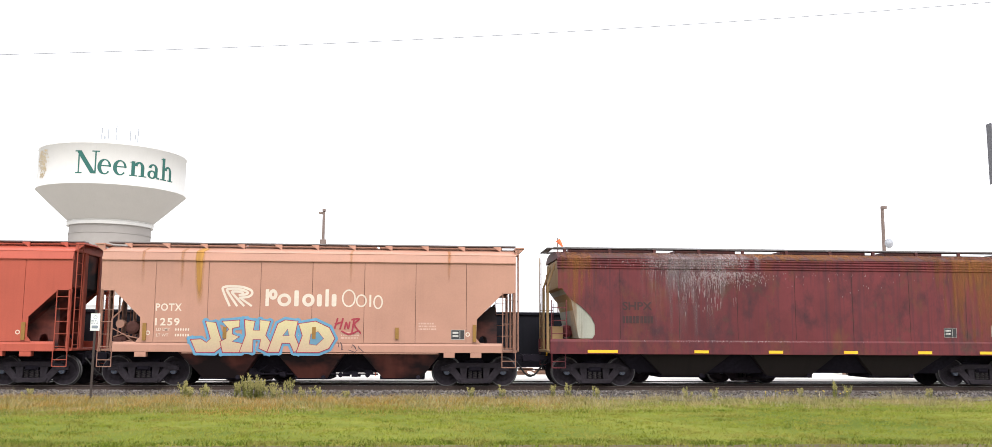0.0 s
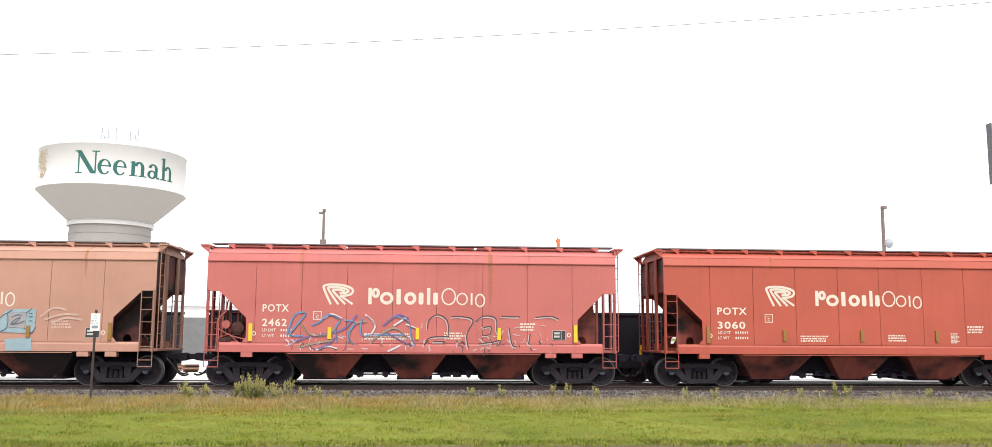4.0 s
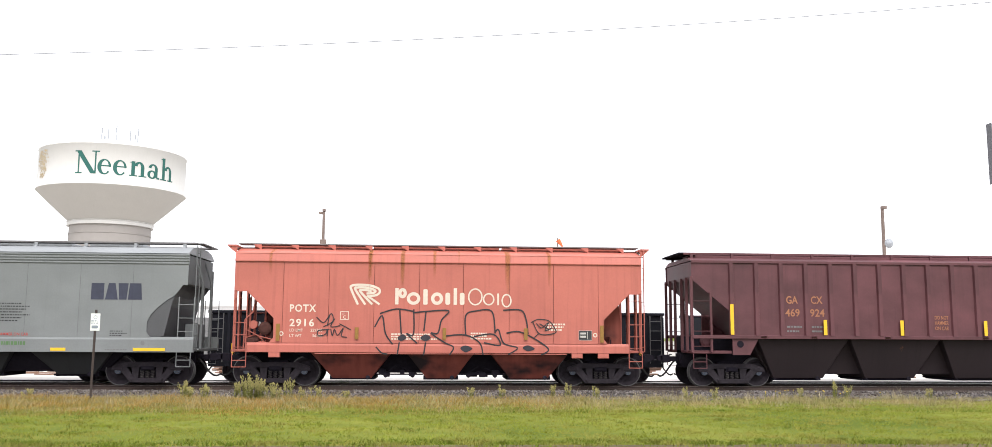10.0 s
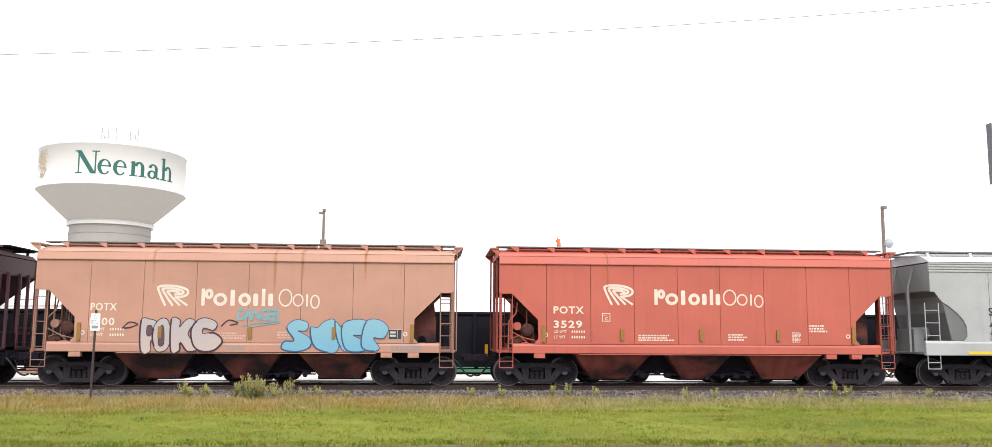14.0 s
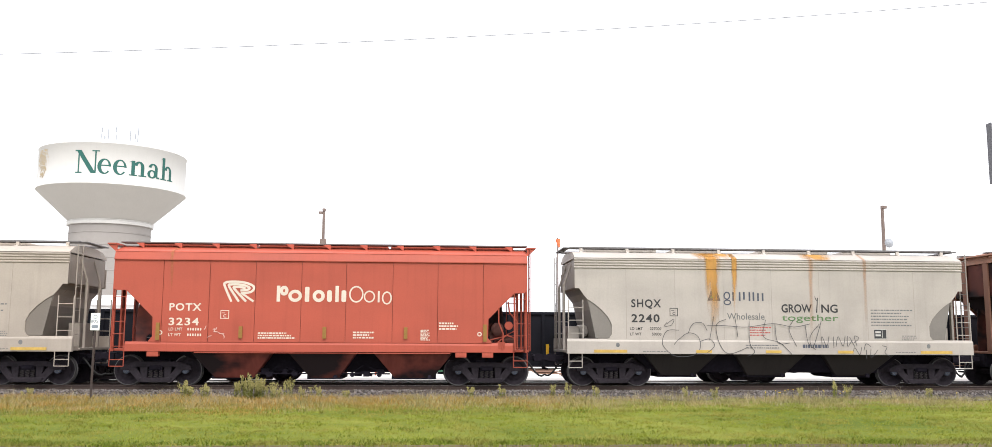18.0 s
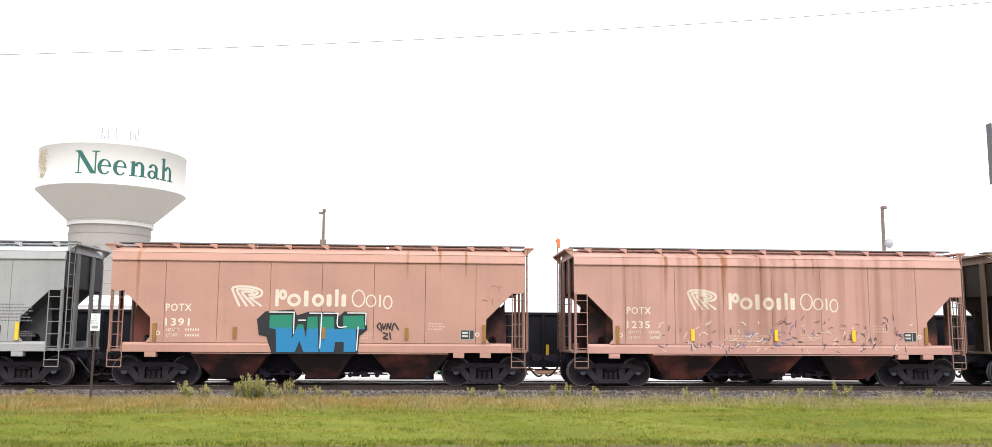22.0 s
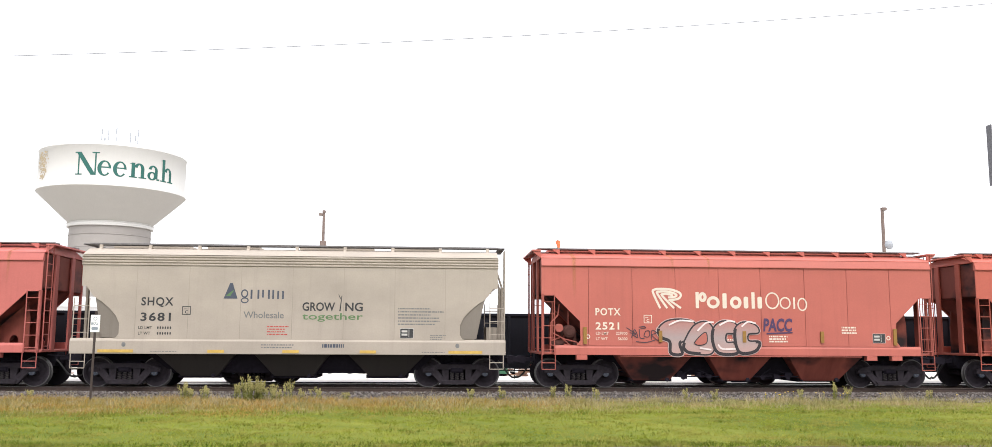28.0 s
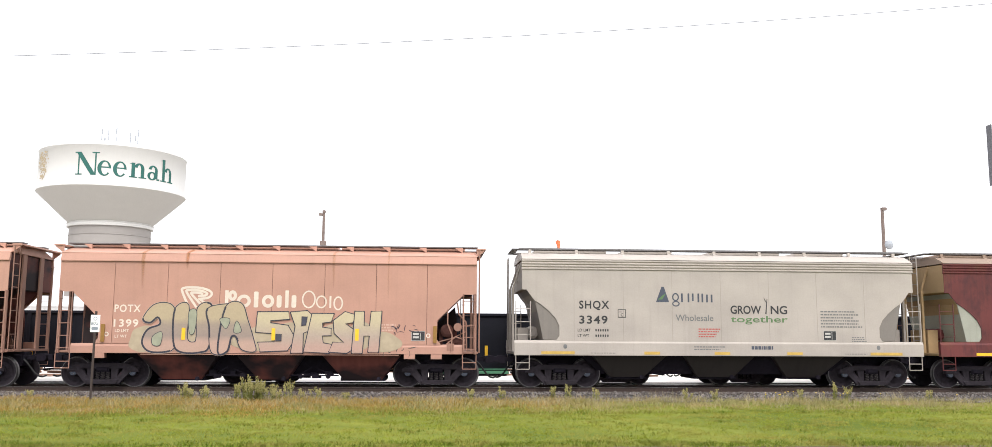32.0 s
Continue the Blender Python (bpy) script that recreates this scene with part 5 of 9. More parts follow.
# ------------------------------------------------------------------ warehouse, tree, yard clutter behind
WALLW = plain("white_metal_siding", (0.80, 0.80, 0.80), 0.5, vary=0.05, scale=1.0)
ROOFW = plain("white_metal_roof", (0.85, 0.85, 0.85), 0.5, vary=0.04, scale=1.0)
wh = thing("warehouse", "long low white metal warehouse behind the tracks", "building", at=pose(-30, 82, 0))
part("wall", Geo().box(-30, 27.5, -6, 8, 0, 4.2).mesh("wall", [WALLW]), wh)
part("roof", Geo().prism([(-6.4, 4.15), (-6.4, 4.35), (1, 5.25), (8.4, 4.35), (8.4, 4.15)], -30.3, 27.8, axis="x").mesh("roof", [ROOFW]), wh)
rib = Geo().box(-0.03, 0.03, -6.05, -6.0, 0.1, 4.15).mesh("siding_rib", [WALLW])
for k in range(56):
    part("siding_rib", rib, wh).location = (-29.5 + k * 1.02, 0, 0)
for k in range(5):
    part("dock_door", Geo().box(-22 + k * 10, -18.5 + k * 10, -6.12, -6.06, 0.0, 3.2).mesh("dock_door", [GREYP]), wh)

BARK = plain("bark", (0.10, 0.08, 0.06), 0.9, vary=0.4)
LEAF = island("tree_leaves", (0.10, 0.13, 0.035), (0.24, 0.25, 0.08), None, 0.8)


def tree(x, y, h, spread, seed, label):
    rng = random.Random(seed)
    t = thing("tree", label, "tree", at=pose(x, y, 0))
    tr, cr = Geo(), Geo()
    tr.tube((0, 0, 0), (0.1, 0, h * 0.45), 0.20, 10, 0.13)
    tr.tube((0.1, 0, h * 0.45), (0.0, 0.1, h * 0.85), 0.13, 8, 0.03)
    tips = []
    for k in range(16):
        z = h * rng.uniform(0.3, 0.8)
        a = rng.uniform(0, 6.283)
        ln = spread * rng.uniform(0.5, 1.0) * (1.15 - z / h * 0.6)
        e = Vector((math.cos(a) * ln, math.sin(a) * ln, z + ln * rng.uniform(0.2, 0.8)))
        e.z = min(e.z, h)
        tr.tube((0.05, 0, z), e, 0.05, 6, 0.012)
        tips += [e, Vector((0, 0, z)).lerp(e, 0.65)]
    for e in tips:
        for k in range(130):
            p = e + Vector((rng.gauss(0, 0.42), rng.gauss(0, 0.42), rng.gauss(0, 0.30)))
            s = rng.uniform(0.05, 0.11)
            u = Vector((rng.gauss(0, 1), rng.gauss(0, 1), rng.gauss(0, 1))).normalized() * s
            w = Vector((rng.gauss(0, 1), rng.gauss(0, 1), rng.gauss(0, 1))).normalized() * s * 0.7
            cr.raw([p - u, p + w, p + u, p - w], [(0, 1, 2, 3)])
    part("trunk", tr.mesh("trunk", [BARK], fix=False), t)
    part("crown", cr.mesh("crown", [LEAF], fix=False), t)


tree(-6.9, 70, 7.1, 2.4, 21, "green deciduous tree with a loose uneven crown")

# ------------------------------------------------------------------ parked black open cars on the second track
BLACKCAR = paint("black_car_paint", (0.020, 0.021, 0.028), 9.0, 0.03, 0.3, 0.75, 0.4, gloss=0.12)
STENCIL = plain("white_stencil", (0.55, 0.55, 0.55), 0.7)


def open_car(x, label, number):
    L, W = 16.6, 1.52
    e = L / 2
    car = thing("gondola_car", label, "freight car", "parked black cars", pose(x, TRACK2_Y, RAIL2_TOP))
    part("side_sheet", cached("o_near", lambda: Geo().box(-e, e, -W, -W + 0.03, 0.45, 2.38).mesh("side_sheet", [BLACKCAR])), car)
    part("side_sheet", cached("o_far", lambda: Geo().box(-e, e, W - 0.03, W, 0.45, 2.38).mesh("side_sheet", [BLACKCAR])), car)
    part("floor_plate", cached("o_floor", lambda: Geo().box(-e, e, -W + 0.03, W - 0.03, 0.85, 0.95).mesh("floor_plate", [BLACKCAR])), car)
    for s in (-1, 1):
        part("end_sheet", cached(("o_end", s), lambda: Geo().box(s * e - 0.03, s * e + 0.03, -W, W, 0.9, 2.30).mesh("end_sheet", [BLACKCAR])), car)
        part("top_rail", cached(("o_top", s), lambda: Geo().box(-e - 0.05, e + 0.05, s * W - 0.07, s * W + 0.07, 2.36, 2.46).mesh("top_rail", [BLACKCAR], bevel=0.01)), car)
        o = part("ladder", cached("o_lad", lambda: ladder_mesh(0.42, 0.6, 2.36, 5)), car, GREYP)
        o.location = (s * (e - 0.3) - 0.21 , -W - 0.08, 0)
    for k in range(13):
        o = part("rib", cached("o_rib", lambda: Geo().box(-0.06, 0.06, -0.09, 0.0, 0.46, 2.36).mesh("rib", [BLACKCAR], bevel=0.01)), car)
        o.location = (-e + 0.7 + k * (L - 1.4) / 12, -W, 0)
    for dx in (-7.42, -3.95, -1.70, 1.70, 3.95, 7.42):
        o = part("reflector", cached("o_tape", lambda: Geo().box(-0.055, 0.055, -0.004, 0.004, 0, 0.48).mesh("reflector", [YELLOW])), car)
        o.location = (dx, -W - 0.10, 0.80)
    g = Geo()
    on_side(g, letters("MWCX", 0.34, 0.006, 1.45), -6.55, 1.72, -W - 0.008)
    on_side(g, letters(number, 0.34, 0.006, 1.55), -6.60, 1.18, -W - 0.008)
    part("reporting_mark", g.mesh("reporting_mark", [STENCIL], fix=False), car, label="white stencilled letters and number")
    for ob in car.children:
        ob.location.z += RAIL_TOP - RAIL2_TOP
    common(car, L, BLACKCAR, e - 1.7)
    return car


for x, num in ((-17.9 - 0.3, "200455"), (0.18, "200801"), (18.3, "200432")):
    open_car(x, "parked black open gondola car with white stencils", num)

# low green container, posts and stacked planks on the yard
GREENM = paint("green_container_paint", (0.05, 0.16, 0.09), 2.0, 0.1, 0.2, 0.5, 0.2)
gc = thing("waste_container", "low green steel container on the yard", "container", at=pose(1.75, 43, 0.016))
part("box", Geo().prism([(-1.7, 0.1), (-1.55, 0.55), (1.55, 0.55), (1.7, 0.1)], -1.0, 1.0).mesh("box", [GREENM], bevel=0.02), gc)
part("rim", Geo().box(-1.6, 1.6, -1.04, 1.04, 0.55, 0.62).mesh("rim", [GREENM], bevel=0.01), gc)
part("skid", Geo().box(-1.6, 1.6, -0.8, -0.6, 0.0, 0.1).box(-1.6, 1.6, 0.6, 0.8, 0.0, 0.1).mesh("skid", [UNDER]), gc)
ORANGEM = plain("orange_post", (0.60, 0.10, 0.04), 0.6)
for x in (-2.6, 9.2):
    mp = thing("marker_post", "short orange marker post on the yard", "post", "marker posts", pose(x, 40.5, 0.016))
    part("shaft", Geo().tube((0, 0, 0), (0, 0, 0.75), 0.035, 8).mesh("shaft", [ORANGEM]), mp)
    part("band", Geo().tube((0, 0, 0.55), (0, 0, 0.65), 0.038, 8).mesh("band", [WHITEP]), mp)

# scrap and stacked timber along the yard
SCRAP = island("rusty_scrap", (0.10, 0.06, 0.045), (0.30, 0.18, 0.13), None, 0.8)
rngs = random.Random(31)
for k in range(40):
    x = -19 + k * 1.05 + rngs.uniform(-0.4, 0.4)
    y = rngs.uniform(39.5, 48)
    w, h = rngs.uniform(0.35, 0.8), rngs.uniform(0.18, 0.42)
    g = Geo()
    for j in range(5):
        a = rngs.uniform(-0.5, 0.5)
        zz = j * h / 5
        g.box(-w * rngs.uniform(0.6, 1.0), w * rngs.uniform(0.5, 1.0), a - 0.12, a + 0.12, zz, zz + h / 5)
    heap = solid("scrap_pile", g, SCRAP, "low pile of rusty scrap and timber on the yard", "scrap", group="scrap piles on the yard", bevel=0.01)
    heap.matrix_basis = pose(x, y, 0.016, 0, 0, rngs.uniform(-25, 25))

# ------------------------------------------------------------------ markings
SIDE = -TW - 0.006


def mark_mesh(geo, car, name, material, label=""):
    return tagged(part(name, geo.mesh(name, [material], fix=False), car, label=label), kind="stuff" if "stencil" in name or name == "trade_name" else "")


def reporting(car, code, number, x, z, h, w, material, gap=0.44, bold=0.022, y=SIDE):
    """Letters and number of a car, one above the other."""
    g = Geo()
    on_side(g, letters(code, h, bold, w, 0, 1.16), x, z, y)
    mark_mesh(g, car, "reporting_mark", material)
    g = Geo()
    on_side(g, letters(number, h, bold, w * min(1.0, len(number) / len(code)) * (0.94 if len(number) < 6 else 1.2), 0, 1.16), x, z - gap, y)
    mark_mesh(g, car, "car_number", material)


def limits(car, x, z, material, rng, y=SIDE, number=""):
    g = Geo()
    for k, s in enumerate(("LD LMT", "LT WT")):
        on_side(g, letters(s, 0.085, 0.01), x, z - 0.17 * k, y)
        if number in WEIGHTS:
            w = letters(WEIGHTS[number][k], 0.085, 0.01)
            on_side(g, w, x + 1.0 - max(p[0] for p in w[0]), z - 0.17 * k, y)
            continue
        q = x + 0.56
        for j in range(6):
            flat(g, rounded(q, q + 0.042, z - 0.17 * k, z - 0.17 * k + 0.08, 0.018, 2), y)
            q += 0.075
    mark_mesh(g, car, "weight_stencil", material)


def class_box(car, x, z, material, y=SIDE):
    g = Geo()
    for a, b, c, d in ((0, 0.26, 0, 0.02), (0, 0.26, 0.24, 0.26), (0, 0.02, 0.02, 0.24), (0.24, 0.26, 0.02, 0.24)):
        flat(g, [(x + a, z + c), (x + b, z + c), (x + b, z + d), (x + a, z + d)], y)
    on_side(g, letters("C", 0.09, 0.02), x + 0.09, z + 0.04, y)
    text_bars(g, x + 0.05, z + 0.17, 0.16, 0.035, 1, y, random.Random(1))
    mark_mesh(g, car, "class_box", material)


def band(geo, pts, half, y, tip=1.0):
    """A broad stroke of even width along a polyline."""
    vs = []
    n = len(pts)
    for i, (a, b) in enumerate(pts):
        p, q = pts[max(0, i - 1)], pts[min(n - 1, i + 1)]
        dx, dz = q[0] - p[0], q[1] - p[1]
        ln = math.hypot(dx, dz) or 1
        ux, uz = dx / ln, dz / ln
        k = half * (tip if i in (0, n - 1) else 1.0)
        out = -half if i == 0 else half if i == n - 1 else 0
        yy = y - 0.00005 * i
        vs += [(a + ux * out - uz * k, yy, b + uz * out + ux * k), (a + ux * out + uz * k, yy, b + uz * out - ux * k)]
    return geo.raw(vs, [(2 * i, 2 * i + 1, 2 * i + 3, 2 * i + 2) for i in range(n - 1)])


def smooth(pts, n=5):
    """Catmull-Rom points through a polyline."""
    out = []
    for i in range(len(pts) - 1):
        p0, p1, p2, p3 = pts[max(0, i - 1)], pts[i], pts[i + 1], pts[min(len(pts) - 1, i + 2)]
        for j in range(n):
            t = j / n
            out.append(tuple(0.5 * (2 * b + (c - a) * t + (2 * a - 5 * b + 4 * c - d) * t * t + (3 * b - a - 3 * c + d) * t ** 3) for a, b, c, d in zip(p0, p1, p2, p3)))
    return out + [pts[-1]]


def swirl(geo, x, z, w, h, y):
    """Emblem of nested bands that rise from slanted legs and fold over into a bowl."""
    for k, pts in enumerate(([(0.25, 0.03), (0.03, 0.78), (0.08, 0.93), (0.30, 0.97), (0.62, 0.94), (0.90, 0.80), (0.96, 0.62), (0.85, 0.46), (0.62, 0.41)],
                             [(0.48, 0.03), (0.17, 0.74), (0.24, 0.83), (0.46, 0.84), (0.70, 0.77), (0.82, 0.66), (0.75, 0.57), (0.57, 0.54)],
                             [(0.70, 0.03), (0.33, 0.64), (0.39, 0.71), (0.55, 0.70), (0.66, 0.655)],
                             [(0.93, 0.03), (0.58, 0.40)])):
        band(geo, [(x + a * w, z + b * h) for a, b in (smooth(pts, 4) if len(pts) > 2 else pts)], 0.036, y - 0.0005 * k, 0.9)


def bold_shapes(w, cap):
    """Six bold pieces in a row, bars, rings and rounded blocks of the trade name's widths."""
    g = Geo()
    xh, t, y = cap * 0.74, 0.105, SIDE
    flat(g, rounded(0, t, 0, cap, 0.012, 2), y)
    ring(g, 0.105 * w, cap * 0.69, 0.062 * w, cap * 0.31, 0.10, y - 0.001)
    ring(g, 0.265 * w, xh / 2, 0.098 * w, xh * 0.52, 0.10, y)
    flat(g, rounded(0.405 * w, 0.405 * w + t * 1.3, 0.0, cap * 0.94, 0.03, 2), y)
    ring(g, 0.605 * w, xh / 2, 0.088 * w, xh * 0.52, 0.105, y)
    flat(g, rounded(0.725 * w, 0.795 * w, 0, xh, 0.06, 3), y)
    flat(g, rounded(0.845 * w, 0.845 * w + t, 0, cap * 1.02, 0.012, 2), y)
    flat(g, rounded(1.003 * w - t * 1.4, 1.003 * w, 0, xh, 0.05, 3), y)
    return g.mesh("trade_name")


def thin_shapes(w, cap):
    """Four thin pieces: two rings, a bar and a dropped ring."""
    g = Geo()
    xh, t, y = cap * 0.72, 0.045, SIDE
    ring(g, 0.175 * w, cap * 0.5, 0.165 * w, cap * 0.53, t, y)
    ring(g, 0.475 * w, xh / 2, 0.130 * w, xh * 0.53, t, y)
    flat(g, rounded(0.665 * w, 0.665 * w + t * 1.3, 0, xh, 0.01, 2), y)
    ring(g, 0.875 * w, xh / 2 - cap * 0.08, 0.115 * w, xh * 0.58, t, y)
    return g.mesh("trade_name")


def emblem_shape(w, h):
    g = Geo()
    swirl(g, 0, 0, w, h, SIDE)
    return g.mesh("emblem")


# lettering layout of each batch: base line, height, emblem, bold part, thin part, mark width
LAYOUT = {"1": (2.455, 0.52, -2.72, -1.39, 2.16, 0.93, 1.29, 0.78), "2": (2.535, 0.51, -2.82, -1.42, 2.15, 0.83, 1.40, 0.80),
          "3": (2.585, 0.49, -3.04, -1.42, 2.12, 0.78, 1.35, 0.96)}
# load limit and light weight where the side can be read
WEIGHTS = {"3284": ("220300", "55800"), "2916": ("229300", "56700"), "1025": ("229300", "56800"), "1626": ("229300", "56700"), "1235": ("229300", "56700"),
           "2521": ("229700", "56300"), "4325": ("227900", "58100"), "2240": ("227000", "59000")}


def potash_marks(car, code, number, ink, rng, tape, ends=None):
    """Emblem, name, number and stencils; each batch of cars has its own lettering layout."""
    batch = number[0]
    base, cap, ex, bx, bw, lx, lw, mw = LAYOUT[batch]
    part("emblem", cached(("p_logo", batch), lambda: emblem_shape(0.96, 0.62)), car, ink).location = (ex, 0, base)
    part("trade_name", cached(("p_bold", batch), lambda: bold_shapes(bw, cap)), car, ink).location = (bx, 0, base)
    part("trade_name", cached(("p_thin", batch), lambda: thin_shapes(lw, cap)), car, ink).location = (lx, 0, base)
    reporting(car, code, number, -4.68 if batch == "1" else -4.64, 2.295, 0.215, mw, ink, 0.445)
    limits(car, -4.63, 1.685, ink, rng, number=number)
    g = Geo()
    d = 0.25 if batch in "12" else 0.0
    text_bars(g, -1.52 if d else -1.95, 1.45, 1.55 if d else 1.15, 0.22, 3, SIDE, rng, 0.4)
    text_bars(g, 0.94, 1.47, 0.66, 0.24, 3, SIDE, rng, 0.4)
    text_bars(g, 3.32 if d else 3.59, 1.75, 0.60, 0.26, 3, SIDE, rng, 0.4)
    if not d:
        text_bars(g, 3.02, 1.42, 0.30, 0.34, 8, SIDE, rng, 0.35)
    mark_mesh(g, car, "stencil", ink if batch != "1" else FAINT)
    if batch != "1":
        class_box(car, -3.10, 2.05, ink)
    g = Geo()
    ring(g, -TH + 1.47, 1.62, 0.07, 0.07, 0.03, SIDE)
    ring(g, TH - 1.50, 1.62, 0.07, 0.07, 0.03, SIDE)
    mark_mesh(g, car, "round_stencil", ink)
    for k, (x, z0, z1) in enumerate(REFLECT_T):
        x = (-4.98, -2.58, 0.12, 2.66, 5.06)[k] if d else (-4.95, -2.47, 0.07, 2.56, 5.02)[k]
        part("reflector", cached(("t_tape", round(z1 - z0, 2)), lambda: Geo().box(-0.055, 0.055, -0.02, 0.02, 0, z1 - z0).mesh("reflector")),
             car, (ends or tape) if z0 < 1.4 else tape).location = (x, -TW - 0.034, z0)
    if d:
        label_panel(car, 4.54, 1.47)


def label_panel(car, x, z, y=SIDE):
    part("label_panel", cached("panel_black", lambda: Geo().box(-0.2, 0.2, -0.003, 0.003, 0, 0.28).mesh("label_panel", [BLACKP])), car).location = (x, y, z)
    g = Geo()
    for a, b, c, d in ((-0.21, 0.21, -0.012, 0.0), (-0.21, 0.21, 0.28, 0.292), (-0.21, -0.2, 0, 0.28), (0.2, 0.21, 0, 0.28), (0.06, 0.075, 0.02, 0.26)):
        flat(g, [(a, c), (b, c), (b, d), (a, d)], -0.005)
    for k in range(2):
        flat(g, [(-0.16, 0.07 + 0.1 * k), (0.02, 0.07 + 0.1 * k), (0.02, 0.13 + 0.1 * k), (-0.16, 0.13 + 0.1 * k)], -0.005)
    me = cached("panel_lines", lambda: g.mesh("label_lines", [PALEP], fix=False))
    part("label_lines", me, car).location = (x, y, z)


def pellet_car_marks(car, code, number, rng, kind="round"):
    """Dark blocks for the trade name, with the two readable lines and the green slogan."""
    y = SIDE
    if kind == "round":
        reporting(car, code, number, -4.55, 2.50, 0.24, 0.96, BLACKP, 0.47, y=y)
        limits(car, -4.60, 1.78, BLACKP, rng, y, number)
        class_box(car, -3.32, 2.22, BLACKP, y)
        ax, gx, bx, gw = -2.19, 0.31, 3.25, 1.0
    else:
        reporting(car, code, number, -4.85, 2.25, 0.22, 0.66, BLACKP, 0.40, y=y)
        limits(car, -4.85, 1.66, BLACKP, rng, y)
        class_box(car, -3.60, 2.20, BLACKP, y)
        ax, gx, bx, gw = -1.95, 1.40, 4.12, 1.15
    g = Geo()
    flat(g, [(ax + 0.10, 2.72), (ax + 0.28, 3.20), (ax + 0.36, 3.20), (ax + 0.52, 2.72)], y)
    u = ax + 0.62
    ring(g, u + 0.11, 2.88, 0.11, 0.13, 0.04, y)
    ring(g, u + 0.12, 2.67, 0.12, 0.09, 0.035, y)
    for q, z0, z1 in ((0.29, 2.72, 3.0), (0.50, 2.72, 3.0), (0.64, 2.76, 3.0), (0.82, 2.72, 3.0), (0.95, 2.72, 3.0), (1.10, 2.72, 2.97), (1.25, 2.72, 2.97)):
        flat(g, rounded(u + q, u + q + 0.055, z0, z1, 0.01, 2), y)
    mark_mesh(g, car, "trade_name", SLATEP)
    g = Geo()
    flat(g, [(ax + 0.16, 2.80), (ax + 0.30, 2.80), (ax + 0.42, 3.0), (ax + 0.30, 2.92)], y - 0.002)
    mark_mesh(g, car, "trade_accent", GREENP)
    g = Geo()
    on_side(g, letters("Wholesale", 0.20, 0.007, 1.22), ax + 0.72, 2.13, y)
    mark_mesh(g, car, "lettering", GREYP)
    g = Geo()
    on_side(g, letters("GROW", 0.25 * gw, 0.02, 1.00 * gw), gx, 2.37, y)
    on_side(g, letters("NG", 0.25 * gw, 0.02, 0.54 * gw), gx + 1.31 * gw, 2.37, y)
    flat(g, [(gx + 1.13 * gw, 2.36), (gx + 1.17 * gw, 2.36), (gx + 1.21 * gw, 2.84), (gx + 1.19 * gw, 2.84)], y)
    flat(g, [(gx + 1.09 * gw, 2.90), (gx + 1.12 * gw, 2.80), (gx + 1.18 * gw, 2.70), (gx + 1.16 * gw, 2.78)], y - 0.001)
    mark_mesh(g, car, "lettering", BLACKP)
    g = Geo()
    on_side(g, letters("together", 0.20, 0.008, 1.86 * gw), gx, 2.10, y)
    mark_mesh(g, car, "lettering", GREENP)
    g = Geo()
    text_bars(g, bx, 1.95, 1.42, 0.58, 6, y, rng)
    text_bars(g, bx + 1.0, 1.50, 0.5, 0.18, 3, y, rng)
    mark_mesh(g, car, "stencil", GREYP)
    if kind == "round":
        g = Geo()
        text_bars(g, ax + 1.45, 1.62, 0.72, 0.32, 4, y, rng)
        mark_mesh(g, car, "warning_stencil", REDP)
    label_panel(car, bx + 0.28, 1.55, y)
    if kind == "round":
        sill_marks(car, rng)


def sill_marks(car, rng, ink=None):
    g = Geo()
    text_bars(g, 0.95, 1.24, 0.85, 0.12, 1, -TW - 0.04, rng, 0.1)
    mark_mesh(g, car, "sill_lettering", ink or SLATEP)
    g = Geo()
    text_bars(g, -0.9, 1.22, 1.1, 0.16, 2, -TW - 0.04, rng)
    text_bars(g, -4.2, 1.10, 0.9, 0.05, 1, -TW - 0.04, rng)
    text_bars(g, 4.0, 1.10, 0.9, 0.05, 1, -TW - 0.04, rng)
    for x in (-5.0, 5.1):
        flat(g, rounded(x - 0.06, x + 0.06, 1.24, 1.38, 0.06), -TW - 0.04)
    mark_mesh(g, car, "stencil", GREYP)


# ------------------------------------------------------------------ spray paint on the sides
INKS = {}


def ink(color):
    key = tuple(round(c, 3) for c in color)
    if key not in INKS:
        INKS[key] = plain("spray_paint", color, 0.55, vary=0.18, scale=5)
    return INKS[key]


def closed(pts, soft):
    """A closed outline, rounded off where the letters are soft."""
    if not soft:
        return list(pts)
    n = len(pts)
    ext = [pts[-1]] + list(pts) + list(pts[:2])
    return smooth(ext, 5)[5:5 + 5 * n]


def loop(geo, pts, half, y):
    """A painted line along a closed outline, with round corners."""
    n = len(pts)
    band(geo, list(pts) + [pts[0]], half, y)
    for i, (a, b) in enumerate(pts):
        flat(geo, [(a + half * math.cos(k * math.pi / 4), b + half * math.sin(k * math.pi / 4)) for k in range(8)], y + 0.0006 + 0.00004 * i)


def placed(box, pts):
    x0, x1, z0, z1 = box
    return [(x0 + a * (x1 - x0), z0 + b * (z1 - z0)) for a, b in pts]


def spray(car, name, geo, material, label=""):
    tagged(part(name, geo.mesh(name, [material], fix=False), car, label=label), kind="stuff")


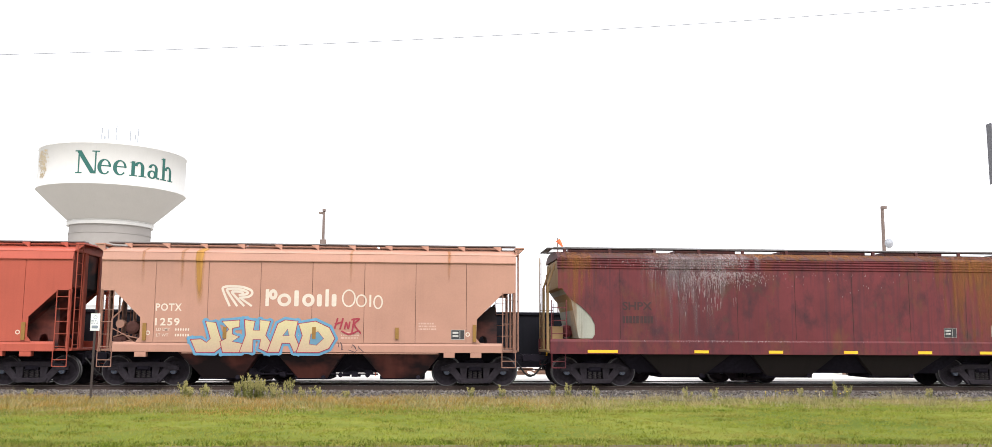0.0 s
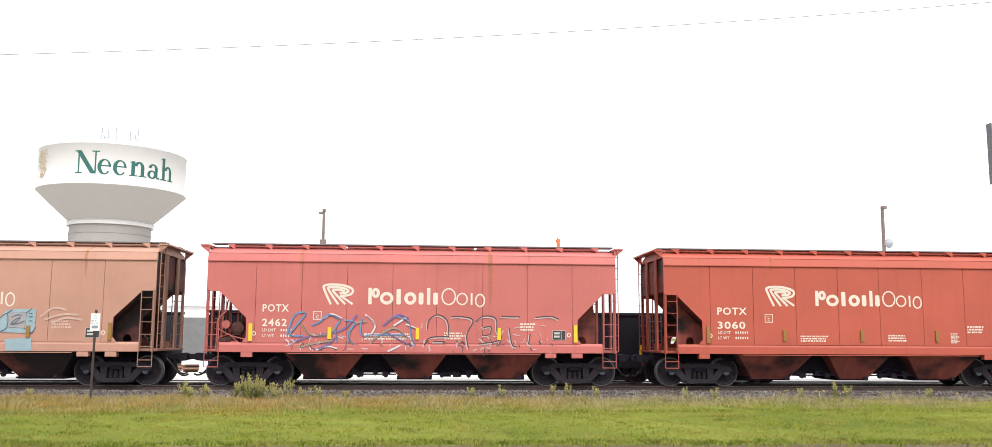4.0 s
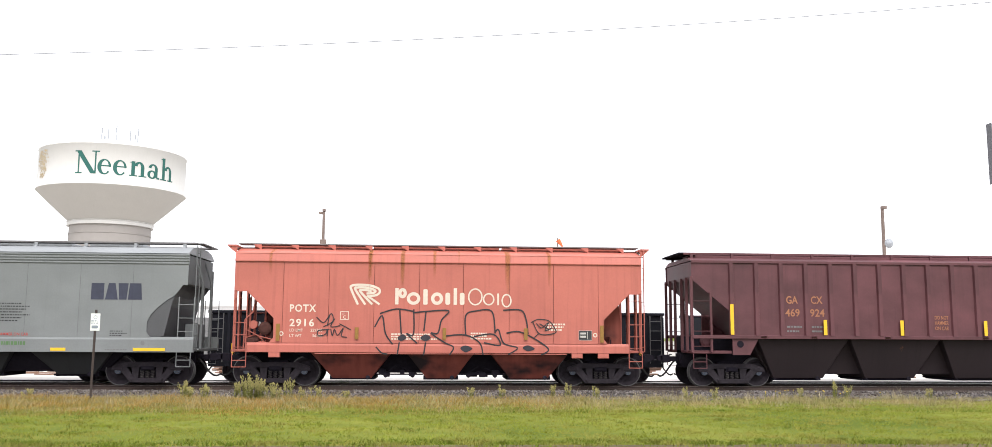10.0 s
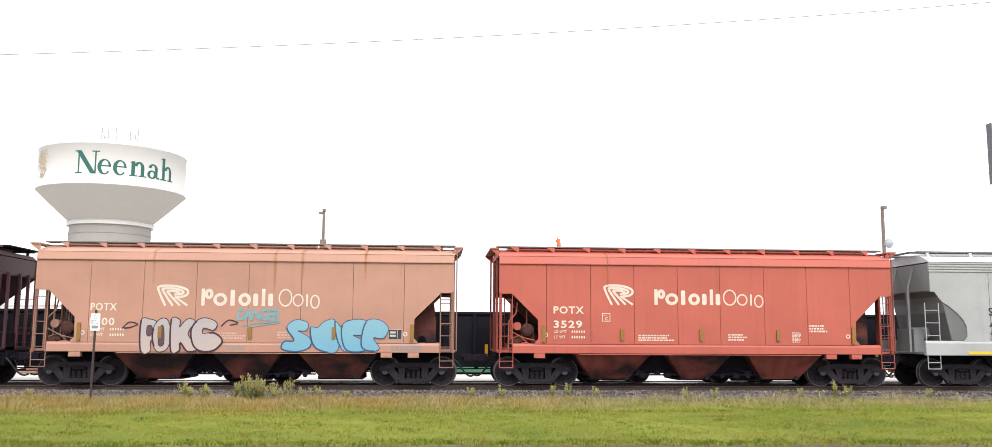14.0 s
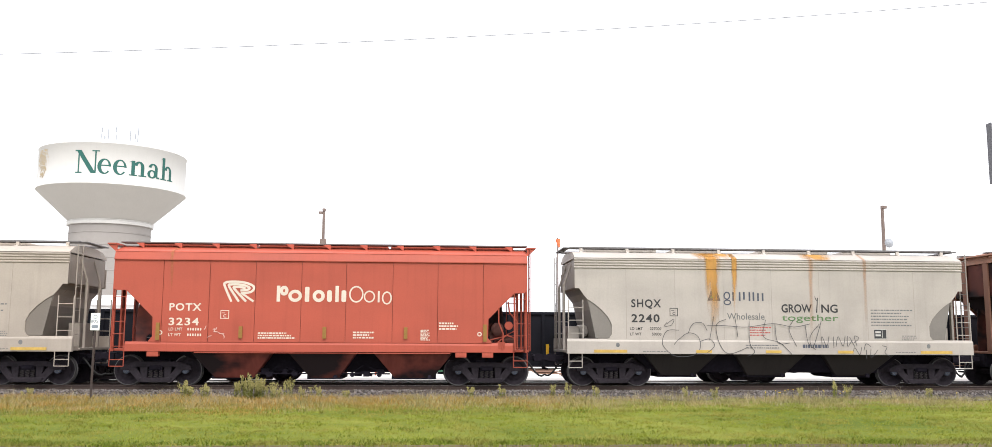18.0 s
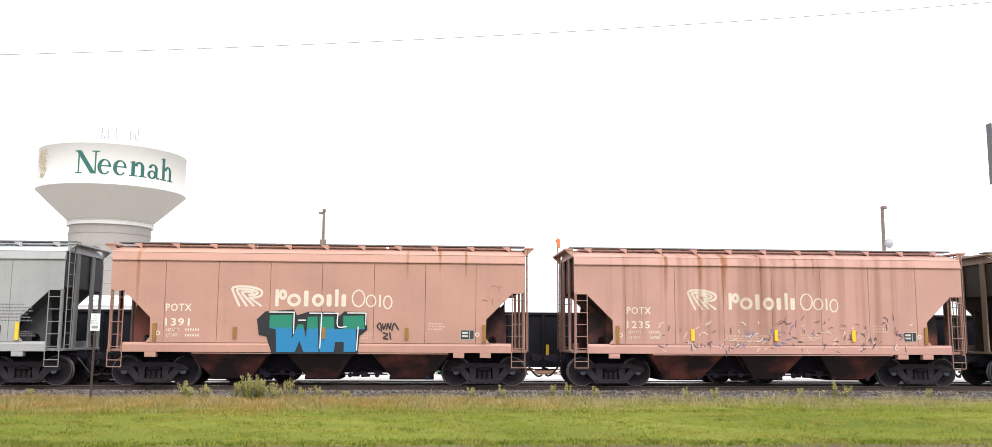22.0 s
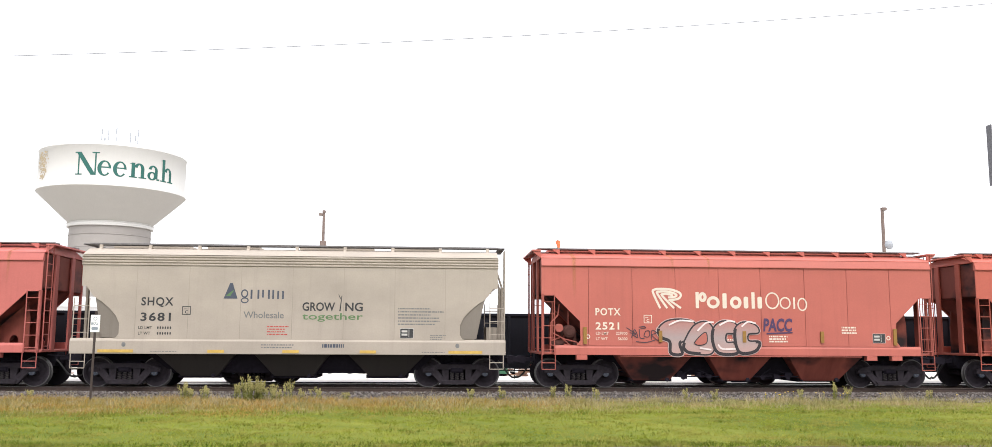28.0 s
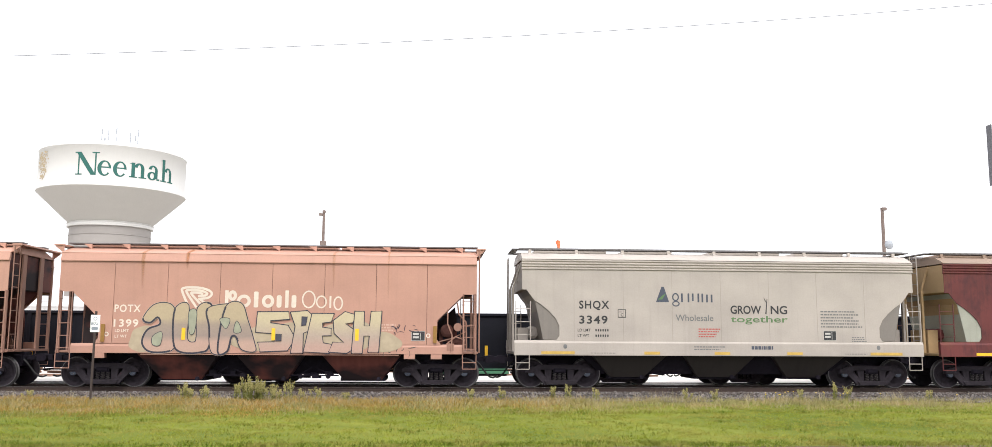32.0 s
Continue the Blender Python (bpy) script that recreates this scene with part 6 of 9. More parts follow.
def mural(car, box, shapes, fill, edge, rim=0.04, soft=False, holes=(), hole=None, halo=None, spread=0.10, label="", y=-TW - 0.018, line=None):
    """Sprayed letters: each a filled outline with a rim, lapping over the one before it."""
    glow, rims, fills, inner, gaps = Geo(), Geo(), Geo(), Geo(), Geo()
    step = 0.016 / max(4, len(shapes))
    for k, sh in enumerate(shapes):
        pts = closed(placed(box, sh), soft)
        yy = y - step * k
        if halo:
            loop(glow, pts, rim + spread, y + 0.002)
        if rim:
            loop(rims, pts, rim, yy)
            flat(rims, pts, yy + 0.0012)
        flat(fills, pts, yy - 0.0014)
        if line:
            loop(inner, pts, 0.013, yy - 0.0019)
    yy = y - step * len(shapes) - 0.001
    for sh in holes:
        pts = closed(placed(box, sh), soft)
        flat(gaps, pts, yy - 0.002)
        loop(rims, pts, rim * 0.6, yy)
    if halo:
        spray(car, "graffiti_halo", glow, ink(halo))
    if rim:
        spray(car, "graffiti_outline", rims, ink(edge))
    spray(car, "graffiti_fill", fills, fill if isinstance(fill, bpy.types.Material) else ink(fill), label)
    if line:
        spray(car, "graffiti_inner_line", inner, ink(line))
    if holes:
        spray(car, "graffiti_gap", gaps, ink(hole or edge))


def strokes(car, box, lines, color, r=0.02, label="sprayed line graffiti", y=-TW - 0.017, shift=(0.0, 0.0)):
    """Free lines drawn with the can."""
    g = Geo()
    for k, ln in enumerate(lines):
        pts = [(a + shift[0], b + shift[1]) for a, b in placed(box, ln)]
        band(g, smooth(pts, 5) if len(pts) > 2 else pts, r, y - 0.0007 * (k % 9))
    spray(car, "graffiti_line", g, ink(color), label)


def cloud(car, x, z, w, h, color, seed, n=9, label="", y=-TW - 0.016):
    """A row of soft sprayed puffs behind the letters."""
    rng = random.Random(seed)
    g = Geo()
    for k in range(n):
        cx, cz = x + w * (k + 0.5) / n, z + h * rng.uniform(0.35, 0.6)
        rx, rz = w / n * rng.uniform(0.6, 0.95), h * rng.uniform(0.35, 0.5)
        cz = max(cz, z + rz)
        pts = [(cx + rx * rng.uniform(0.8, 1.1) * math.cos(a * 0.6283), cz + rz * rng.uniform(0.8, 1.0) * math.sin(a * 0.6283)) for a in range(10)]
        flat(g, closed(pts, True), y - 0.0007 * k)
    spray(car, "graffiti_halo", g, ink(color), label)


def worn(car, x, z, w, h, color, seed, n=20, r=0.012, label="worn remains of sprayed lines", y=-TW - 0.017):
    """What is left of old lines: short curved dabs, scattered."""
    rng = random.Random(seed)
    g = Geo()
    for k in range(n):
        px, pz = x + w * rng.random(), z + h * rng.random()
        a, ln, bend = rng.uniform(0, 6.283), rng.uniform(0.05, 0.24), rng.uniform(-1.2, 1.2)
        pts = [(px, pz)]
        for j in range(4):
            pts.append((pts[-1][0] + ln / 4 * math.cos(a + bend * j / 3), pts[-1][1] + ln / 4 * math.sin(a + bend * j / 3)))
        band(g, pts, r * rng.uniform(0.5, 1.4), y - 0.0006 * (k % 9), 0.4)
    spray(car, "graffiti_line", g, ink(color), label)


def fade_ink(name, stops):
    """Spray paint that changes colour with height, as (height, colour) stops."""
    m, nt, bsdf = nodes_of(name)
    co = add(nt, "ShaderNodeTexCoord").outputs["Object"]
    sep = nt.nodes.new("ShaderNodeSeparateXYZ")
    nt.links.new(co, sep.inputs[0])
    soft = nt.nodes.new("ShaderNodeMath")
    soft.operation = "MULTIPLY_ADD"
    nt.links.new(noise_at(nt, co, 4.0, detail=5), soft.inputs[0])
    soft.inputs[1].default_value = 0.14
    nt.links.new(sep.outputs[2], soft.inputs[2])
    col = stops[0][1]
    for (za, ca), (zb, cb) in zip(stops, stops[1:]):
        col = blend(nt, ramp(nt, soft.outputs[0], za + 0.07, zb + 0.07), col, cb)
    grain = noise_at(nt, co, 16.0, detail=4)
    col = blend(nt, ramp(nt, grain, 0.3, 0.8), blend(nt, 0.12, col, (0, 0, 0)), col)
    nt.links.new(col, bsdf.inputs["Base Color"])
    bsdf.inputs["Roughness"].default_value = 0.55
    return m


def stain(car, x0, x1, z0, material, round_side=False, z1=None, label="orange-brown rust stain"):
    """A thin film of run-off that follows the side up over the roof edge."""
    if round_side:
        prof = [(-TW - 0.044, 1.04), (-TW - 0.044, 1.42), (-TW - 0.012, 1.50), (-TW - 0.011, 1.54), (-TW - 0.011, 3.69), (-TW - 0.038, 3.73), (-TW - 0.038, 4.03), (-TW - 0.030, 4.06), (-TW + 0.10, 4.128), (-1.15, 4.268)]
    else:
        prof = [(-TW - 0.020, 1.06), (-TW - 0.020, 1.27), (-TW - 0.010, 1.35), (-TW - 0.010, 3.81), (-TW - 0.058, 3.825), (-TW - 0.058, 3.864), (-TW + 0.018, 4.084), (-TW + 0.008, 4.10), (-TW + 0.045, 4.130), (-0.98, 4.275)]
    line = [p for p in prof if p[1] > z0 and (z1 is None or p[1] < z1)]
    low = [p for p in prof if p[1] <= z0]
    if low:
        line.insert(0, (low[-1][0], z0))
    if z1 is not None:
        line.append((line[-1][0], z1))
    g = Geo()
    g.raw([(x, y, z) for y, z in line for x in (x0, x1)], [(2 * k, 2 * k + 1, 2 * k + 3, 2 * k + 2) for k in range(len(line) - 1)])
    tagged(part("rust_streak", g.mesh("rust_streak", [material], fix=False), car, label=label), kind="stuff")


def rust_runs(car, runs, material):
    for x, w, z0, z1 in runs:
        stain(car, x - w * 0.8, x + w * 0.8, z0, material, z1 > 4)


# ------------------------------------------------------------------ the train
def paints(name, color, seed, rust=0.15, streak=0.25, low=None, roof=None, end_tone=0.7, **k):
    body = paint(name, color, seed, rust, streak, **k)
    # end fittings: real grime and rust, plus their shade put into a darker tone
    ENDS[body.name] = paint(name + "_grimy_shaded", shade(color, end_tone), seed + 5, min(1, rust + 0.25), 0.5, rough=0.7, rusty=(0.13, 0.06, 0.035))
    # low: hopper bays and recesses, with the shade under the car in the colour
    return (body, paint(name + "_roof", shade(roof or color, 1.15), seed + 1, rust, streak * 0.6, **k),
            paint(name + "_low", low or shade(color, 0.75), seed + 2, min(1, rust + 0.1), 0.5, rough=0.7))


def sooty_shade(name, color, seed, clean=0.0):
    """Paint under the sill: brown-red darkened for shade, with soft clouds of soot, brake dust and shade."""
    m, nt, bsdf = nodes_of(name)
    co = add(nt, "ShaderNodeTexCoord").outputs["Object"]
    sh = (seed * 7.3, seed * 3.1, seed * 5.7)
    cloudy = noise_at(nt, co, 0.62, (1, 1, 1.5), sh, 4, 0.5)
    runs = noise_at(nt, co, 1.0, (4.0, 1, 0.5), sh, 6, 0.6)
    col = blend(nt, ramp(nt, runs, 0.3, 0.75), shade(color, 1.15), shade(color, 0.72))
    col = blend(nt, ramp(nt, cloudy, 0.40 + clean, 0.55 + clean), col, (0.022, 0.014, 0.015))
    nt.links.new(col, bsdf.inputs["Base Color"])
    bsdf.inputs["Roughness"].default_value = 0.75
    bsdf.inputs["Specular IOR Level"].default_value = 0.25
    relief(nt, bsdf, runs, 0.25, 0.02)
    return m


RED, DEEP, ROSE = (0.48, 0.115, 0.080), (0.44, 0.090, 0.055), (0.50, 0.140, 0.120)
PEACH, PINK = (0.465, 0.245, 0.175), (0.485, 0.272, 0.222)
# hopper-bay red, darker than the sides with under-sill shade in it
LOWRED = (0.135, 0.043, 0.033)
RUSTRUN = stain_mat("rust_run_off", (0.56, 0.29, 0.075), 1.0, 4.0, 0.8, 0.50)
FAINTRUN = stain_mat("faint_run_off", (0.52, 0.25, 0.10), 9.0, 5.0, 0.36, 0.45)
RUSTPATCH = stain_mat("rust_patch", (0.56, 0.29, 0.08), 2.0, 1.6, 0.9, 0.42)
RUSTDARK = stain_mat("brown_run_off", (0.45, 0.185, 0.07), 3.0, 4.0, 0.55, 0.45)

TRAIN = []


def potash(center, number, color, seed, ink_m=CREAMP, rust=0.1, tape=OLIVE, ends=None, tone="faded peach", code="POTX", streak=0.25, gear=0):
    p = paints("hopper_paint", color, seed, rust, streak * (0.6 if number[0] == "1" else 1.0), fade=0.22, end_tone=0.70 if number[0] == "1" else 0.85)
    p = (p[0], p[1], sooty_shade("hopper_paint_low", LOWRED if number[0] == "1" else (0.20, 0.052, 0.038), seed, 0.0 if number[0] == "1" else 0.06))
    car = hopper_car(center, "hopper_car", f"{tone} covered hopper car with cream lettering", p, gear, "wide" if number[0] == "1" else "close")
    potash_marks(car, code, number, ink_m, random.Random(seed), tape, ends)
    rr = random.Random(seed + 100)
    for k in range(4 if number[0] == "1" else 3 if number[0] == "2" else 1):
        x, w = rr.uniform(-5.6, 5.6), rr.uniform(0.04, 0.09)
        stain(car, x - w, x + w, rr.uniform(2.0, 3.5), RUSTDARK if rr.random() < 0.4 else FAINTRUN)
    TRAIN.append((car, center, TH - 1.24))
    return car


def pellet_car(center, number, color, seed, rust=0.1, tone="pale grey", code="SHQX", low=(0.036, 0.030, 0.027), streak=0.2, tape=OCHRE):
    # near-black low tone carries the shade below the sill
    p = paints("hopper_paint", color, seed, min(rust, 0.1), streak, low=low, roof=shade(color, 1.0), end_tone=0.82)
    if rust > 0.3:
        p = (p[0], paint("rusted_roof", color, seed, 0.55, 0.3, rusty=(0.42, 0.20, 0.05)), p[2])
    car = round_car("hopper_car", f"{tone} round-sided covered hopper car with dark lettering", p, tape=tape,
                    # end slope sheets: body colour halved, their shade put into the paint
                    slope=paint("end_slope_shaded", shade(color, 0.50), seed + 3, 0.1, 0.3))
    pellet_car_marks(car, code, number, random.Random(seed))
    TRAIN.append((car, center, TH - 1.24))
    return car


# 0
c = potash(-17.4, "3060", DEEP, 1, tone="bright red")
# 1
c = potash(-3.835, "1259", PEACH, 2, gear=-1, rust=0.12)
mural(c, (-3.62, 0.58, 1.07, 2.05), [
    [(0.01, 0.35), (0.08, 0.37), (0.12, 0.26), (0.15, 0.39), (0.11, 0.92), (0.18, 0.88), (0.21, 0.49), (0.24, 0.19), (0.18, -0.02), (0.05, -0.02)],
    [(0.24, -0.02), (0.22, 0.3), (0.26, 0.39), (0.25, 0.53), (0.28, 0.68), (0.23, 0.92), (0.35, 0.96), (0.35, 0.77), (0.3, 0.72), (0.3, 0.53), (0.35, 0.45), (0.3, 0.3), (0.38, 0.23), (0.37, -0.02)],
    [(0.39, 0.97), (0.46, 0.93), (0.45, 0.65), (0.5, 0.65), (0.5, 0.97), (0.57, 0.93), (0.54, 0.5), (0.6, 0.14), (0.56, -0.01), (0.5, 0.1), (0.51, 0.38), (0.45, 0.38), (0.45, -0.01), (0.36, -0.02), (0.4, 0.49)]] + [
    [(0.56, -0.01), (0.63, 0.86), (0.68, 0.97), (0.77, 0.94), (0.75, 0.5), (0.79, 0.11), (0.75, -0.01), (0.72, 0.27), (0.66, 0.27), (0.64, -0.01)],
    [(0.77, -0.01), (0.81, 0.5), (0.78, 0.86), (0.9, 0.94), (1, 0.74), (1.04, 0.41), (1, 0.11), (0.93, -0.01)]], fade_ink("cream_to_tan_spray", [(1.1, (0.50, 0.36, 0.24)), (1.9, (0.60, 0.52, 0.28))]), (0.30, 0.02, 0.05), 0.028,
      holes=[
    [(0.67, 0.5), (0.7, 0.69), (0.71, 0.5)],
    [(0.87, 0.54), (0.92, 0.62), (0.96, 0.41), (0.91, 0.21), (0.86, 0.24)]], hole=(0.12, 0.26, 0.36), halo=(0.11, 0.29, 0.44), spread=0.085, label="cream graffiti letters with red edge and blue glow")
strokes(c, (0.75, 1.5, 1.65, 2.08), [[(0, 0.35), (0.1, 1.0)], [(0.02, 0.62), (0.25, 0.75)], [(0.22, 0.3), (0.32, 1.0)], [(0.4, 0.3), (0.46, 0.75), (0.55, 0.3), (0.6, 0.75)], [(0.7, 0.0), (0.78, 1.0)], [(0.7, 0.95), (1.0, 1.0), (0.8, 0.6), (1.05, 0.0)], [(0.3, 0.1), (0.6, -0.1), (0.95, 0.15)]], (0.34, 0.03, 0.05), 0.026, "dark red sprayed tag")
worn(c, 0.85, 1.12, 0.7, 0.16, (0.10, 0.06, 0.06), 4, 9, 0.014)
rust_runs(c, [(-3.4, 0.22, 2.4, 3.82)], RUSTRUN)
# 2
# the low paint is near black, under-car shade included in its colour
p = (old_paint("maroon_paint", (0.128, 0.024, 0.028), (0.046, 0.016, 0.021), (0.130, 0.045, 0.020), 3),
     old_paint("maroon_roof", (0.085, 0.022, 0.020), (0.036, 0.016, 0.016), (0.150, 0.060, 0.025), 4), paint("maroon_low", (0.022, 0.016, 0.014), 5, 0.15, 0.5, rough=0.8))
ENDS[p[0].name] = paint("cream_end_paint", (0.36, 0.23, 0.11), 6, 0.35, 0.5, rough=0.7, rusty=(0.16, 0.06, 0.03))
c = round_car("hopper_car", "weathered maroon long hopper car with rust and white stains", p, 15.3, YELLOW,
              [(-6.25, 0.95), (-3.1, 0.46), (-0.7, 0.46), (1.75, 0.46), (4.2, 0.46), (6.5, 0.95)], paint("grey_slope", (0.36, 0.36, 0.30), 4, 0.2, 0.4))
TRAIN.append((c, 11.5, 7.65 - 1.24))
label_panel(c, 5.1, 1.62)
g = Geo()
on_side(g, letters("SHPX", 0.25, 0.02, 0.95), -5.6, 2.42, SIDE)
text_bars(g, -5.6, 2.0, 1.1, 0.25, 1, SIDE, random.Random(5), 0.1)
mark_mesh(g, c, "reporting_mark", plain("faded_black_letters", (0.040, 0.014, 0.014), 0.7), "faded black letters")


def drips(car, spots, material, seed):
    """Pale run-off stains: clouds of thin vertical drips."""
    rng = random.Random(seed)
    g = Geo()
    for cx, sx, ztop, dz, n, length, y in spots:
        for k in range(n):
            x, z = cx + rng.gauss(0, sx), ztop - abs(rng.gauss(0, dz))
            w, ln = rng.uniform(0.003, 0.008), length * rng.uniform(0.2, 1.0)
            flat(g, [(x - w, z), (x + w, z), (x + w * 0.5, z - ln), (x - w * 0.5, z - ln)], y - 0.0004 * (k % 9))
    tagged(part("stain", g.mesh("stain", [material], fix=False), car, label="pale dried run-off stain"), kind="stuff")


RESIDUE = plain("dried_white_residue", (0.36, 0.28, 0.28), 0.9, vary=0.2)
drips(c, [(-3.5, 0.95, 4.03, 0.12, 900, 0.05, -TW - 0.033), (-2.3, 0.65, 3.66, 0.20, 800, 0.06, SIDE), (-3.0, 0.5, 3.68, 0.5, 160, 0.30, SIDE), (-1.6, 1.2, 1.47, 0.02, 260, 0.03, -TW - 0.038), (1.5, 1.5, 3.66, 0.3, 40, 0.06, SIDE)], RESIDUE, 6)
WASH = stain_mat("white_wash", (0.48, 0.40, 0.41), 5.0, 11.0, 0.62, 0.30)
HAZE = stain_mat("grey_wash", (0.26, 0.19, 0.19), 6.0, 7.0, 0.45, 0.28)
OXIDE = stain_mat("orange_oxide", (0.30, 0.125, 0.040), 8.0, 8.0, 0.75, 0.26)
for x0, x1, z0, m, name in ((-5.2, -1.4, 2.6, WASH, "white dried run-off"), (-3.4, -0.9, 3.2, WASH, "white dried run-off"), (-5.0, -2.2, 1.1, HAZE, "grey run-off haze"),
                            (4.3, 7.6, 1.05, OXIDE, "orange rust run-off"), (-7.7, -6.3, 1.05, OXIDE, "orange rust run-off"), (-7.6, 7.6, 3.95, OXIDE, "orange rust on the roof edge")):
    stain(c, x0, x1, z0, m, True, None, name)
# 3
c = potash(26.69, "3284", RED, 4, gear=1, tone="bright red")
# 4
c = potash(40.82, "1069", PEACH, 5)
mural(c, (0.13, 2.98, 1.13, 2.35), [
    [(0.58, 0.72), (0.65, 0.95), (0.91, 0.98), (0.96, 0.95), (0.95, 0.5), (0.92, 0.37), (0.59, 0.4)],
    [(0.65, 0.22), (0.92, 0.28), (0.94, -0.05), (0.67, -0.05)]], (0.27, 0.37, 0.40), (0.27, 0.37, 0.40), 0, label="pale blue sprayed box with a screen")
mural(c, (0.13, 2.98, 1.13, 2.35), [
    [(0.66, 0.86), (0.86, 0.88), (0.85, 0.5), (0.67, 0.53)]], (0.33, 0.30, 0.30), (0.10, 0.14, 0.18), 0.012, y=-TW - 0.026)
mural(c, (0.13, 2.98, 1.13, 2.35), [
    [(0.04, 0.64), (0.02, 0.85), (0.06, 0.95), (0.12, 0.93), (0.15, 0.79), (0.15, 0.64), (0.11, 0.71), (0.08, 0.63)],
    [(0.17, 0.43), (0.16, 0.6), (0.2, 0.67), (0.24, 0.59), (0.25, 0.43), (0.21, 0.5)],
    [(0.07, 0.27), (0.06, 0.48), (0.1, 0.57), (0.14, 0.5), (0.15, 0.33), (0.12, 0.36)]], (0.28, 0.37, 0.40), (0.20, 0.28, 0.32), 0.012, True, label="small pale blue sprayed blobs")
strokes(c, (0.13, 2.98, 1.13, 2.35), [
    [(0.58, 0.72), (0.66, 0.86), (0.67, 0.53), (0.59, 0.4)],
    [(0.66, 0.86), (0.71, 0.95)],
    [(0.86, 0.88), (0.91, 0.98)],
    [(0.85, 0.5), (0.92, 0.39), (0.96, 0.52)],
    [(0.89, 0.86), (0.92, 0.86)],
    [(0.89, 0.78), (0.92, 0.78)],
    [(0.9, 0.68), (0.92, 0.68)],
    [(0.7, 0.6), (0.75, 0.71), (0.8, 0.76), (0.76, 0.65), (0.71, 0.59), (0.79, 0.62), (0.84, 0.68)],
    [(0.71, 0.77), (0.77, 0.83), (0.81, 0.81)]], (0.08, 0.12, 0.17), 0.012, "thin dark sprayed lines", y=-TW - 0.034)
strokes(c, (3.0, 4.2, 1.9, 2.4), [[(0, 0.4), (0.3, 0.9), (0.6, 0.8)], [(0.1, 0.2), (0.5, 0.5), (0.9, 0.5)], [(0.3, 0.0), (0.6, 0.3), (1.0, 0.2)]], (0.50, 0.34, 0.27), 0.03, "faint pale sprayed smears")
# 5
c = potash(55.05, "2462", ROSE, 6, gear=-1, tone="rose red", ends=YELLOW, tape=YELLOW)
for lines, col, r in (([
    [(0.03, 0.44), (0.08, 0.91), (0.16, 0.96), (0.1, 0.67), (0.05, 0.42), (0.14, 0.4)],
    [(0.21, 0.66), (0.27, 0.76), (0.31, 0.91), (0.36, 0.9), (0.41, 0.79), (0.38, 0.6), (0.39, 0.27)],
    [(0.57, 0.84), (0.57, 0.44), (0.66, 0.43), (0.81, 0.44), (0.89, 0.42)],
    [(0.81, 0.9), (0.91, 0.77), (0.93, 0.45), (0.96, 0.19)],
    [(0.45, 0.79), (0.52, 0.73), (0.47, 0.44), (0.51, 0.2)]], (0.14, 0.22, 0.38), 0.026),
                      ([
    [(0.07, 0.24), (0.21, 0.4), (0.35, 0.47), (0.45, 0.6), (0.53, 0.92)],
    [(0.73, 0.67), (0.83, 0.93), (0.91, 0.85)],
    [(0.74, 0.52), (0.86, 0.29), (0.94, 0.16)],
    [(0.38, 0.36), (0.33, 0.2), (0.26, 0.09)]], (0.20, 0.11, 0.26), 0.026),
                      ([
    [(0.14, 0.67), (0.19, 0.44), (0.31, 0.42), (0.38, 0.6)],
    [(0.47, 0.25), (0.51, 0.68), (0.6, 0.76)],
    [(0.64, 0.27), (0.71, 0.44), (0.81, 0.6), (0.91, 0.35)],
    [(0.12, 0.12), (0.21, 0.2), (0.35, 0.28)]], (0.30, 0.22, 0.14), 0.03),
                      ([
    [(0.3, 0.84), (0.35, 0.94), (0.42, 0.84)],
    [(0.6, 0.92), (0.67, 0.69), (0.64, 0.43)],
    [(0.81, 0.67), (0.89, 0.85)],
    [(0.25, 0.06), (0.32, 0.14), (0.39, 0.09)],
    [(0.77, 0.03), (0.85, 0.16)],
    [(0.9, 0.69), (0.96, 0.61)]], (0.62, 0.55, 0.55), 0.026)):
    strokes(c, (-4, 0.2, 1.06, 2.3), lines, col, r, "worn blue, violet and white graffiti lines")
    strokes(c, (-4, 0.2, 1.06, 2.3), lines, (0.10, 0.07, 0.11), 0.008, "thin dark edges of worn graffiti", y=-TW - 0.026, shift=(0.03, -0.03))
DARKS = [
    [(0.05, 0.19), (0.09, 0.37), (0.21, 0.4)],
    [(0.07, 0.6), (0.08, 0.81), (0.14, 0.94), (0.2, 0.79), (0.21, 0.44)],
    [(0.23, 0.89), (0.29, 0.9), (0.37, 0.81), (0.33, 0.46), (0.34, 0.12)],
    [(0.39, 0.77), (0.44, 0.91), (0.52, 0.86), (0.53, 0.54), (0.56, 0.38), (0.52, 0.28), (0.41, 0.22)],
    [(0.56, 0.91), (0.68, 0.9)],
    [(0.79, 0.89), (0.89, 0.92), (0.94, 0.85)],
    [(0.61, 0.62), (0.63, 0.22), (0.66, 0.15)],
    [(0.11, 0.27), (0.18, 0.27), (0.17, 0.21)],
    [(0.75, 0.47), (0.74, 0.23)],
    [(0.44, 0.62), (0.49, 0.65), (0.48, 0.46), (0.44, 0.43)]]
strokes(c, (0.1, 4.8, 1.06, 2.3), DARKS, (0.52, 0.40, 0.38), 0.018, "pale worn graffiti lines", shift=(-0.03, -0.04))
strokes(c, (0.1, 4.8, 1.06, 2.3), DARKS, (0.06, 0.03, 0.04), 0.015, "dark worn graffiti lines", y=-TW - 0.026)
worn(c, -4.0, 1.1, 4.1, 0.5, (0.55, 0.47, 0.46), 14, 40, 0.014)
worn(c, 0.2, 1.1, 4.2, 0.9, (0.50, 0.38, 0.36), 15, 34, 0.014)
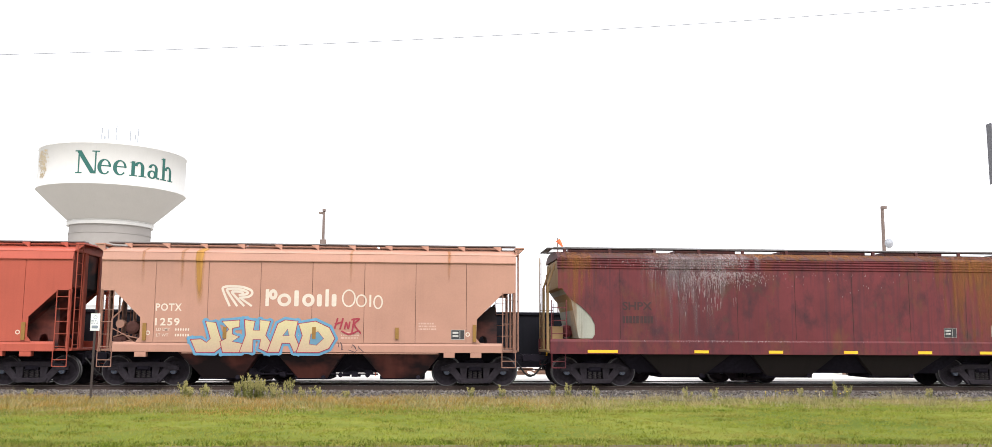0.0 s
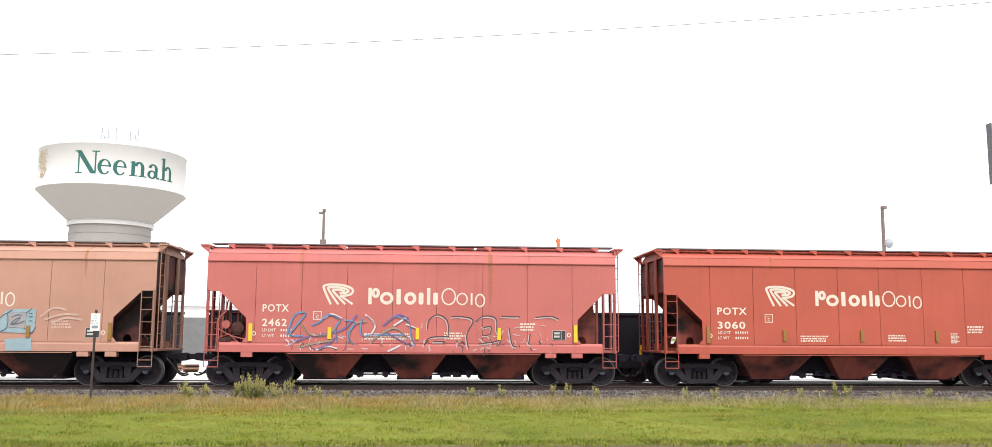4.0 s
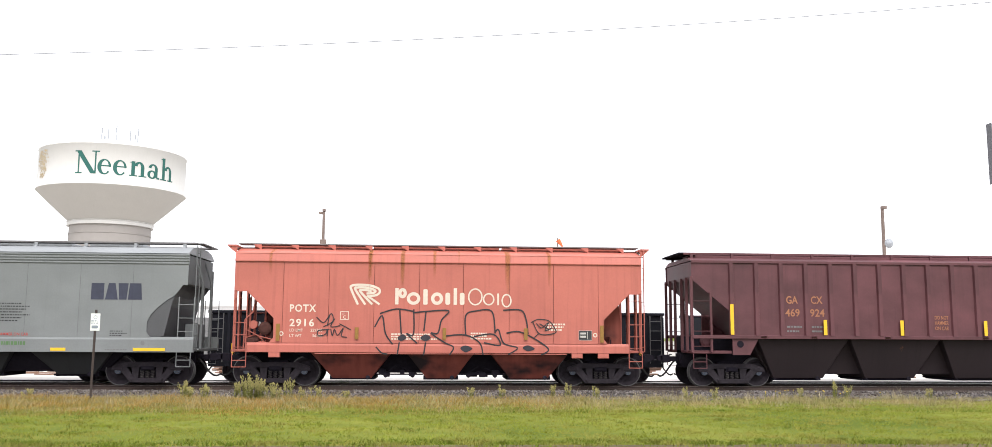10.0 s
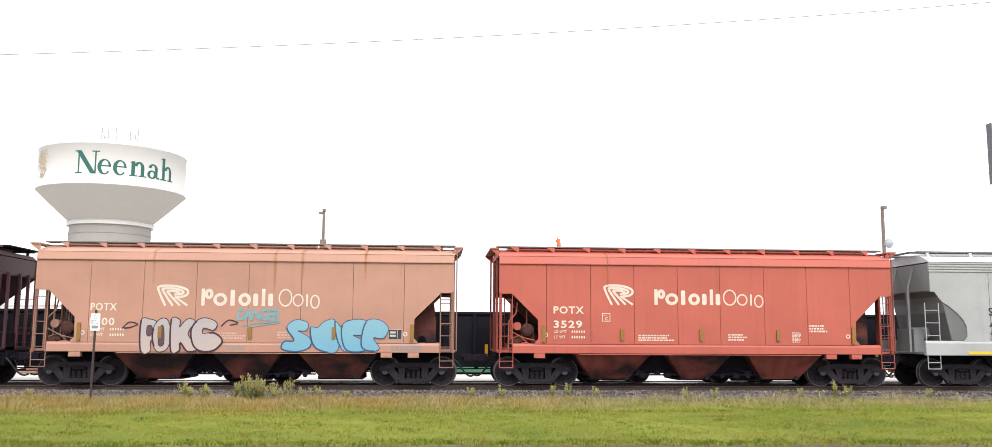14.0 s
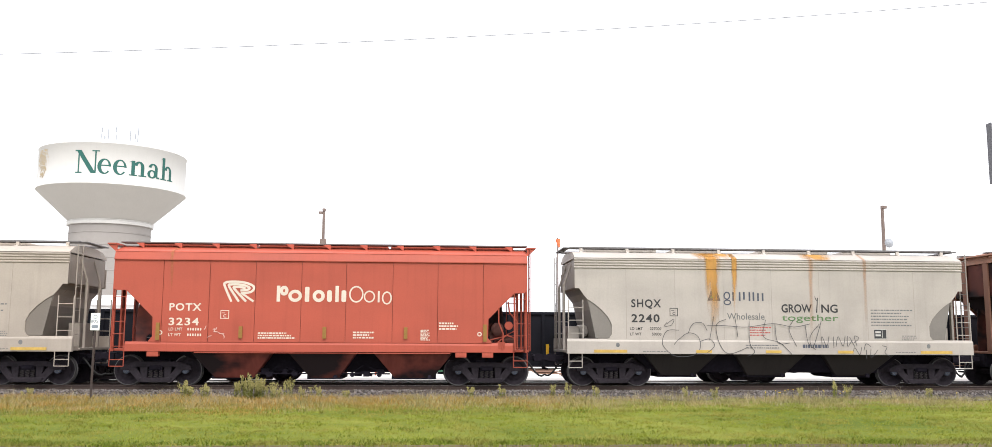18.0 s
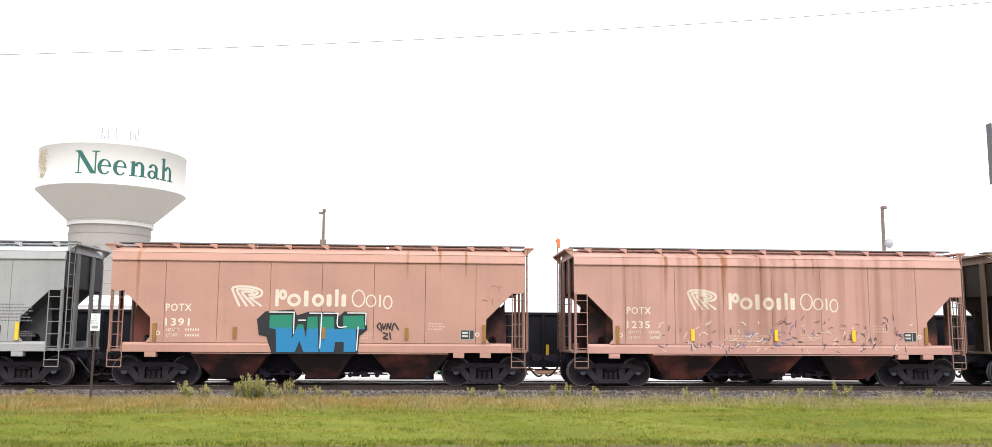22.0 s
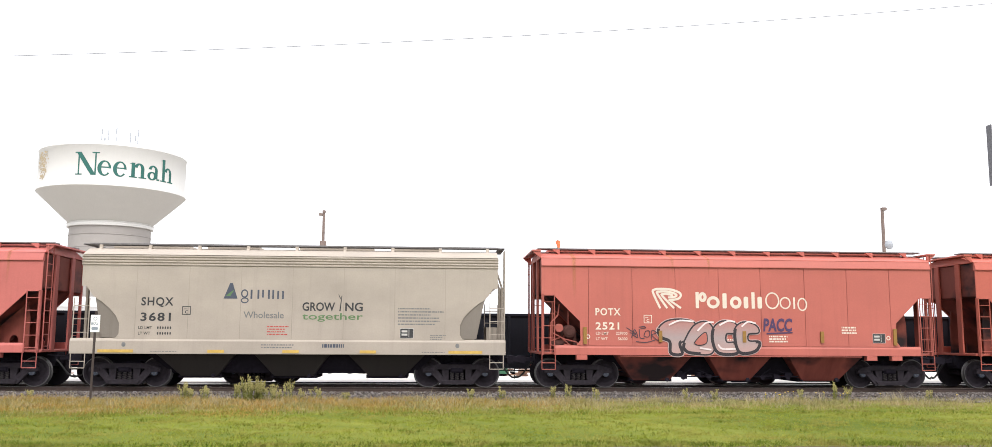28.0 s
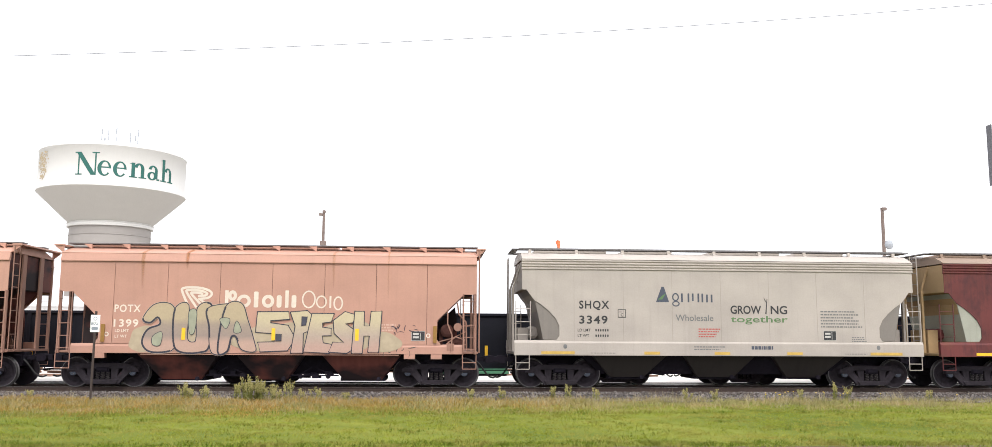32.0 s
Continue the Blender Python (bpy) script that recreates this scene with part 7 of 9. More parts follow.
worn(c, -3.9, 1.1, 8.2, 0.3, (0.08, 0.05, 0.06), 16, 34, 0.014)
# 6
c = potash(69.30, "3060", DEEP, 7, tone="bright red")
# 7
c = potash(83.28, "1062", PEACH, 8, gear=-1, ends=YELLOW, tape=OCHRE)
# 8
c = pellet_car(97.44, "2192", (0.445, 0.408, 0.37), 9, 0.32, tone="rust-streaked white")
rust_runs(c, [(-2.05, 0.36, 2.2, 4.04), (-1.35, 0.16, 1.55, 4.04), (1.25, 0.28, 1.2, 4.04), (-3.1, 0.14, 2.7, 4.04), (-5.0, 0.15, 3.3, 4.04), (0.2, 0.1, 3.4, 4.04)], RUSTRUN)
for x0, x1 in ((-5.6, -0.6), (0.2, 2.9), (3.2, 4.6)):
    stain(c, x0, x1, 3.95, RUSTPATCH, True)
# 9
c = potash(111.59, "1626", PINK, 10, tone="faded pink", ends=OLIVE, tape=YELLOW)
WILD = (-3.32, 2.93, 1.03, 2.8)
mural(c, WILD, [
    [(0.01, 0.33), (0.1, 0.53), (0.13, 0.36), (0.21, 0.22), (0.27, 0.11), (0.24, 0.02), (0.14, 0.07), (0.04, 0.14)],
    [(0.27, 0.09), (0.22, 0.42), (0.19, 0.64), (0.23, 0.85), (0.27, 0.75), (0.28, 0.51), (0.31, 0.25), (0.29, 0.09)],
    [(0.3, 0.62), (0.33, 0.81), (0.38, 0.96), (0.42, 0.84), (0.44, 0.62), (0.42, 0.4), (0.4, 0.02), (0.31, 0.02), (0.28, 0.29)],
    [(0.41, 0.38), (0.44, 0.62), (0.48, 0.72), (0.52, 0.67), (0.53, 0.48), (0.49, 0.31), (0.53, 0.19), (0.51, 0.03), (0.41, 0.03)],
    [(0.52, 0.62), (0.55, 0.92), (0.58, 0.89), (0.62, 0.64), (0.6, 0.42), (0.63, 0.15), (0.59, 0.03), (0.52, 0.03)]] + [
    [(0.59, 0.51), (0.64, 0.76), (0.67, 0.59), (0.72, 0.81), (0.78, 0.98), (0.79, 0.76), (0.78, 0.21), (0.71, 0.03), (0.61, 0.03)],
    [(0.77, 0.14), (0.86, 0.32), (0.88, 0.63), (0.94, 0.53), (1, 0.4), (0.98, 0.23), (0.87, 0.03), (0.78, 0.03)]], (0.47, 0.56, 0.40), (0.012, 0.012, 0.02), 0.06, label="mint wild-style graffiti with black edge")
for tint, shapes in (((0.02, 0.17, 0.20), [
    [(0.03, 0.33), (0.09, 0.48), (0.12, 0.33), (0.19, 0.2), (0.1, 0.21)],
    [(0.39, 0.49), (0.43, 0.55), (0.42, 0.2), (0.37, 0.14)],
    [(0.53, 0.53), (0.59, 0.51), (0.61, 0.25), (0.56, 0.18)],
    [(0.82, 0.13), (0.89, 0.41), (0.89, 0.56), (0.96, 0.43), (0.95, 0.31), (0.86, 0.1)]]),
                     ((0.20, 0.18, 0.42), [
    [(0.21, 0.7), (0.25, 0.78), (0.27, 0.42), (0.3, 0.2), (0.27, 0.19), (0.23, 0.5)],
    [(0.28, 0.4), (0.35, 0.49), (0.34, 0.14), (0.3, 0.08)],
    [(0.44, 0.58), (0.5, 0.68), (0.52, 0.48), (0.46, 0.27), (0.43, 0.33)],
    [(0.66, 0.63), (0.76, 0.86), (0.78, 0.76), (0.73, 0.43), (0.69, 0.25), (0.66, 0.47)],
    [(0.6, 0.38), (0.65, 0.25), (0.71, 0.06), (0.64, 0.06)],
    [(0.42, 0.16), (0.47, 0.23), (0.49, 0.07), (0.44, 0.05)]]),
                     ((0.025, 0.035, 0.065), [
    [(0.32, 0.75), (0.39, 0.93), (0.42, 0.64), (0.37, 0.5), (0.33, 0.58)],
    [(0.54, 0.69), (0.57, 0.88), (0.6, 0.64), (0.58, 0.58)],
    [(0.16, 0.14), (0.24, 0.25), (0.28, 0.07), (0.21, 0.02)],
    [(0.73, 0.37), (0.77, 0.43), (0.78, 0.15), (0.73, 0.12)],
    [(0.62, 0.51), (0.65, 0.64), (0.66, 0.51), (0.64, 0.4)]])):
    mural(c, WILD, shapes, tint, (0.03, 0.03, 0.045), 0.012, label="teal, purple and navy fields of the graffiti", y=-TW - 0.040)
for k, (x, z, r) in enumerate(((-2.1, 1.75, 0.16), (-0.55, 2.22, 0.22), (1.95, 1.85, 0.17), (-3.0, 1.25, 0.12), (0.75, 1.75, 0.15), (2.3, 1.2, 0.1))):
    rs = random.Random(k)
    mural(c, (x - r, x + r, z - r, z + r), [[(0.5 + q * math.cos(a * 0.57), 0.5 + q * math.sin(a * 0.57)) for a, q in ((a, rs.uniform(0.25, 0.6)) for a in range(11))]],
          (0.03, 0.035, 0.06), (0.03, 0.035, 0.06), 0, True, label="navy paint splash", y=-TW - 0.0185)
rust_runs(c, [(-1.4, 0.10, 2.8, 3.82), (-0.3, 0.10, 3.0, 3.82), (1.8, 0.16, 2.4, 3.82)], RUSTDARK)
g = Geo()
on_side(g, letters("HAMEK SAVDI", 0.15, 0.008, 1.55, 0.25), 2.95, 1.10, -TW - 0.018)
on_side(g, letters("WoR'S", 0.15, 0.008, 0.55, 0.25), -4.85, 1.12, -TW - 0.018)
spray(c, "graffiti_line", g, ink((0.03, 0.02, 0.02)), "black marker tags on the sill")
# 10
# low darkened far below the body grey to paint the shade under the sill
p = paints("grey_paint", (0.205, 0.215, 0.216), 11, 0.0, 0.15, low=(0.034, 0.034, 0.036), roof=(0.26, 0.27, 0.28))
c = round_car("hopper_car", "clean mid-grey round-sided covered hopper car", p, 12.7, YELLOW,
              [(-5.5, 0.95), (-2.62, 0.44), (0.0, 0.44), (2.62, 0.44), (5.3, 0.95)], paint("slope_grey", (0.09, 0.09, 0.095), 12, 0.0, 0.2))
TRAIN.append((c, 125.76, TH - 1.24))
reporting(c, "POTX", "4325", -4.62, 2.49, 0.26, 0.92, BLACKP, 0.47)
limits(c, -4.62, 1.82, BLACKP, random.Random(3), number="4325")
class_box(c, -3.05, 2.25, BLACKP)
g = Geo()
for q, w, top in ((3.48, 0.38, 0.38), (3.90, 0.38, 0.20), (4.32, 0.22, 0.30), (4.58, 0.42, 0.34)):
    d = (w - top) / 2
    flat(g, [(q, 2.62), (q + w, 2.62), (q + w - d, 3.12), (q + d, 3.12)], SIDE)
mark_mesh(g, c, "trade_name", plain("navy_marking", (0.035, 0.038, 0.065), 0.6), "dark navy block shapes")
g = Geo()
text_bars(g, -1.35, 1.98, 1.05, 0.36, 4, SIDE, random.Random(6))
on_side(g, letters("DO NOT HAMMER ON CAR", 0.085, 0.01, 1.38), 0.33, 1.52, SIDE)
mark_mesh(g, c, "warning_stencil", REDP)
g = Geo()
text_bars(g, 0.33, 1.95, 1.4, 0.60, 7, SIDE, random.Random(7))
text_bars(g, 4.1, 1.52, 0.5, 0.2, 3, SIDE, random.Random(8))
mark_mesh(g, c, "stencil", BLACKP)
sill_marks(c, random.Random(9), GREENP)
# 11
c = potash(139.87, "2916", (0.495, 0.148, 0.112), 13, gear=-1, tone="dusty red", streak=0.4)
rust_runs(c, [(-2.2, 0.12, 2.6, 3.82), (-1.2, 0.10, 2.9, 3.82), (-0.2, 0.10, 3.1, 3.82), (2.1, 0.14, 2.2, 3.82), (3.4, 0.1, 2.9, 3.82)], RUSTDARK)
scr = (-1.97, 3.43, 1.06, 2.45)
strokes(c, scr, [
    [(-0.01, 0.57), (0.03, 0.81), (0.05, 0.42), (0.09, 0.19)],
    [(0, 0.11), (0.03, -0.01), (0.06, -0.04)],
    [(0.02, 0.86), (0.11, 0.96), (0.21, 0.91)],
    [(0.13, 0.92), (0.14, 0.41)],
    [(0.21, 0.94), (0.21, 0.4), (0.17, 0.42), (0.23, 0.21)],
    [(0.28, 0.88), (0.27, 0.49)],
    [(0.13, 0.21), (0.12, -0.04)],
    [(0.28, 0.21), (0.27, -0.05)],
    [(0.21, 0.88), (0.28, 0.91), (0.41, 0.93), (0.37, 0.72), (0.35, 0.43), (0.31, 0.43), (0.39, 0.22), (0.44, 0.12), (0.42, -0.04)],
    [(0.4, 0.37), (0.51, 0.39), (0.59, 0.22), (0.61, -0.03)],
    [(0.51, 0.4), (0.51, 0.83), (0.57, 0.93), (0.66, 0.92), (0.68, 0.45)]] + [
    [(0.56, 0.36), (0.67, 0.41), (0.71, 0.17), (0.62, 0.22)],
    [(0.68, 0.45), (0.7, 0.51), (0.73, 0.21), (0.81, 0.11), (0.76, -0.03)],
    [(0.73, 0.95), (0.83, 0.95), (0.86, 0.73), (0.87, 0.44)],
    [(0.75, 0.44), (0.82, 0.47), (0.92, 0.29), (0.99, 0.08), (0.95, -0.04)]], (0.020, 0.018, 0.022), 0.022, "black outline graffiti letters")
mural(c, scr, [
    [(0.12, 0.32), (0.15, 0.4), (0.17, 0.32), (0.14, 0.25)],
    [(0.25, 0.32), (0.28, 0.4), (0.31, 0.33), (0.28, 0.25)],
    [(0.48, 0.1), (0.51, 0.16), (0.55, 0.09), (0.51, 0.01)],
    [(0.84, 0.11), (0.87, 0.17), (0.91, 0.09), (0.87, 0.04)]], (0.022, 0.02, 0.028), (0.022, 0.02, 0.028), 0, True, label="black sprayed spots")
strokes(c, scr, [
    [(-0.34, 0.76), (-0.3, 0.65), (-0.26, 0.85), (-0.25, 0.68), (-0.3, 0.56)],
    [(-0.27, 0.79), (-0.28, 0.59)],
    [(-0.24, 0.73), (-0.26, 0.56), (-0.21, 0.58)],
    [(-0.21, 0.62), (-0.15, 0.5)],
    [(-0.27, 0.5), (-0.33, 0.47), (-0.33, 0.36), (-0.29, 0.39), (-0.28, 0.5), (-0.28, 0.36)],
    [(-0.26, 0.5), (-0.25, 0.36), (-0.24, 0.5), (-0.22, 0.37), (-0.19, 0.53), (-0.2, 0.36), (-0.17, 0.33)],
    [(0.89, 0.68), (0.93, 0.75), (0.99, 0.72), (1.02, 0.59), (1.03, 0.45), (0.94, 0.42), (0.9, 0.68)],
    [(0.92, 0.65), (0.95, 0.56), (0.99, 0.68), (0.97, 0.5), (1.01, 0.56)],
    [(0.94, 0.65), (0.99, 0.53)],
    [(0.93, 0.42), (0.91, 0.35)]], (0.020, 0.018, 0.022), 0.015, "thin black marker tags")
# 12, 13
BROWN = (0.122, 0.045, 0.052)
for center, L, num, m, seed in ((156.03, 16.4, "924", ORANGEP, 14), (174.17, 16.65, "837", WHITEP, 15)):
    # hopper bays nearly black: the shade beneath the sill is in the low colour
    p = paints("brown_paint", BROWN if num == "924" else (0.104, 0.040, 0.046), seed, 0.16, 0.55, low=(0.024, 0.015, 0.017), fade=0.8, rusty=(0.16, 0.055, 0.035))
    e = L / 2
    rib_at = [-e + 1.29 + k * (L - 2.58) / 17 for k in range(18)]
    c = ribbed_car("hopper_car", "dark brown ribbed long hopper car with open ends", p, L,
                   [(x, 1.66, 2.62 if abs(x) > 6 else 2.14) for x in ((-6.93, -3.90, -1.37, 1.42, 4.2, 6.85) if num == "924" else (-6.90, -3.90, -1.42, 2.12, 4.53, 6.76))], None)
    TRAIN.append((c, center, e - 1.42))
    g = Geo()
    a, b = rib_at[2] + 0.16, rib_at[3] + 0.16
    for q, s, t in ((a, "GA", "469"), (b, "CX", num)):
        g = Geo()
        on_side(g, letters(s, 0.23, 0.015, 0.38), q + 0.0, 2.66, SIDE - 0.004)
        on_side(g, letters(t, 0.23, 0.015, 0.47), q - 0.04, 2.25, SIDE - 0.004)
        tagged(mark_mesh(g, c, "reporting_mark", m), kind="stuff")
    g = Geo()
    text_bars(g, a, 1.75, 0.5, 0.28, 2, SIDE - 0.004, random.Random(2))
    text_bars(g, b, 1.75, 0.5, 0.28, 2, SIDE - 0.004, random.Random(3))
    mark_mesh(g, c, "weight_stencil", GREYP)
    g = Geo()
    for k, s in enumerate(("DO NOT", "HAMMER", "ON CAR")):
        on_side(g, letters(s, 0.115, 0.012, 0.46), rib_at[8] + 0.18, 2.18 - 0.17 * k, SIDE - 0.004)
    mark_mesh(g, c, "warning_stencil", m)
    for q in (1, 3, 6, 10, 12, 15):
        part("sill_label", cached("r_label", lambda: Geo().box(-0.10, 0.10, -0.004, 0.004, 0, 0.065).mesh("sill_label", [OCHRE])), c).location = (rib_at[q] + 0.2, -TW - 0.056, 1.55)
    label_panel(c, e - 1.75, 1.72, SIDE - 0.004)
# 14
c = potash(190.2, "1800", PEACH, 16, gear=-1)
mural(c, (-3.15, -0.65, 1.06, 2.08), [
    [(0, 0.9), (0.11, 0.94), (0.2, 0.83), (0.21, 0.51), (0.12, 0.31), (0.12, 0.01), (0.01, 0.01)],
    [(0.15, 0.66), (0.22, 0.94), (0.31, 0.93), (0.36, 0.51), (0.32, 0.09), (0.21, 0.01), (0.15, 0.29)],
    [(0.36, 0.93), (0.46, 0.93), (0.46, 0.71), (0.55, 0.95), (0.64, 0.89), (0.56, 0.51), (0.7, 0.1), (0.57, 0), (0.48, 0.26), (0.47, 0.02), (0.37, 0.01)],
    [(0.66, 0.89), (0.77, 0.99), (0.9, 0.86), (0.87, 0.65), (0.75, 0.71), (0.74, 0.53), (0.88, 0.55), (0.98, 0.32), (0.88, 0.04), (0.72, 0.02), (0.63, 0.21), (0.6, 0.61)]], fade_ink("silver_spray", [(1.1, (0.50, 0.40, 0.36)), (2.0, (0.42, 0.38, 0.38))]), (0.045, 0.015, 0.03), 0.026, True,
      [
    [(0.08, 0.74), (0.13, 0.74), (0.13, 0.51), (0.08, 0.49)],
    [(0.23, 0.7), (0.27, 0.72), (0.28, 0.23), (0.22, 0.21)]], (0.10, 0.05, 0.07), label="silver bubble-letter graffiti with dark outline")
mural(c, (1.1, 4.35, 1.06, 2.05), [
    [(0.04, 0.74), (0.12, 0.98), (0.23, 0.9), (0.22, 0.67), (0.14, 0.65), (0.25, 0.44), (0.26, 0.15), (0.14, 0.01), (0, 0.09), (0.02, 0.32), (0.11, 0.36)],
    [(0.26, 0.73), (0.33, 0.75), (0.39, 0.93), (0.48, 0.99), (0.53, 0.56), (0.51, 0.03), (0.38, 0.03), (0.29, 0.23)],
    [(0.49, 0.93), (0.56, 0.73), (0.6, 0.95), (0.69, 0.95), (0.66, 0.56), (0.6, 0.04), (0.52, 0.33)],
    [(0.56, 0.83), (0.72, 1.01), (0.82, 0.86), (0.79, 0.56), (0.66, 0.52), (0.82, 0.25), (0.75, 0.02), (0.59, 0.11)],
    [(0.78, 0.92), (0.9, 1), (0.99, 0.76), (0.95, 0.45), (0.85, 0.45), (0.91, 0.12), (0.82, 0.04), (0.74, 0.23)]], fade_ink("sky_blue_spray", [(1.1, (0.16, 0.38, 0.50)), (2.0, (0.22, 0.42, 0.50))]), (0.025, 0.07, 0.16), 0.022, True, label="sky-blue bubble graffiti with navy outline")
g = Geo()
on_side(g, letters("DANGER", 0.34, 0.03, 1.30, 0.15, 0.9), -0.30, 2.02, -TW - 0.017)
spray(c, "graffiti_line", g, ink((0.16, 0.34, 0.38)), "teal sprayed tag")
strokes(c, (-0.1, 1.0, 1.85, 2.02), [[(0, 0), (0.3, 0.4), (0.7, 0.6), (1, 1)], [(0.1, -0.3), (0.5, 0.1), (1, 0.6)]], (0.16, 0.34, 0.38), 0.014)
g = Geo()
on_side(g, letters("TOKES", 0.13, 0.004, 0.6, 0.2), -0.62, 1.12, -TW - 0.018)
on_side(g, letters("SANGER", 0.15, 0.006, 0.95, 0.2), 4.4, 1.12, -TW - 0.018)
spray(c, "graffiti_line", g, ink((0.16, 0.28, 0.30)), "grey-green marker tags on the sill")
strokes(c, (-3.7, -3.2, 1.7, 2.0), [[(0, 0.2), (0.4, 0.8), (0.9, 0.6), (0.5, 0.3), (0.1, 0.2)]], (0.05, 0.02, 0.03), 0.018)
strokes(c, (-0.75, -0.2, 1.75, 2.05), [[(0, 0.3), (0.4, 0.9), (0.9, 0.6), (0.5, 0.4)]], (0.05, 0.02, 0.03), 0.018)
# 15
c = potash(204.32, "3529", RED, 17, gear=-1, tone="bright red")
# 16
p = paints("pale_grey_paint", (0.40, 0.405, 0.40), 18, 0.02, 0.2, low=(0.034, 0.033, 0.032), roof=(0.50, 0.50, 0.50))
c = round_car("hopper_car", "pale grey long covered hopper car with green outline graffiti", p, 15.35, YELLOW,
              [(-6.1, 0.85), (-3.7, 0.45), (-1.2, 0.45), (1.3, 0.45), (3.8, 0.45), (6.2, 0.85)], paint("slope_grey", (0.16, 0.16, 0.16), 19, 0, 0.2))
TRAIN.append((c, 219.65, 7.675 - 1.24))
reporting(c, "SHPX", "454649", -5.75, 2.32, 0.25, 0.90, BLACKP, 0.44)
limits(c, -5.75, 1.70, BLACKP, random.Random(3))
class_box(c, -4.05, 2.10, BLACKP)
GREENBOX = (-1.5, 3.6, 1.06, 2.1)
strokes(c, GREENBOX, [
    [(-0.03, 0.76), (0.01, 0.73), (0.05, 0.62), (0.07, 0.35), (0.03, 0.12), (-0.01, 0.14)],
    [(0.06, 0.62), (0.08, 0.89), (0.12, 0.95), (0.14, 0.53), (0.19, 0.71), (0.22, 0.44), (0.26, 0.17), (0.28, -0.1)],
    [(0.15, 0.12), (0.17, 0.36), (0.19, 0.12)],
    [(0.21, 0.48), (0.22, 0.81), (0.26, 0.93), (0.27, 0.66), (0.29, 0.77), (0.3, 0.54), (0.26, 0.44)],
    [(0.23, 0.5), (0.31, 0.54), (0.31, 0.26), (0.26, 0.23), (0.25, 0.36)],
    [(0.32, 0.39), (0.36, 0.3), (0.35, 0.12), (0.29, -0.1), (0.25, -0.13)],
    [(0.07, 0.35), (0.1, 0.26), (0.08, 0.04), (0.11, -0.14), (0.18, -0.11), (0.2, 0.12)]], (0.05, 0.10, 0.05), 0.016, "green outline graffiti letters", -TW - 0.044)
strokes(c, (-2.75, -1.45, 1.1, 2.1), [[(0.9, 0.85), (0.5, 1.0), (0.1, 0.8), (0.3, 0.55), (0.8, 0.45), (0.9, 0.2), (0.5, 0.0), (0.0, 0.1)], [(0.75, 0.7), (0.45, 0.8), (0.35, 0.7), (1.0, 0.55)], [(0.1, 0.25), (0.5, 0.15), (0.65, 0.25), (0.2, 0.4)]], (0.05, 0.10, 0.05), 0.016, "green outline graffiti letters", -TW - 0.044)
strokes(c, GREENBOX, [
    [(0.33, 0.85), (0.36, 0.72), (0.41, 0.82)],
    [(0.35, 0.9), (0.35, 0.6)],
    [(0.37, 0.85), (0.39, 0.6), (0.43, 0.54)],
    [(0.4, 0.45), (0.42, 0.27)],
    [(0.43, 0.17), (0.44, 0.45), (0.46, 0.17)],
    [(0.46, 0.36), (0.48, 0.54), (0.5, 0.41), (0.48, 0.31)],
    [(0.51, 0.49), (0.54, 0.45)],
    [(0.59, 0.63), (0.58, 0.41)],
    [(0.6, 0.63), (0.63, 0.67), (0.61, 0.49)],
    [(0.65, 0.55), (0.66, 0.45)],
    [(0.79, 0.68), (0.79, 0.42), (0.82, 0.42)],
    [(0.85, 0.64), (0.87, 0.42), (0.88, 0.64)],
    [(0.91, 0.64), (0.9, 0.46), (0.93, 0.46)],
    [(0.97, 0.74), (0.99, 0.42)]], (0.09, 0.11, 0.09), 0.012, "thin grey marker tags", -TW - 0.044)
g = Geo()
text_bars(g, 3.5, 1.95, 1.4, 0.65, 8, SIDE, random.Random(4))
mark_mesh(g, c, "stencil", GREYP)
label_panel(c, 4.3, 1.56)
sill_marks(c, random.Random(5), BLACKP)
# 17
c = pellet_car(234.94, "3653", (0.41, 0.352, 0.298), 20, tone="beige-grey")
# 18
c = potash(249.0, "3234", (0.43, 0.085, 0.05), 21, gear=1, tone="bright red", ink_m=CREAMP)
worn(c, -3.6, 1.5, 0.7, 0.3, (0.60, 0.40, 0.34), 43, 8, 0.01)
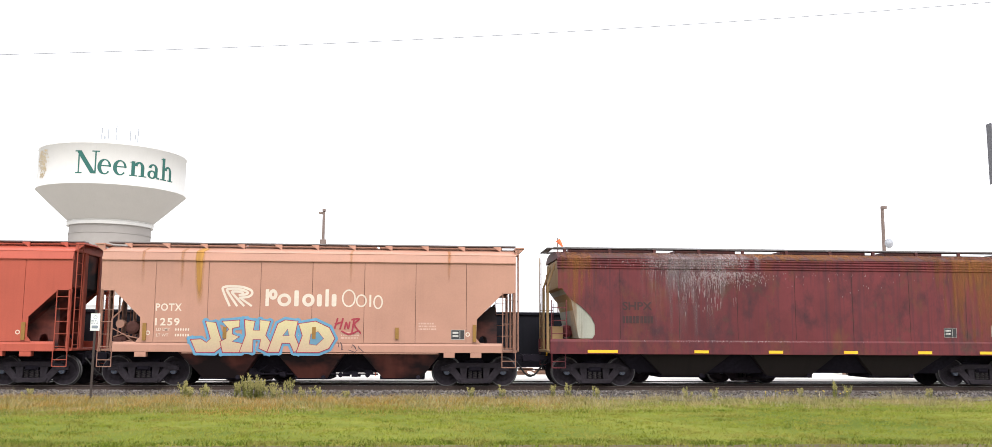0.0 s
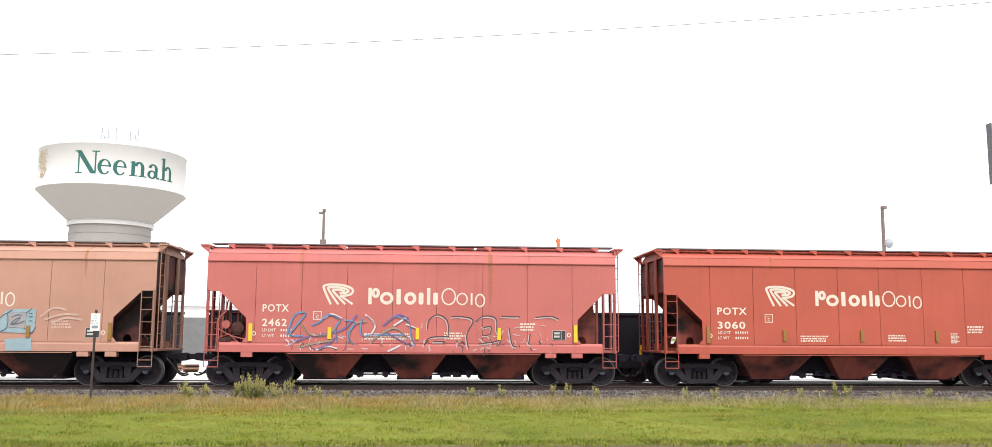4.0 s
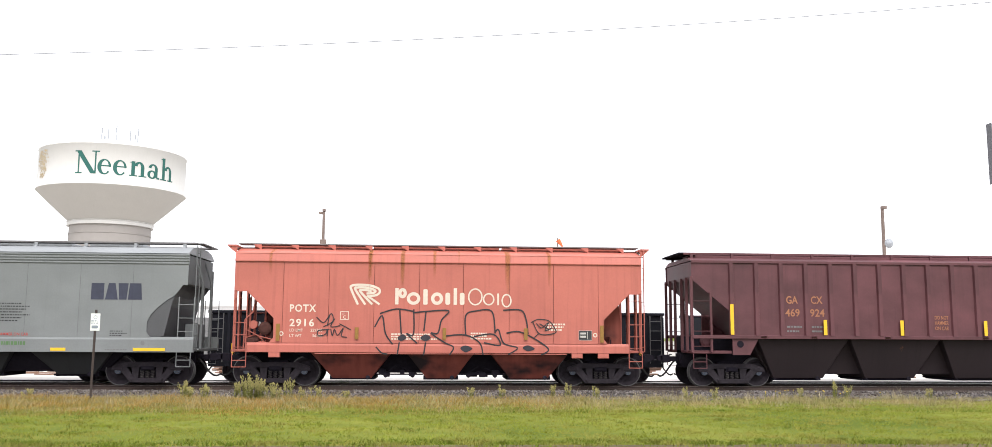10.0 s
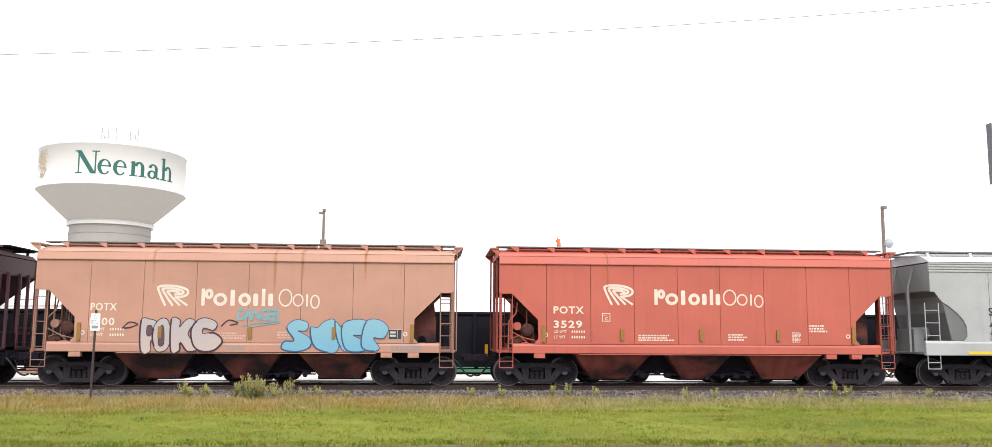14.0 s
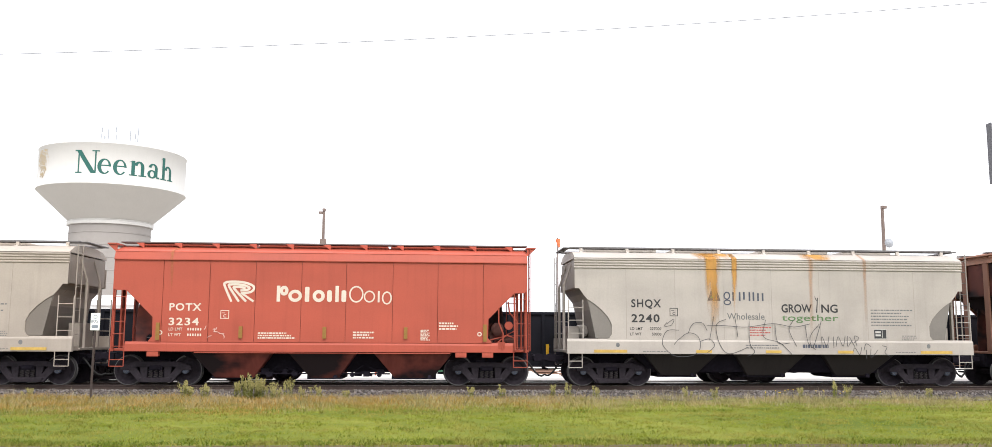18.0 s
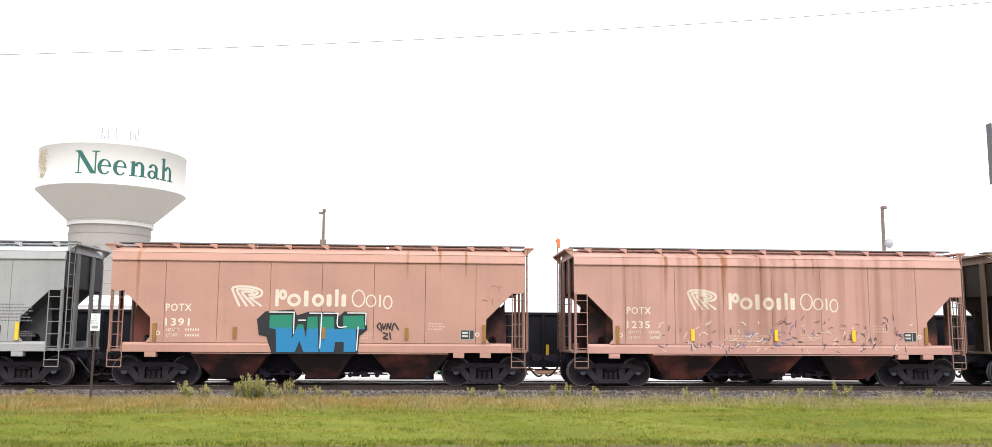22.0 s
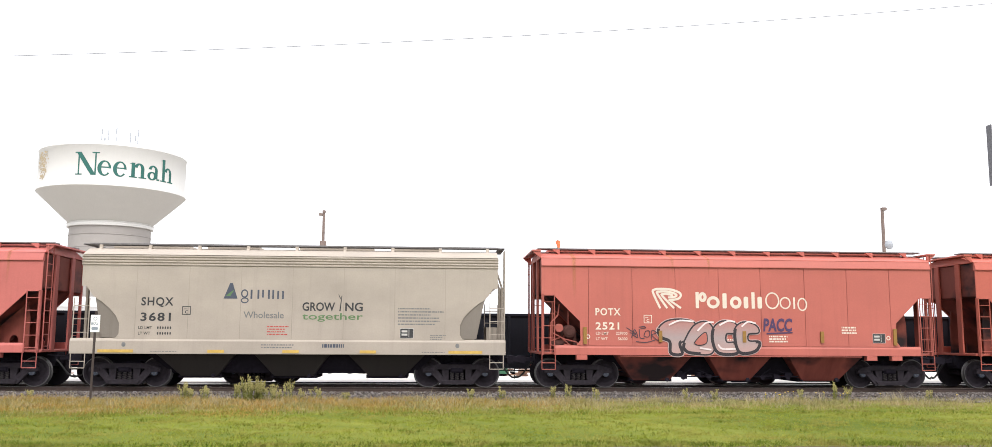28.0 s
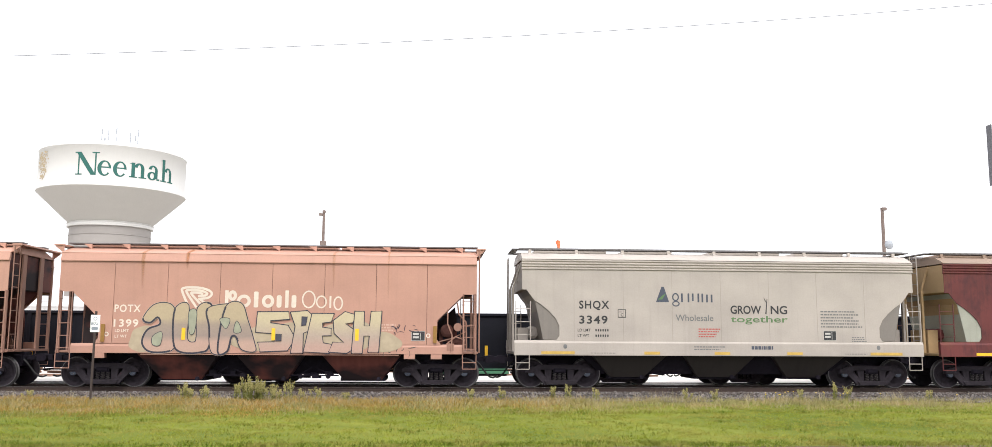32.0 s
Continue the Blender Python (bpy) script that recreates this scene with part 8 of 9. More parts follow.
# 19
c = pellet_car(263.20, "2240", (0.435, 0.392, 0.35), 22, tone="rust-streaked pale grey")
rust_runs(c, [(-1.95, 0.42, 1.5, 4.04), (-1.2, 0.14, 1.1, 4.04)], RUSTRUN)
rust_runs(c, [(1.3, 0.12, 1.2, 4.04), (3.1, 0.1, 1.6, 4.04)], FAINTRUN)
stain(c, -2.7, -0.9, 3.9, RUSTPATCH, True)
stain(c, 0.9, 2.2, 4.0, RUSTPATCH, True)
strokes(c, (-3.66, 3.94, 1.06, 2.3), [
    [(0.03, 0.74), (0.06, 0.86), (0.05, 0.71), (0.02, 0.68), (0.03, 0.77)],
    [(0.08, 0.58), (0.03, 0.56), (0.01, 0.27), (0.03, 0.06), (0.07, -0.08), (0.14, -0.05), (0.17, 0.15), (0.16, 0.43), (0.12, 0.51), (0.08, 0.35), (0.06, 0.22)],
    [(0.12, 0.51), (0.14, 0.74), (0.18, 0.77), (0.2, 0.57)],
    [(0.23, 0.94), (0.21, 0.34)],
    [(0.28, 0.86), (0.24, 0.72), (0.25, 0.27), (0.29, -0.01), (0.37, 0.15)],
    [(0.32, 0.91), (0.33, 0.42)],
    [(0.2, 0.71), (0.28, 0.7), (0.37, 0.67), (0.48, 0.76), (0.57, 0.68), (0.64, 0.76)],
    [(0.38, 0.83), (0.38, 0.27), (0.4, 0.04), (0.37, -0.07)]] + [
    [(0.45, 0.85), (0.44, 0.42), (0.51, 0.27), (0.56, -0.03)],
    [(0.49, 0.76), (0.5, 0.28), (0.55, 0.27)],
    [(0.57, 0.85), (0.55, 0.6), (0.58, 0.19)],
    [(0.62, 0.74), (0.63, 0.28), (0.66, 0.11)],
    [(0.68, 0.75), (0.64, 0.44), (0.65, 0.15), (0.69, 0.83)],
    [(0.69, 0.19), (0.69, 0.44), (0.71, 0.19), (0.72, 0.44)],
    [(0.74, 0.43), (0.74, 0.15)],
    [(0.75, 0.19), (0.76, 0.44), (0.78, 0.19), (0.79, 0.45)],
    [(0.8, 0.45), (0.8, 0.19), (0.82, 0.35)],
    [(0.81, 0.42), (0.83, 0.19)],
    [(0.83, 0.29), (0.85, 0.4), (0.83, 0.45), (0.84, 0.21)],
    [(0.87, 0.1), (0.88, 0.26), (0.9, 0.19)]] + [
    [(0.82, -0.06), (0.83, 0.16), (0.85, -0.02), (0.86, 0.16)],
    [(0.88, 0.1), (0.88, -0.12)],
    [(0.9, 0.13), (0.9, -0.09), (0.93, 0.1)],
    [(0.95, 0.21), (0.97, 0.17), (0.96, 0.04), (0.98, -0.06)],
    [(0.17, 0.3), (0.21, 0.36), (0.23, 0.19), (0.2, 0.02)]], (0.055, 0.055, 0.06), 0.0085, "thin black line graffiti", -TW - 0.046)
# 20
c = potash(277.37, "1025", (0.445, 0.225, 0.158), 23, gear=-1, ends=YELLOW, tape=OCHRE)
# 21
p = paints("blue_grey_paint", (0.36, 0.358, 0.35), 24, 0.05, 0.25, low=(0.06, 0.06, 0.065), roof=(0.48, 0.50, 0.52))
c = hopper_car(291.55, "hopper_car", "blue-grey covered hopper car with dark lettering", p, -1, "wide")
TRAIN.append((c, 291.55, TH - 1.24))
pellet_car_marks(c, "NAHX", "200782", random.Random(4), "trap")
for x, z0, z1 in ((-5.0, 1.39, 1.92), (-2.05, 1.42, 1.86), (0.0, 1.42, 1.86), (2.02, 1.42, 1.86), (5.08, 1.39, 1.92)):
    part("reflector", cached(("t_tape", round(z1 - z0, 2)), lambda: Geo().box(-0.055, 0.055, -0.02, 0.02, 0, z1 - z0).mesh("reflector")), c, YELLOW).location = (x, -TW - 0.034, z0)
rust_runs(c, [(2.3, 0.16, 1.9, 3.82), (-0.8, 0.1, 2.6, 3.82)], FAINTRUN)
worn(c, -3.2, 1.45, 0.8, 0.4, (0.30, 0.31, 0.33), 46, 9, 0.01)
# 22
c = potash(305.65, "1391", (0.475, 0.262, 0.200), 25, tone="faded pink")
WHBOX = (-1.9, 1.4, 1.06, 2.34)
mural(c, WHBOX, [
    [(0, 0.77), (0.07, 0.95), (0.33, 1), (0.36, 0.86), (0.47, 0.95), (0.71, 0.95), (0.75, 0.85), (0.8, 0.96), (1, 0.95), (1.01, 0.54), (0.94, 0.4), (0.93, -0.02), (0.14, -0.03), (0.09, 0.38), (0.02, 0.41)]], (0.008, 0.009, 0.012), (0.008, 0.009, 0.012), 0.02, label="black shadow of the block letters")
mural(c, WHBOX, [
    [(0.11, 0.88), (0.32, 0.89), (0.32, 0.31), (0.37, 0.66), (0.42, 0.66), (0.45, 0.32), (0.46, 0.84), (0.55, 0.85), (0.57, 0), (0.43, 0), (0.39, 0.27), (0.35, 0), (0.18, 0), (0.17, 0.54), (0.11, 0.57)],
    [(0.57, 0.85), (0.7, 0.85), (0.71, 0.55), (0.79, 0.55), (0.79, 0.87), (0.98, 0.88), (0.99, 0.55), (0.91, 0.55), (0.91, 0.01), (0.8, 0.01), (0.8, 0.25), (0.72, 0.24), (0.71, 0.01), (0.58, 0)]], fade_ink("green_to_blue_spray", [(1.74, (0.008, 0.19, 0.40)), (1.82, (0.006, 0.20, 0.115))]), (0.008, 0.009, 0.012), 0.03, label="green and blue block-letter graffiti with black edge", y=-TW - 0.024)
strokes(c, WHBOX, [[(0.11, 0.95), (0.33, 0.95)], [(0.335, 0.95), (0.335, 0.45)], [(0.38, 0.76), (0.44, 0.76)], [(0.48, 0.93), (0.58, 0.93)], [(0.59, 0.93), (0.58, 0.1)], [(0.61, 0.93), (0.73, 0.93)], [(0.74, 0.93), (0.74, 0.62), (0.82, 0.61)], [(0.83, 0.94), (1.0, 0.94)], [(1.0, 0.93), (1.0, 0.66)], [(0.93, 0.6), (0.92, 0.05)]], (0.75, 0.74, 0.72), 0.016, "white highlight lines", -TW - 0.047)
strokes(c, (1.75, 2.4, 1.45, 1.98), [[(0.1, 0.6), (0, 0.8), (0.15, 0.95), (0.2, 0.5)], [(0.25, 0.9), (0.3, 0.6), (0.4, 0.9)], [(0.45, 0.6), (0.5, 0.95), (0.6, 0.6), (0.65, 0.95)], [(0.7, 0.55), (0.8, 0.95), (1.0, 0.6)], [(0.3, 0.4), (0.5, 0.3), (0.3, 0.1), (0.5, 0.05)], [(0.6, 0.4), (0.65, 0.05)]], (0.03, 0.02, 0.02), 0.022, "black marker tag")
worn(c, 5.0, 2.6, 0.7, 0.6, (0.25, 0.14, 0.10), 53, 8, 0.01)
# 23
c = potash(319.9, "1235", PINK, 26, tone="rust-stained pink", rust=0.14, streak=0.12, tape=YELLOW, ends=OLIVE)
worn(c, -3.7, 1.1, 3.6, 0.95, (0.64, 0.50, 0.44), 54, 34, 0.018, "pale worn graffiti lines")
worn(c, -3.7, 1.1, 3.6, 0.7, (0.10, 0.07, 0.09), 55, 26, 0.014, "dark worn graffiti lines")
worn(c, -0.2, 1.1, 4.6, 1.05, (0.10, 0.07, 0.09), 56, 60, 0.014, "dark worn graffiti lines")
worn(c, -1.0, 1.3, 2.4, 0.6, (0.18, 0.20, 0.34), 57, 16, 0.018, "blue worn graffiti lines")
worn(c, 0.8, 1.1, 3.8, 0.9, (0.66, 0.50, 0.44), 58, 26, 0.014, "pale worn graffiti lines")
stain(c, -6.3, 6.3, 1.1, stain_mat("faint_long_runs", (0.34, 0.17, 0.10), 14.0, 2.6, 0.5, 0.10, 0.05, 0.25))
rust_runs(c, [(-2.3, 0.14, 1.8, 3.82), (-1.5, 0.16, 2.0, 3.82), (-3.4, 0.10, 2.6, 3.82)], RUSTDARK)
# 24, 25
TAN = (0.262, 0.186, 0.138)
for center, num, seed in ((333.97, "20783", 27), (348.24, "20789", 28)):
    p = paints("tan_paint", shade(TAN, 1.15 if num == "20783" else 1.0), seed, 0.12 if num == "20783" else 0.35, 0.35, low=(0.045, 0.033, 0.026) if num == "20783" else (0.034, 0.025, 0.020))
    c = hopper_car(center, "hopper_car", "tan covered hopper car with a pale grey paint patch", p, 0, "wide")
    TRAIN.append((c, center, TH - 1.24))
    part("paint_patch", Geo().box(-1.98, 1.98 if num == "20783" else 2.05, -TW - 0.013, -TW - 0.001, 1.76, 3.78).mesh("paint_patch", [paint("grey_patch", (0.40, 0.405, 0.415), seed, 0.02 if num == "20783" else 0.16, 0.2)]), c)
    if num == "20783":
        part("number_patch", Geo().box(-3.98, -2.9, -TW - 0.004, -TW - 0.001, 2.24, 2.58).mesh("number_patch", [ink((0.33, 0.275, 0.21))]), c)
    nx = -3.98 if num == "20783" else -4.45
    reporting(c, "NAHX", num, nx, 2.30, 0.25, 0.95, BLACKP, 0.44, 0.03)
    limits(c, nx, 1.66, BLACKP, random.Random(3))
    class_box(c, -2.25, 2.0, BLACKP)
    g = Geo()
    text_bars(g, -0.7, 1.45, 0.9, 0.3, 3, SIDE, random.Random(seed))
    text_bars(g, 0.3, 1.45, 1.0, 0.25, 3, SIDE, random.Random(seed + 1))
    text_bars(g, 3.3, 1.45, 0.6, 0.25, 3, SIDE, random.Random(seed + 2))
    mark_mesh(g, c, "stencil", GREYP)
    label_panel(c, TH - 2.0, 1.45)
    for x in (-5.04, -1.96, 0.05, 2.08, 5.1):
        hh = 1.0 if abs(x) > 4 else 0.48
        part("reflector", cached(("n_tape", hh), lambda: Geo().box(-0.06, 0.06, -0.004, 0.004, 0, hh).mesh("reflector")), c, YELLOW if num == "20783" else OCHRE).location = (x, -TW - 0.012, 1.40)
    if num == "20783":
        rust_runs(c, [(-4.4, 0.12, 1.6, 3.82), (-2.6, 0.16, 1.5, 3.82), (2.9, 0.14, 1.8, 3.82), (4.1, 0.12, 2.2, 3.82), (-5.4, 0.1, 2.6, 3.82)], FAINTRUN)
        stain(c, -6.3, 6.3, 3.85, stain_mat("roof_rust_thin", (0.30, 0.14, 0.06), 5.0, 2.5, 0.5, 0.2))
    if num == "20789":
        rust_runs(c, [(-2.3, 0.24, 1.6, 3.82), (2.5, 0.5, 1.5, 3.82), (3.2, 0.3, 1.7, 3.82), (-3.6, 0.2, 1.9, 3.82), (0.3, 0.14, 2.2, 3.82)], RUSTDARK)
        stain(c, -6.3, 6.3, 3.85, stain_mat("roof_rust", (0.30, 0.14, 0.06), 4.0, 2.5, 0.65, 0.26))
        stain(c, -6.3, 6.3, 1.07, stain_mat("long_rust_runs", (0.30, 0.13, 0.055), 12.0, 2.2, 0.75, 0.16, 0.05, 0.25), label="broad brown rust runs down the side")
# 26
c = potash(362.34, "1735", PINK, 29, tone="faded pink", ends=YELLOW, tape=YELLOW, rust=0.12)
cloud(c, -3.7, 1.3, 7.6, 1.28, (0.24, 0.125, 0.105), 62, 9, "brown sprayed clouds", -TW - 0.012)
mural(c, (-4.51, 3.49, 1.06, 2.42), [
    [(0.01, 0.12), (0.07, 0.15), (0.1, 0.5), (0.13, 0.4), (0.15, 0.79), (0.11, 0.71), (0.11, 0.85), (0.18, 0.93), (0.18, 0.74), (0.23, 0.71), (0.28, 0.6), (0.26, 0.39), (0.24, 0.38), (0.29, 0.07), (0.26, -0.03), (0.19, 0.39), (0.16, 0.15), (0.18, -0.03), (0.03, -0.03)],
    [(0.25, 0.86), (0.34, 0.96), (0.32, 0.68), (0.36, 0.75), (0.38, 0.61), (0.38, 0.45), (0.33, 0.39), (0.43, -0.02), (0.34, -0.02), (0.29, 0.3), (0.27, 0.39), (0.29, 0.6)],
    [(0.38, 0.82), (0.46, 0.93), (0.44, 0.61), (0.43, 0.4), (0.49, 0.18), (0.51, -0.02), (0.42, -0.02), (0.4, 0.25), (0.37, 0.54)]] + [
    [(0.46, 0.62), (0.5, 0.96), (0.55, 0.92), (0.6, 0.83), (0.63, 0.68), (0.6, 0.6), (0.56, 0.71), (0.55, 0.54), (0.58, 0.4), (0.57, 0.17), (0.5, 0.24), (0.52, 0.46), (0.47, 0.5)],
    [(0.59, 0.57), (0.64, 0.74), (0.69, 0.76), (0.7, 0.54), (0.66, 0.33), (0.65, 0.12), (0.6, -0.02), (0.61, 0.26)],
    [(0.68, 0.82), (0.77, 0.91), (0.81, 0.86), (0.81, 0.55), (0.84, 0.19), (0.83, -0.01), (0.68, 0.07), (0.7, 0.4)],
    [(0.81, 0.54), (0.86, 0.62), (0.9, 0.57), (0.93, 0.4), (1, 0.15), (0.92, 0.19), (0.89, 0.03), (0.82, -0.01)]], fade_ink("blue_spray", [(1.2, (0.010, 0.045, 0.16)), (2.1, (0.016, 0.075, 0.22))]), (0.58, 0.62, 0.66), 0.042,
      holes=[
    [(0.19, 0.56), (0.23, 0.53), (0.24, 0.3), (0.21, 0.33)],
    [(0.75, 0.61), (0.77, 0.4), (0.75, 0.13), (0.72, 0.21)],
    [(0.42, 0.18), (0.46, 0.13), (0.48, 0.02), (0.43, 0.02)],
    [(0.3, 0.54), (0.34, 0.6), (0.35, 0.51), (0.31, 0.45)],
    [(0.08, 0.08), (0.13, 0.11), (0.12, 0.01), (0.07, 0.01)],
    [(0.62, 0.51), (0.65, 0.57), (0.65, 0.4), (0.62, 0.37)],
    [(0.84, 0.43), (0.87, 0.49), (0.86, 0.26), (0.84, 0.19)]], hole=(0.52, 0.55, 0.58), label="dark blue wild-style graffiti with a white edge", y=-TW - 0.030)
g = Geo()
on_side(g, letters("AMPL", 0.2, 0.01, 0.7), -4.95, 1.12, -TW - 0.020)
spray(c, "graffiti_line", g, ink((0.6, 0.6, 0.62)), "small white sprayed tag")
# 27
c = potash(376.4, "2151", ROSE, 30, tone="rose red")
# 28
c = pellet_car(390.28, "3681", (0.395, 0.34, 0.285), 31, tone="beige-grey")
# 29
c = potash(404.36, "2521", (0.465, 0.128, 0.098), 32, gear=-1, tone="rose red")
mural(c, (-2.61, 0.64, 1.14, 2.30), [
    [(-0.01, 0.6), (0.07, 0.82), (0.21, 0.88), (0.34, 0.8), (0.35, 0.57), (0.26, 0.36), (0.2, 0.24), (0.22, -0.04), (0.11, -0.02), (0.1, 0.29), (0.02, 0.4)],
    [(0.24, 0.22), (0.34, 0.7), (0.46, 0.82), (0.53, 0.62), (0.54, 0.24), (0.5, -0.02), (0.34, -0.02), (0.26, 0.04)],
    [(0.53, 0.6), (0.62, 0.83), (0.75, 0.78), (0.75, 0.55), (0.66, 0.52), (0.66, 0.27), (0.77, 0.25), (0.76, -0.02), (0.59, -0.02), (0.53, 0.22)],
    [(0.75, 0.61), (0.83, 0.81), (0.95, 0.74), (0.98, 0.56), (0.88, 0.52), (0.88, 0.31), (0.99, 0.28), (0.95, 0.05), (0.82, -0.02), (0.76, 0.15)]], fade_ink("silver_pink_spray", [(1.1, (0.46, 0.28, 0.25)), (1.6, (0.36, 0.28, 0.27)), (2.3, (0.44, 0.16, 0.13))]), (0.02, 0.014, 0.018), 0.05, True,
      [
    [(0.35, 0.27), (0.42, 0.48), (0.46, 0.52), (0.46, 0.27), (0.39, 0.21)]], (0.40, 0.12, 0.09), (0.50, 0.36, 0.34), 0.022, "silver bubble-letter graffiti with black outline")
strokes(c, (-2.61, 0.64, 1.14, 2.30), [[(0.1, 0.75), (0.2, 0.86), (0.33, 0.84)], [(0.38, 0.6), (0.46, 0.8), (0.53, 0.82)], [(0.6, 0.75), (0.68, 0.86), (0.74, 0.84)], [(0.82, 0.72), (0.88, 0.84), (0.95, 0.8)], [(0.58, 0.2), (0.62, 0.1), (0.74, 0.1)], [(0.4, 0.12), (0.5, 0.08)]], (0.72, 0.62, 0.60), 0.026, "pale highlights on the letters", -TW - 0.044)
g = Geo()
on_side(g, letters("PACC", 0.38, 0.035, 0.95, 0.1), 0.75, 1.83, -TW - 0.017)
flat(g, [(0.85, 1.72), (1.7, 1.76), (1.7, 1.80), (0.85, 1.77)], -TW - 0.018)
spray(c, "graffiti_line", g, ink((0.06, 0.03, 0.09)), "dark violet sprayed tag")
strokes(c, (-3.65, -2.65, 1.45, 1.95), [[(0, 0.9), (0.3, 0.5), (0.1, 0.6)], [(0.15, 0.3), (0.25, 0.8), (0.35, 0.3), (0.2, 0.45)], [(0.4, 0.8), (0.42, 0.3), (0.55, 0.25)], [(0.6, 0.7), (0.55, 0.4), (0.7, 0.35), (0.72, 0.7), (0.6, 0.7)], [(0.78, 0.2), (0.8, 0.75), (0.95, 0.6), (0.8, 0.45), (1.0, 0.1)], [(0.3, 0.05), (0.6, 0.0), (0.9, 0.15)], [(0.4, 0.95), (0.55, 1.0), (0.6, 0.9), (0.45, 0.88)]], (0.05, 0.03, 0.04), 0.013, "thin dark marker tag")
# 30
c = potash(418.59, "3992", RED, 33, gear=1, tone="bright red")
# 31
c = potash(432.68, "1453", (0.485, 0.27, 0.20), 34, gear=1, tone="faded pink", tape=YELLOW, ends=OLIVE)
cloud(c, -3.5, 1.06, 8.0, 0.95, (0.25, 0.15, 0.27), 81, 10, "purple sprayed cloud behind the letters")
mural(c, (-3.38, 4.07, 1.06, 2.15), [
    [(0.02, 0.42), (0.03, 0.71), (0.08, 0.83), (0.12, 0.88), (0.12, 0.62), (0.08, 0.59), (0.08, 0.44), (0.14, 0.36), (0.15, 0.13), (0.12, -0.05), (0.02, -0.05), (0.04, 0.17), (0.09, 0.2), (0.03, 0.27)],
    [(0.13, 0.8), (0.14, 0.89), (0.23, 0.8), (0.23, 0.64), (0.18, 0.62), (0.18, 0.51), (0.22, 0.49), (0.21, 0.34), (0.17, 0.32), (0.18, 0.18), (0.25, 0.18), (0.25, -0.03), (0.14, -0.03)],
    [(0.23, -0.03), (0.25, 0.89), (0.3, 0.87), (0.34, 0.28), (0.35, 0.17), (0.34, -0.02), (0.3, 0.05), (0.29, 0.17), (0.27, 0.12), (0.27, -0.03)]] + [
    [(0.31, 0.43), (0.34, 0.72), (0.39, 0.86), (0.4, 0.67), (0.36, 0.56), (0.35, 0.45), (0.42, 0.42), (0.46, 0.19), (0.43, 0), (0.34, -0.04), (0.35, 0.16), (0.4, 0.19), (0.32, 0.26)],
    [(0.48, 0.07), (0.48, 0.27), (0.52, 0.51), (0.53, 0.5), (0.53, 0.06), (0.51, 0.06), (0.51, 0.16)],
    [(0.56, -0.04), (0.57, 0.8), (0.62, 0.83), (0.61, 0.25), (0.66, 0.22), (0.66, -0.01)],
    [(0.64, 0), (0.63, 0.46), (0.65, 0.83), (0.69, 0.83), (0.71, 0.47), (0.74, 0.01), (0.7, -0.01), (0.69, 0.18), (0.67, 0.15), (0.67, -0.01)]] + [
    [(0.7, 0.83), (0.74, 0.84), (0.75, 0.45), (0.76, 0.64), (0.78, 0.45), (0.79, 0.94), (0.82, 0.86), (0.82, 0.18), (0.8, -0.03), (0.77, -0.03), (0.76, 0.18), (0.75, -0.01), (0.73, 0.09)],
    [(0.81, 0.54), (0.83, 0.84), (0.89, 0.88), (0.89, 0.69), (0.86, 0.56), (0.91, 0.39), (0.93, 0.21), (0.9, -0.01), (0.82, -0.03), (0.83, 0.17), (0.88, 0.2), (0.81, 0.31)],
    [(0.88, 0.88), (0.99, 0.82), (0.98, 0.46), (0.96, 0.53), (0.95, 0.19), (0.96, -0.01), (0.92, -0.01), (0.92, 0.52), (0.88, 0.58)]], fade_ink("green_spray", [(1.50, (0.015, 0.13, 0.055)), (1.56, (0.02, 0.25, 0.10)), (2.1, (0.03, 0.27, 0.13))]), (0.012, 0.02, 0.014), 0.045,
      holes=[
    [(0.27, 0.47), (0.29, 0.47), (0.29, 0.31), (0.27, 0.31)],
    [(0.66, 0.53), (0.67, 0.53), (0.68, 0.36), (0.66, 0.34)]], label="bright green block graffiti with dark outline", y=-TW - 0.030, line=(0.30, 0.38, 0.17))
strokes(c, (-3.38, 4.07, 1.06, 2.15), [[(0.0, 0.5), (0.05, 0.5)], [(0.02, 0.62), (0.02, 0.4)], [(0.16, 0.45), (0.22, 0.45)], [(0.19, 0.58), (0.19, 0.3)], [(0.63, 0.6), (0.70, 0.6)], [(0.665, 0.75), (0.665, 0.45)], [(0.88, 0.15), (0.98, 0.18)], [(0.91, 0.25), (0.95, 0.05)], [(0.02, 0.1), (0.06, 0.25), (0.08, 0.08)]], (0.70, 0.68, 0.66), 0.012, "white sprayed sparkles", -TW - 0.05)
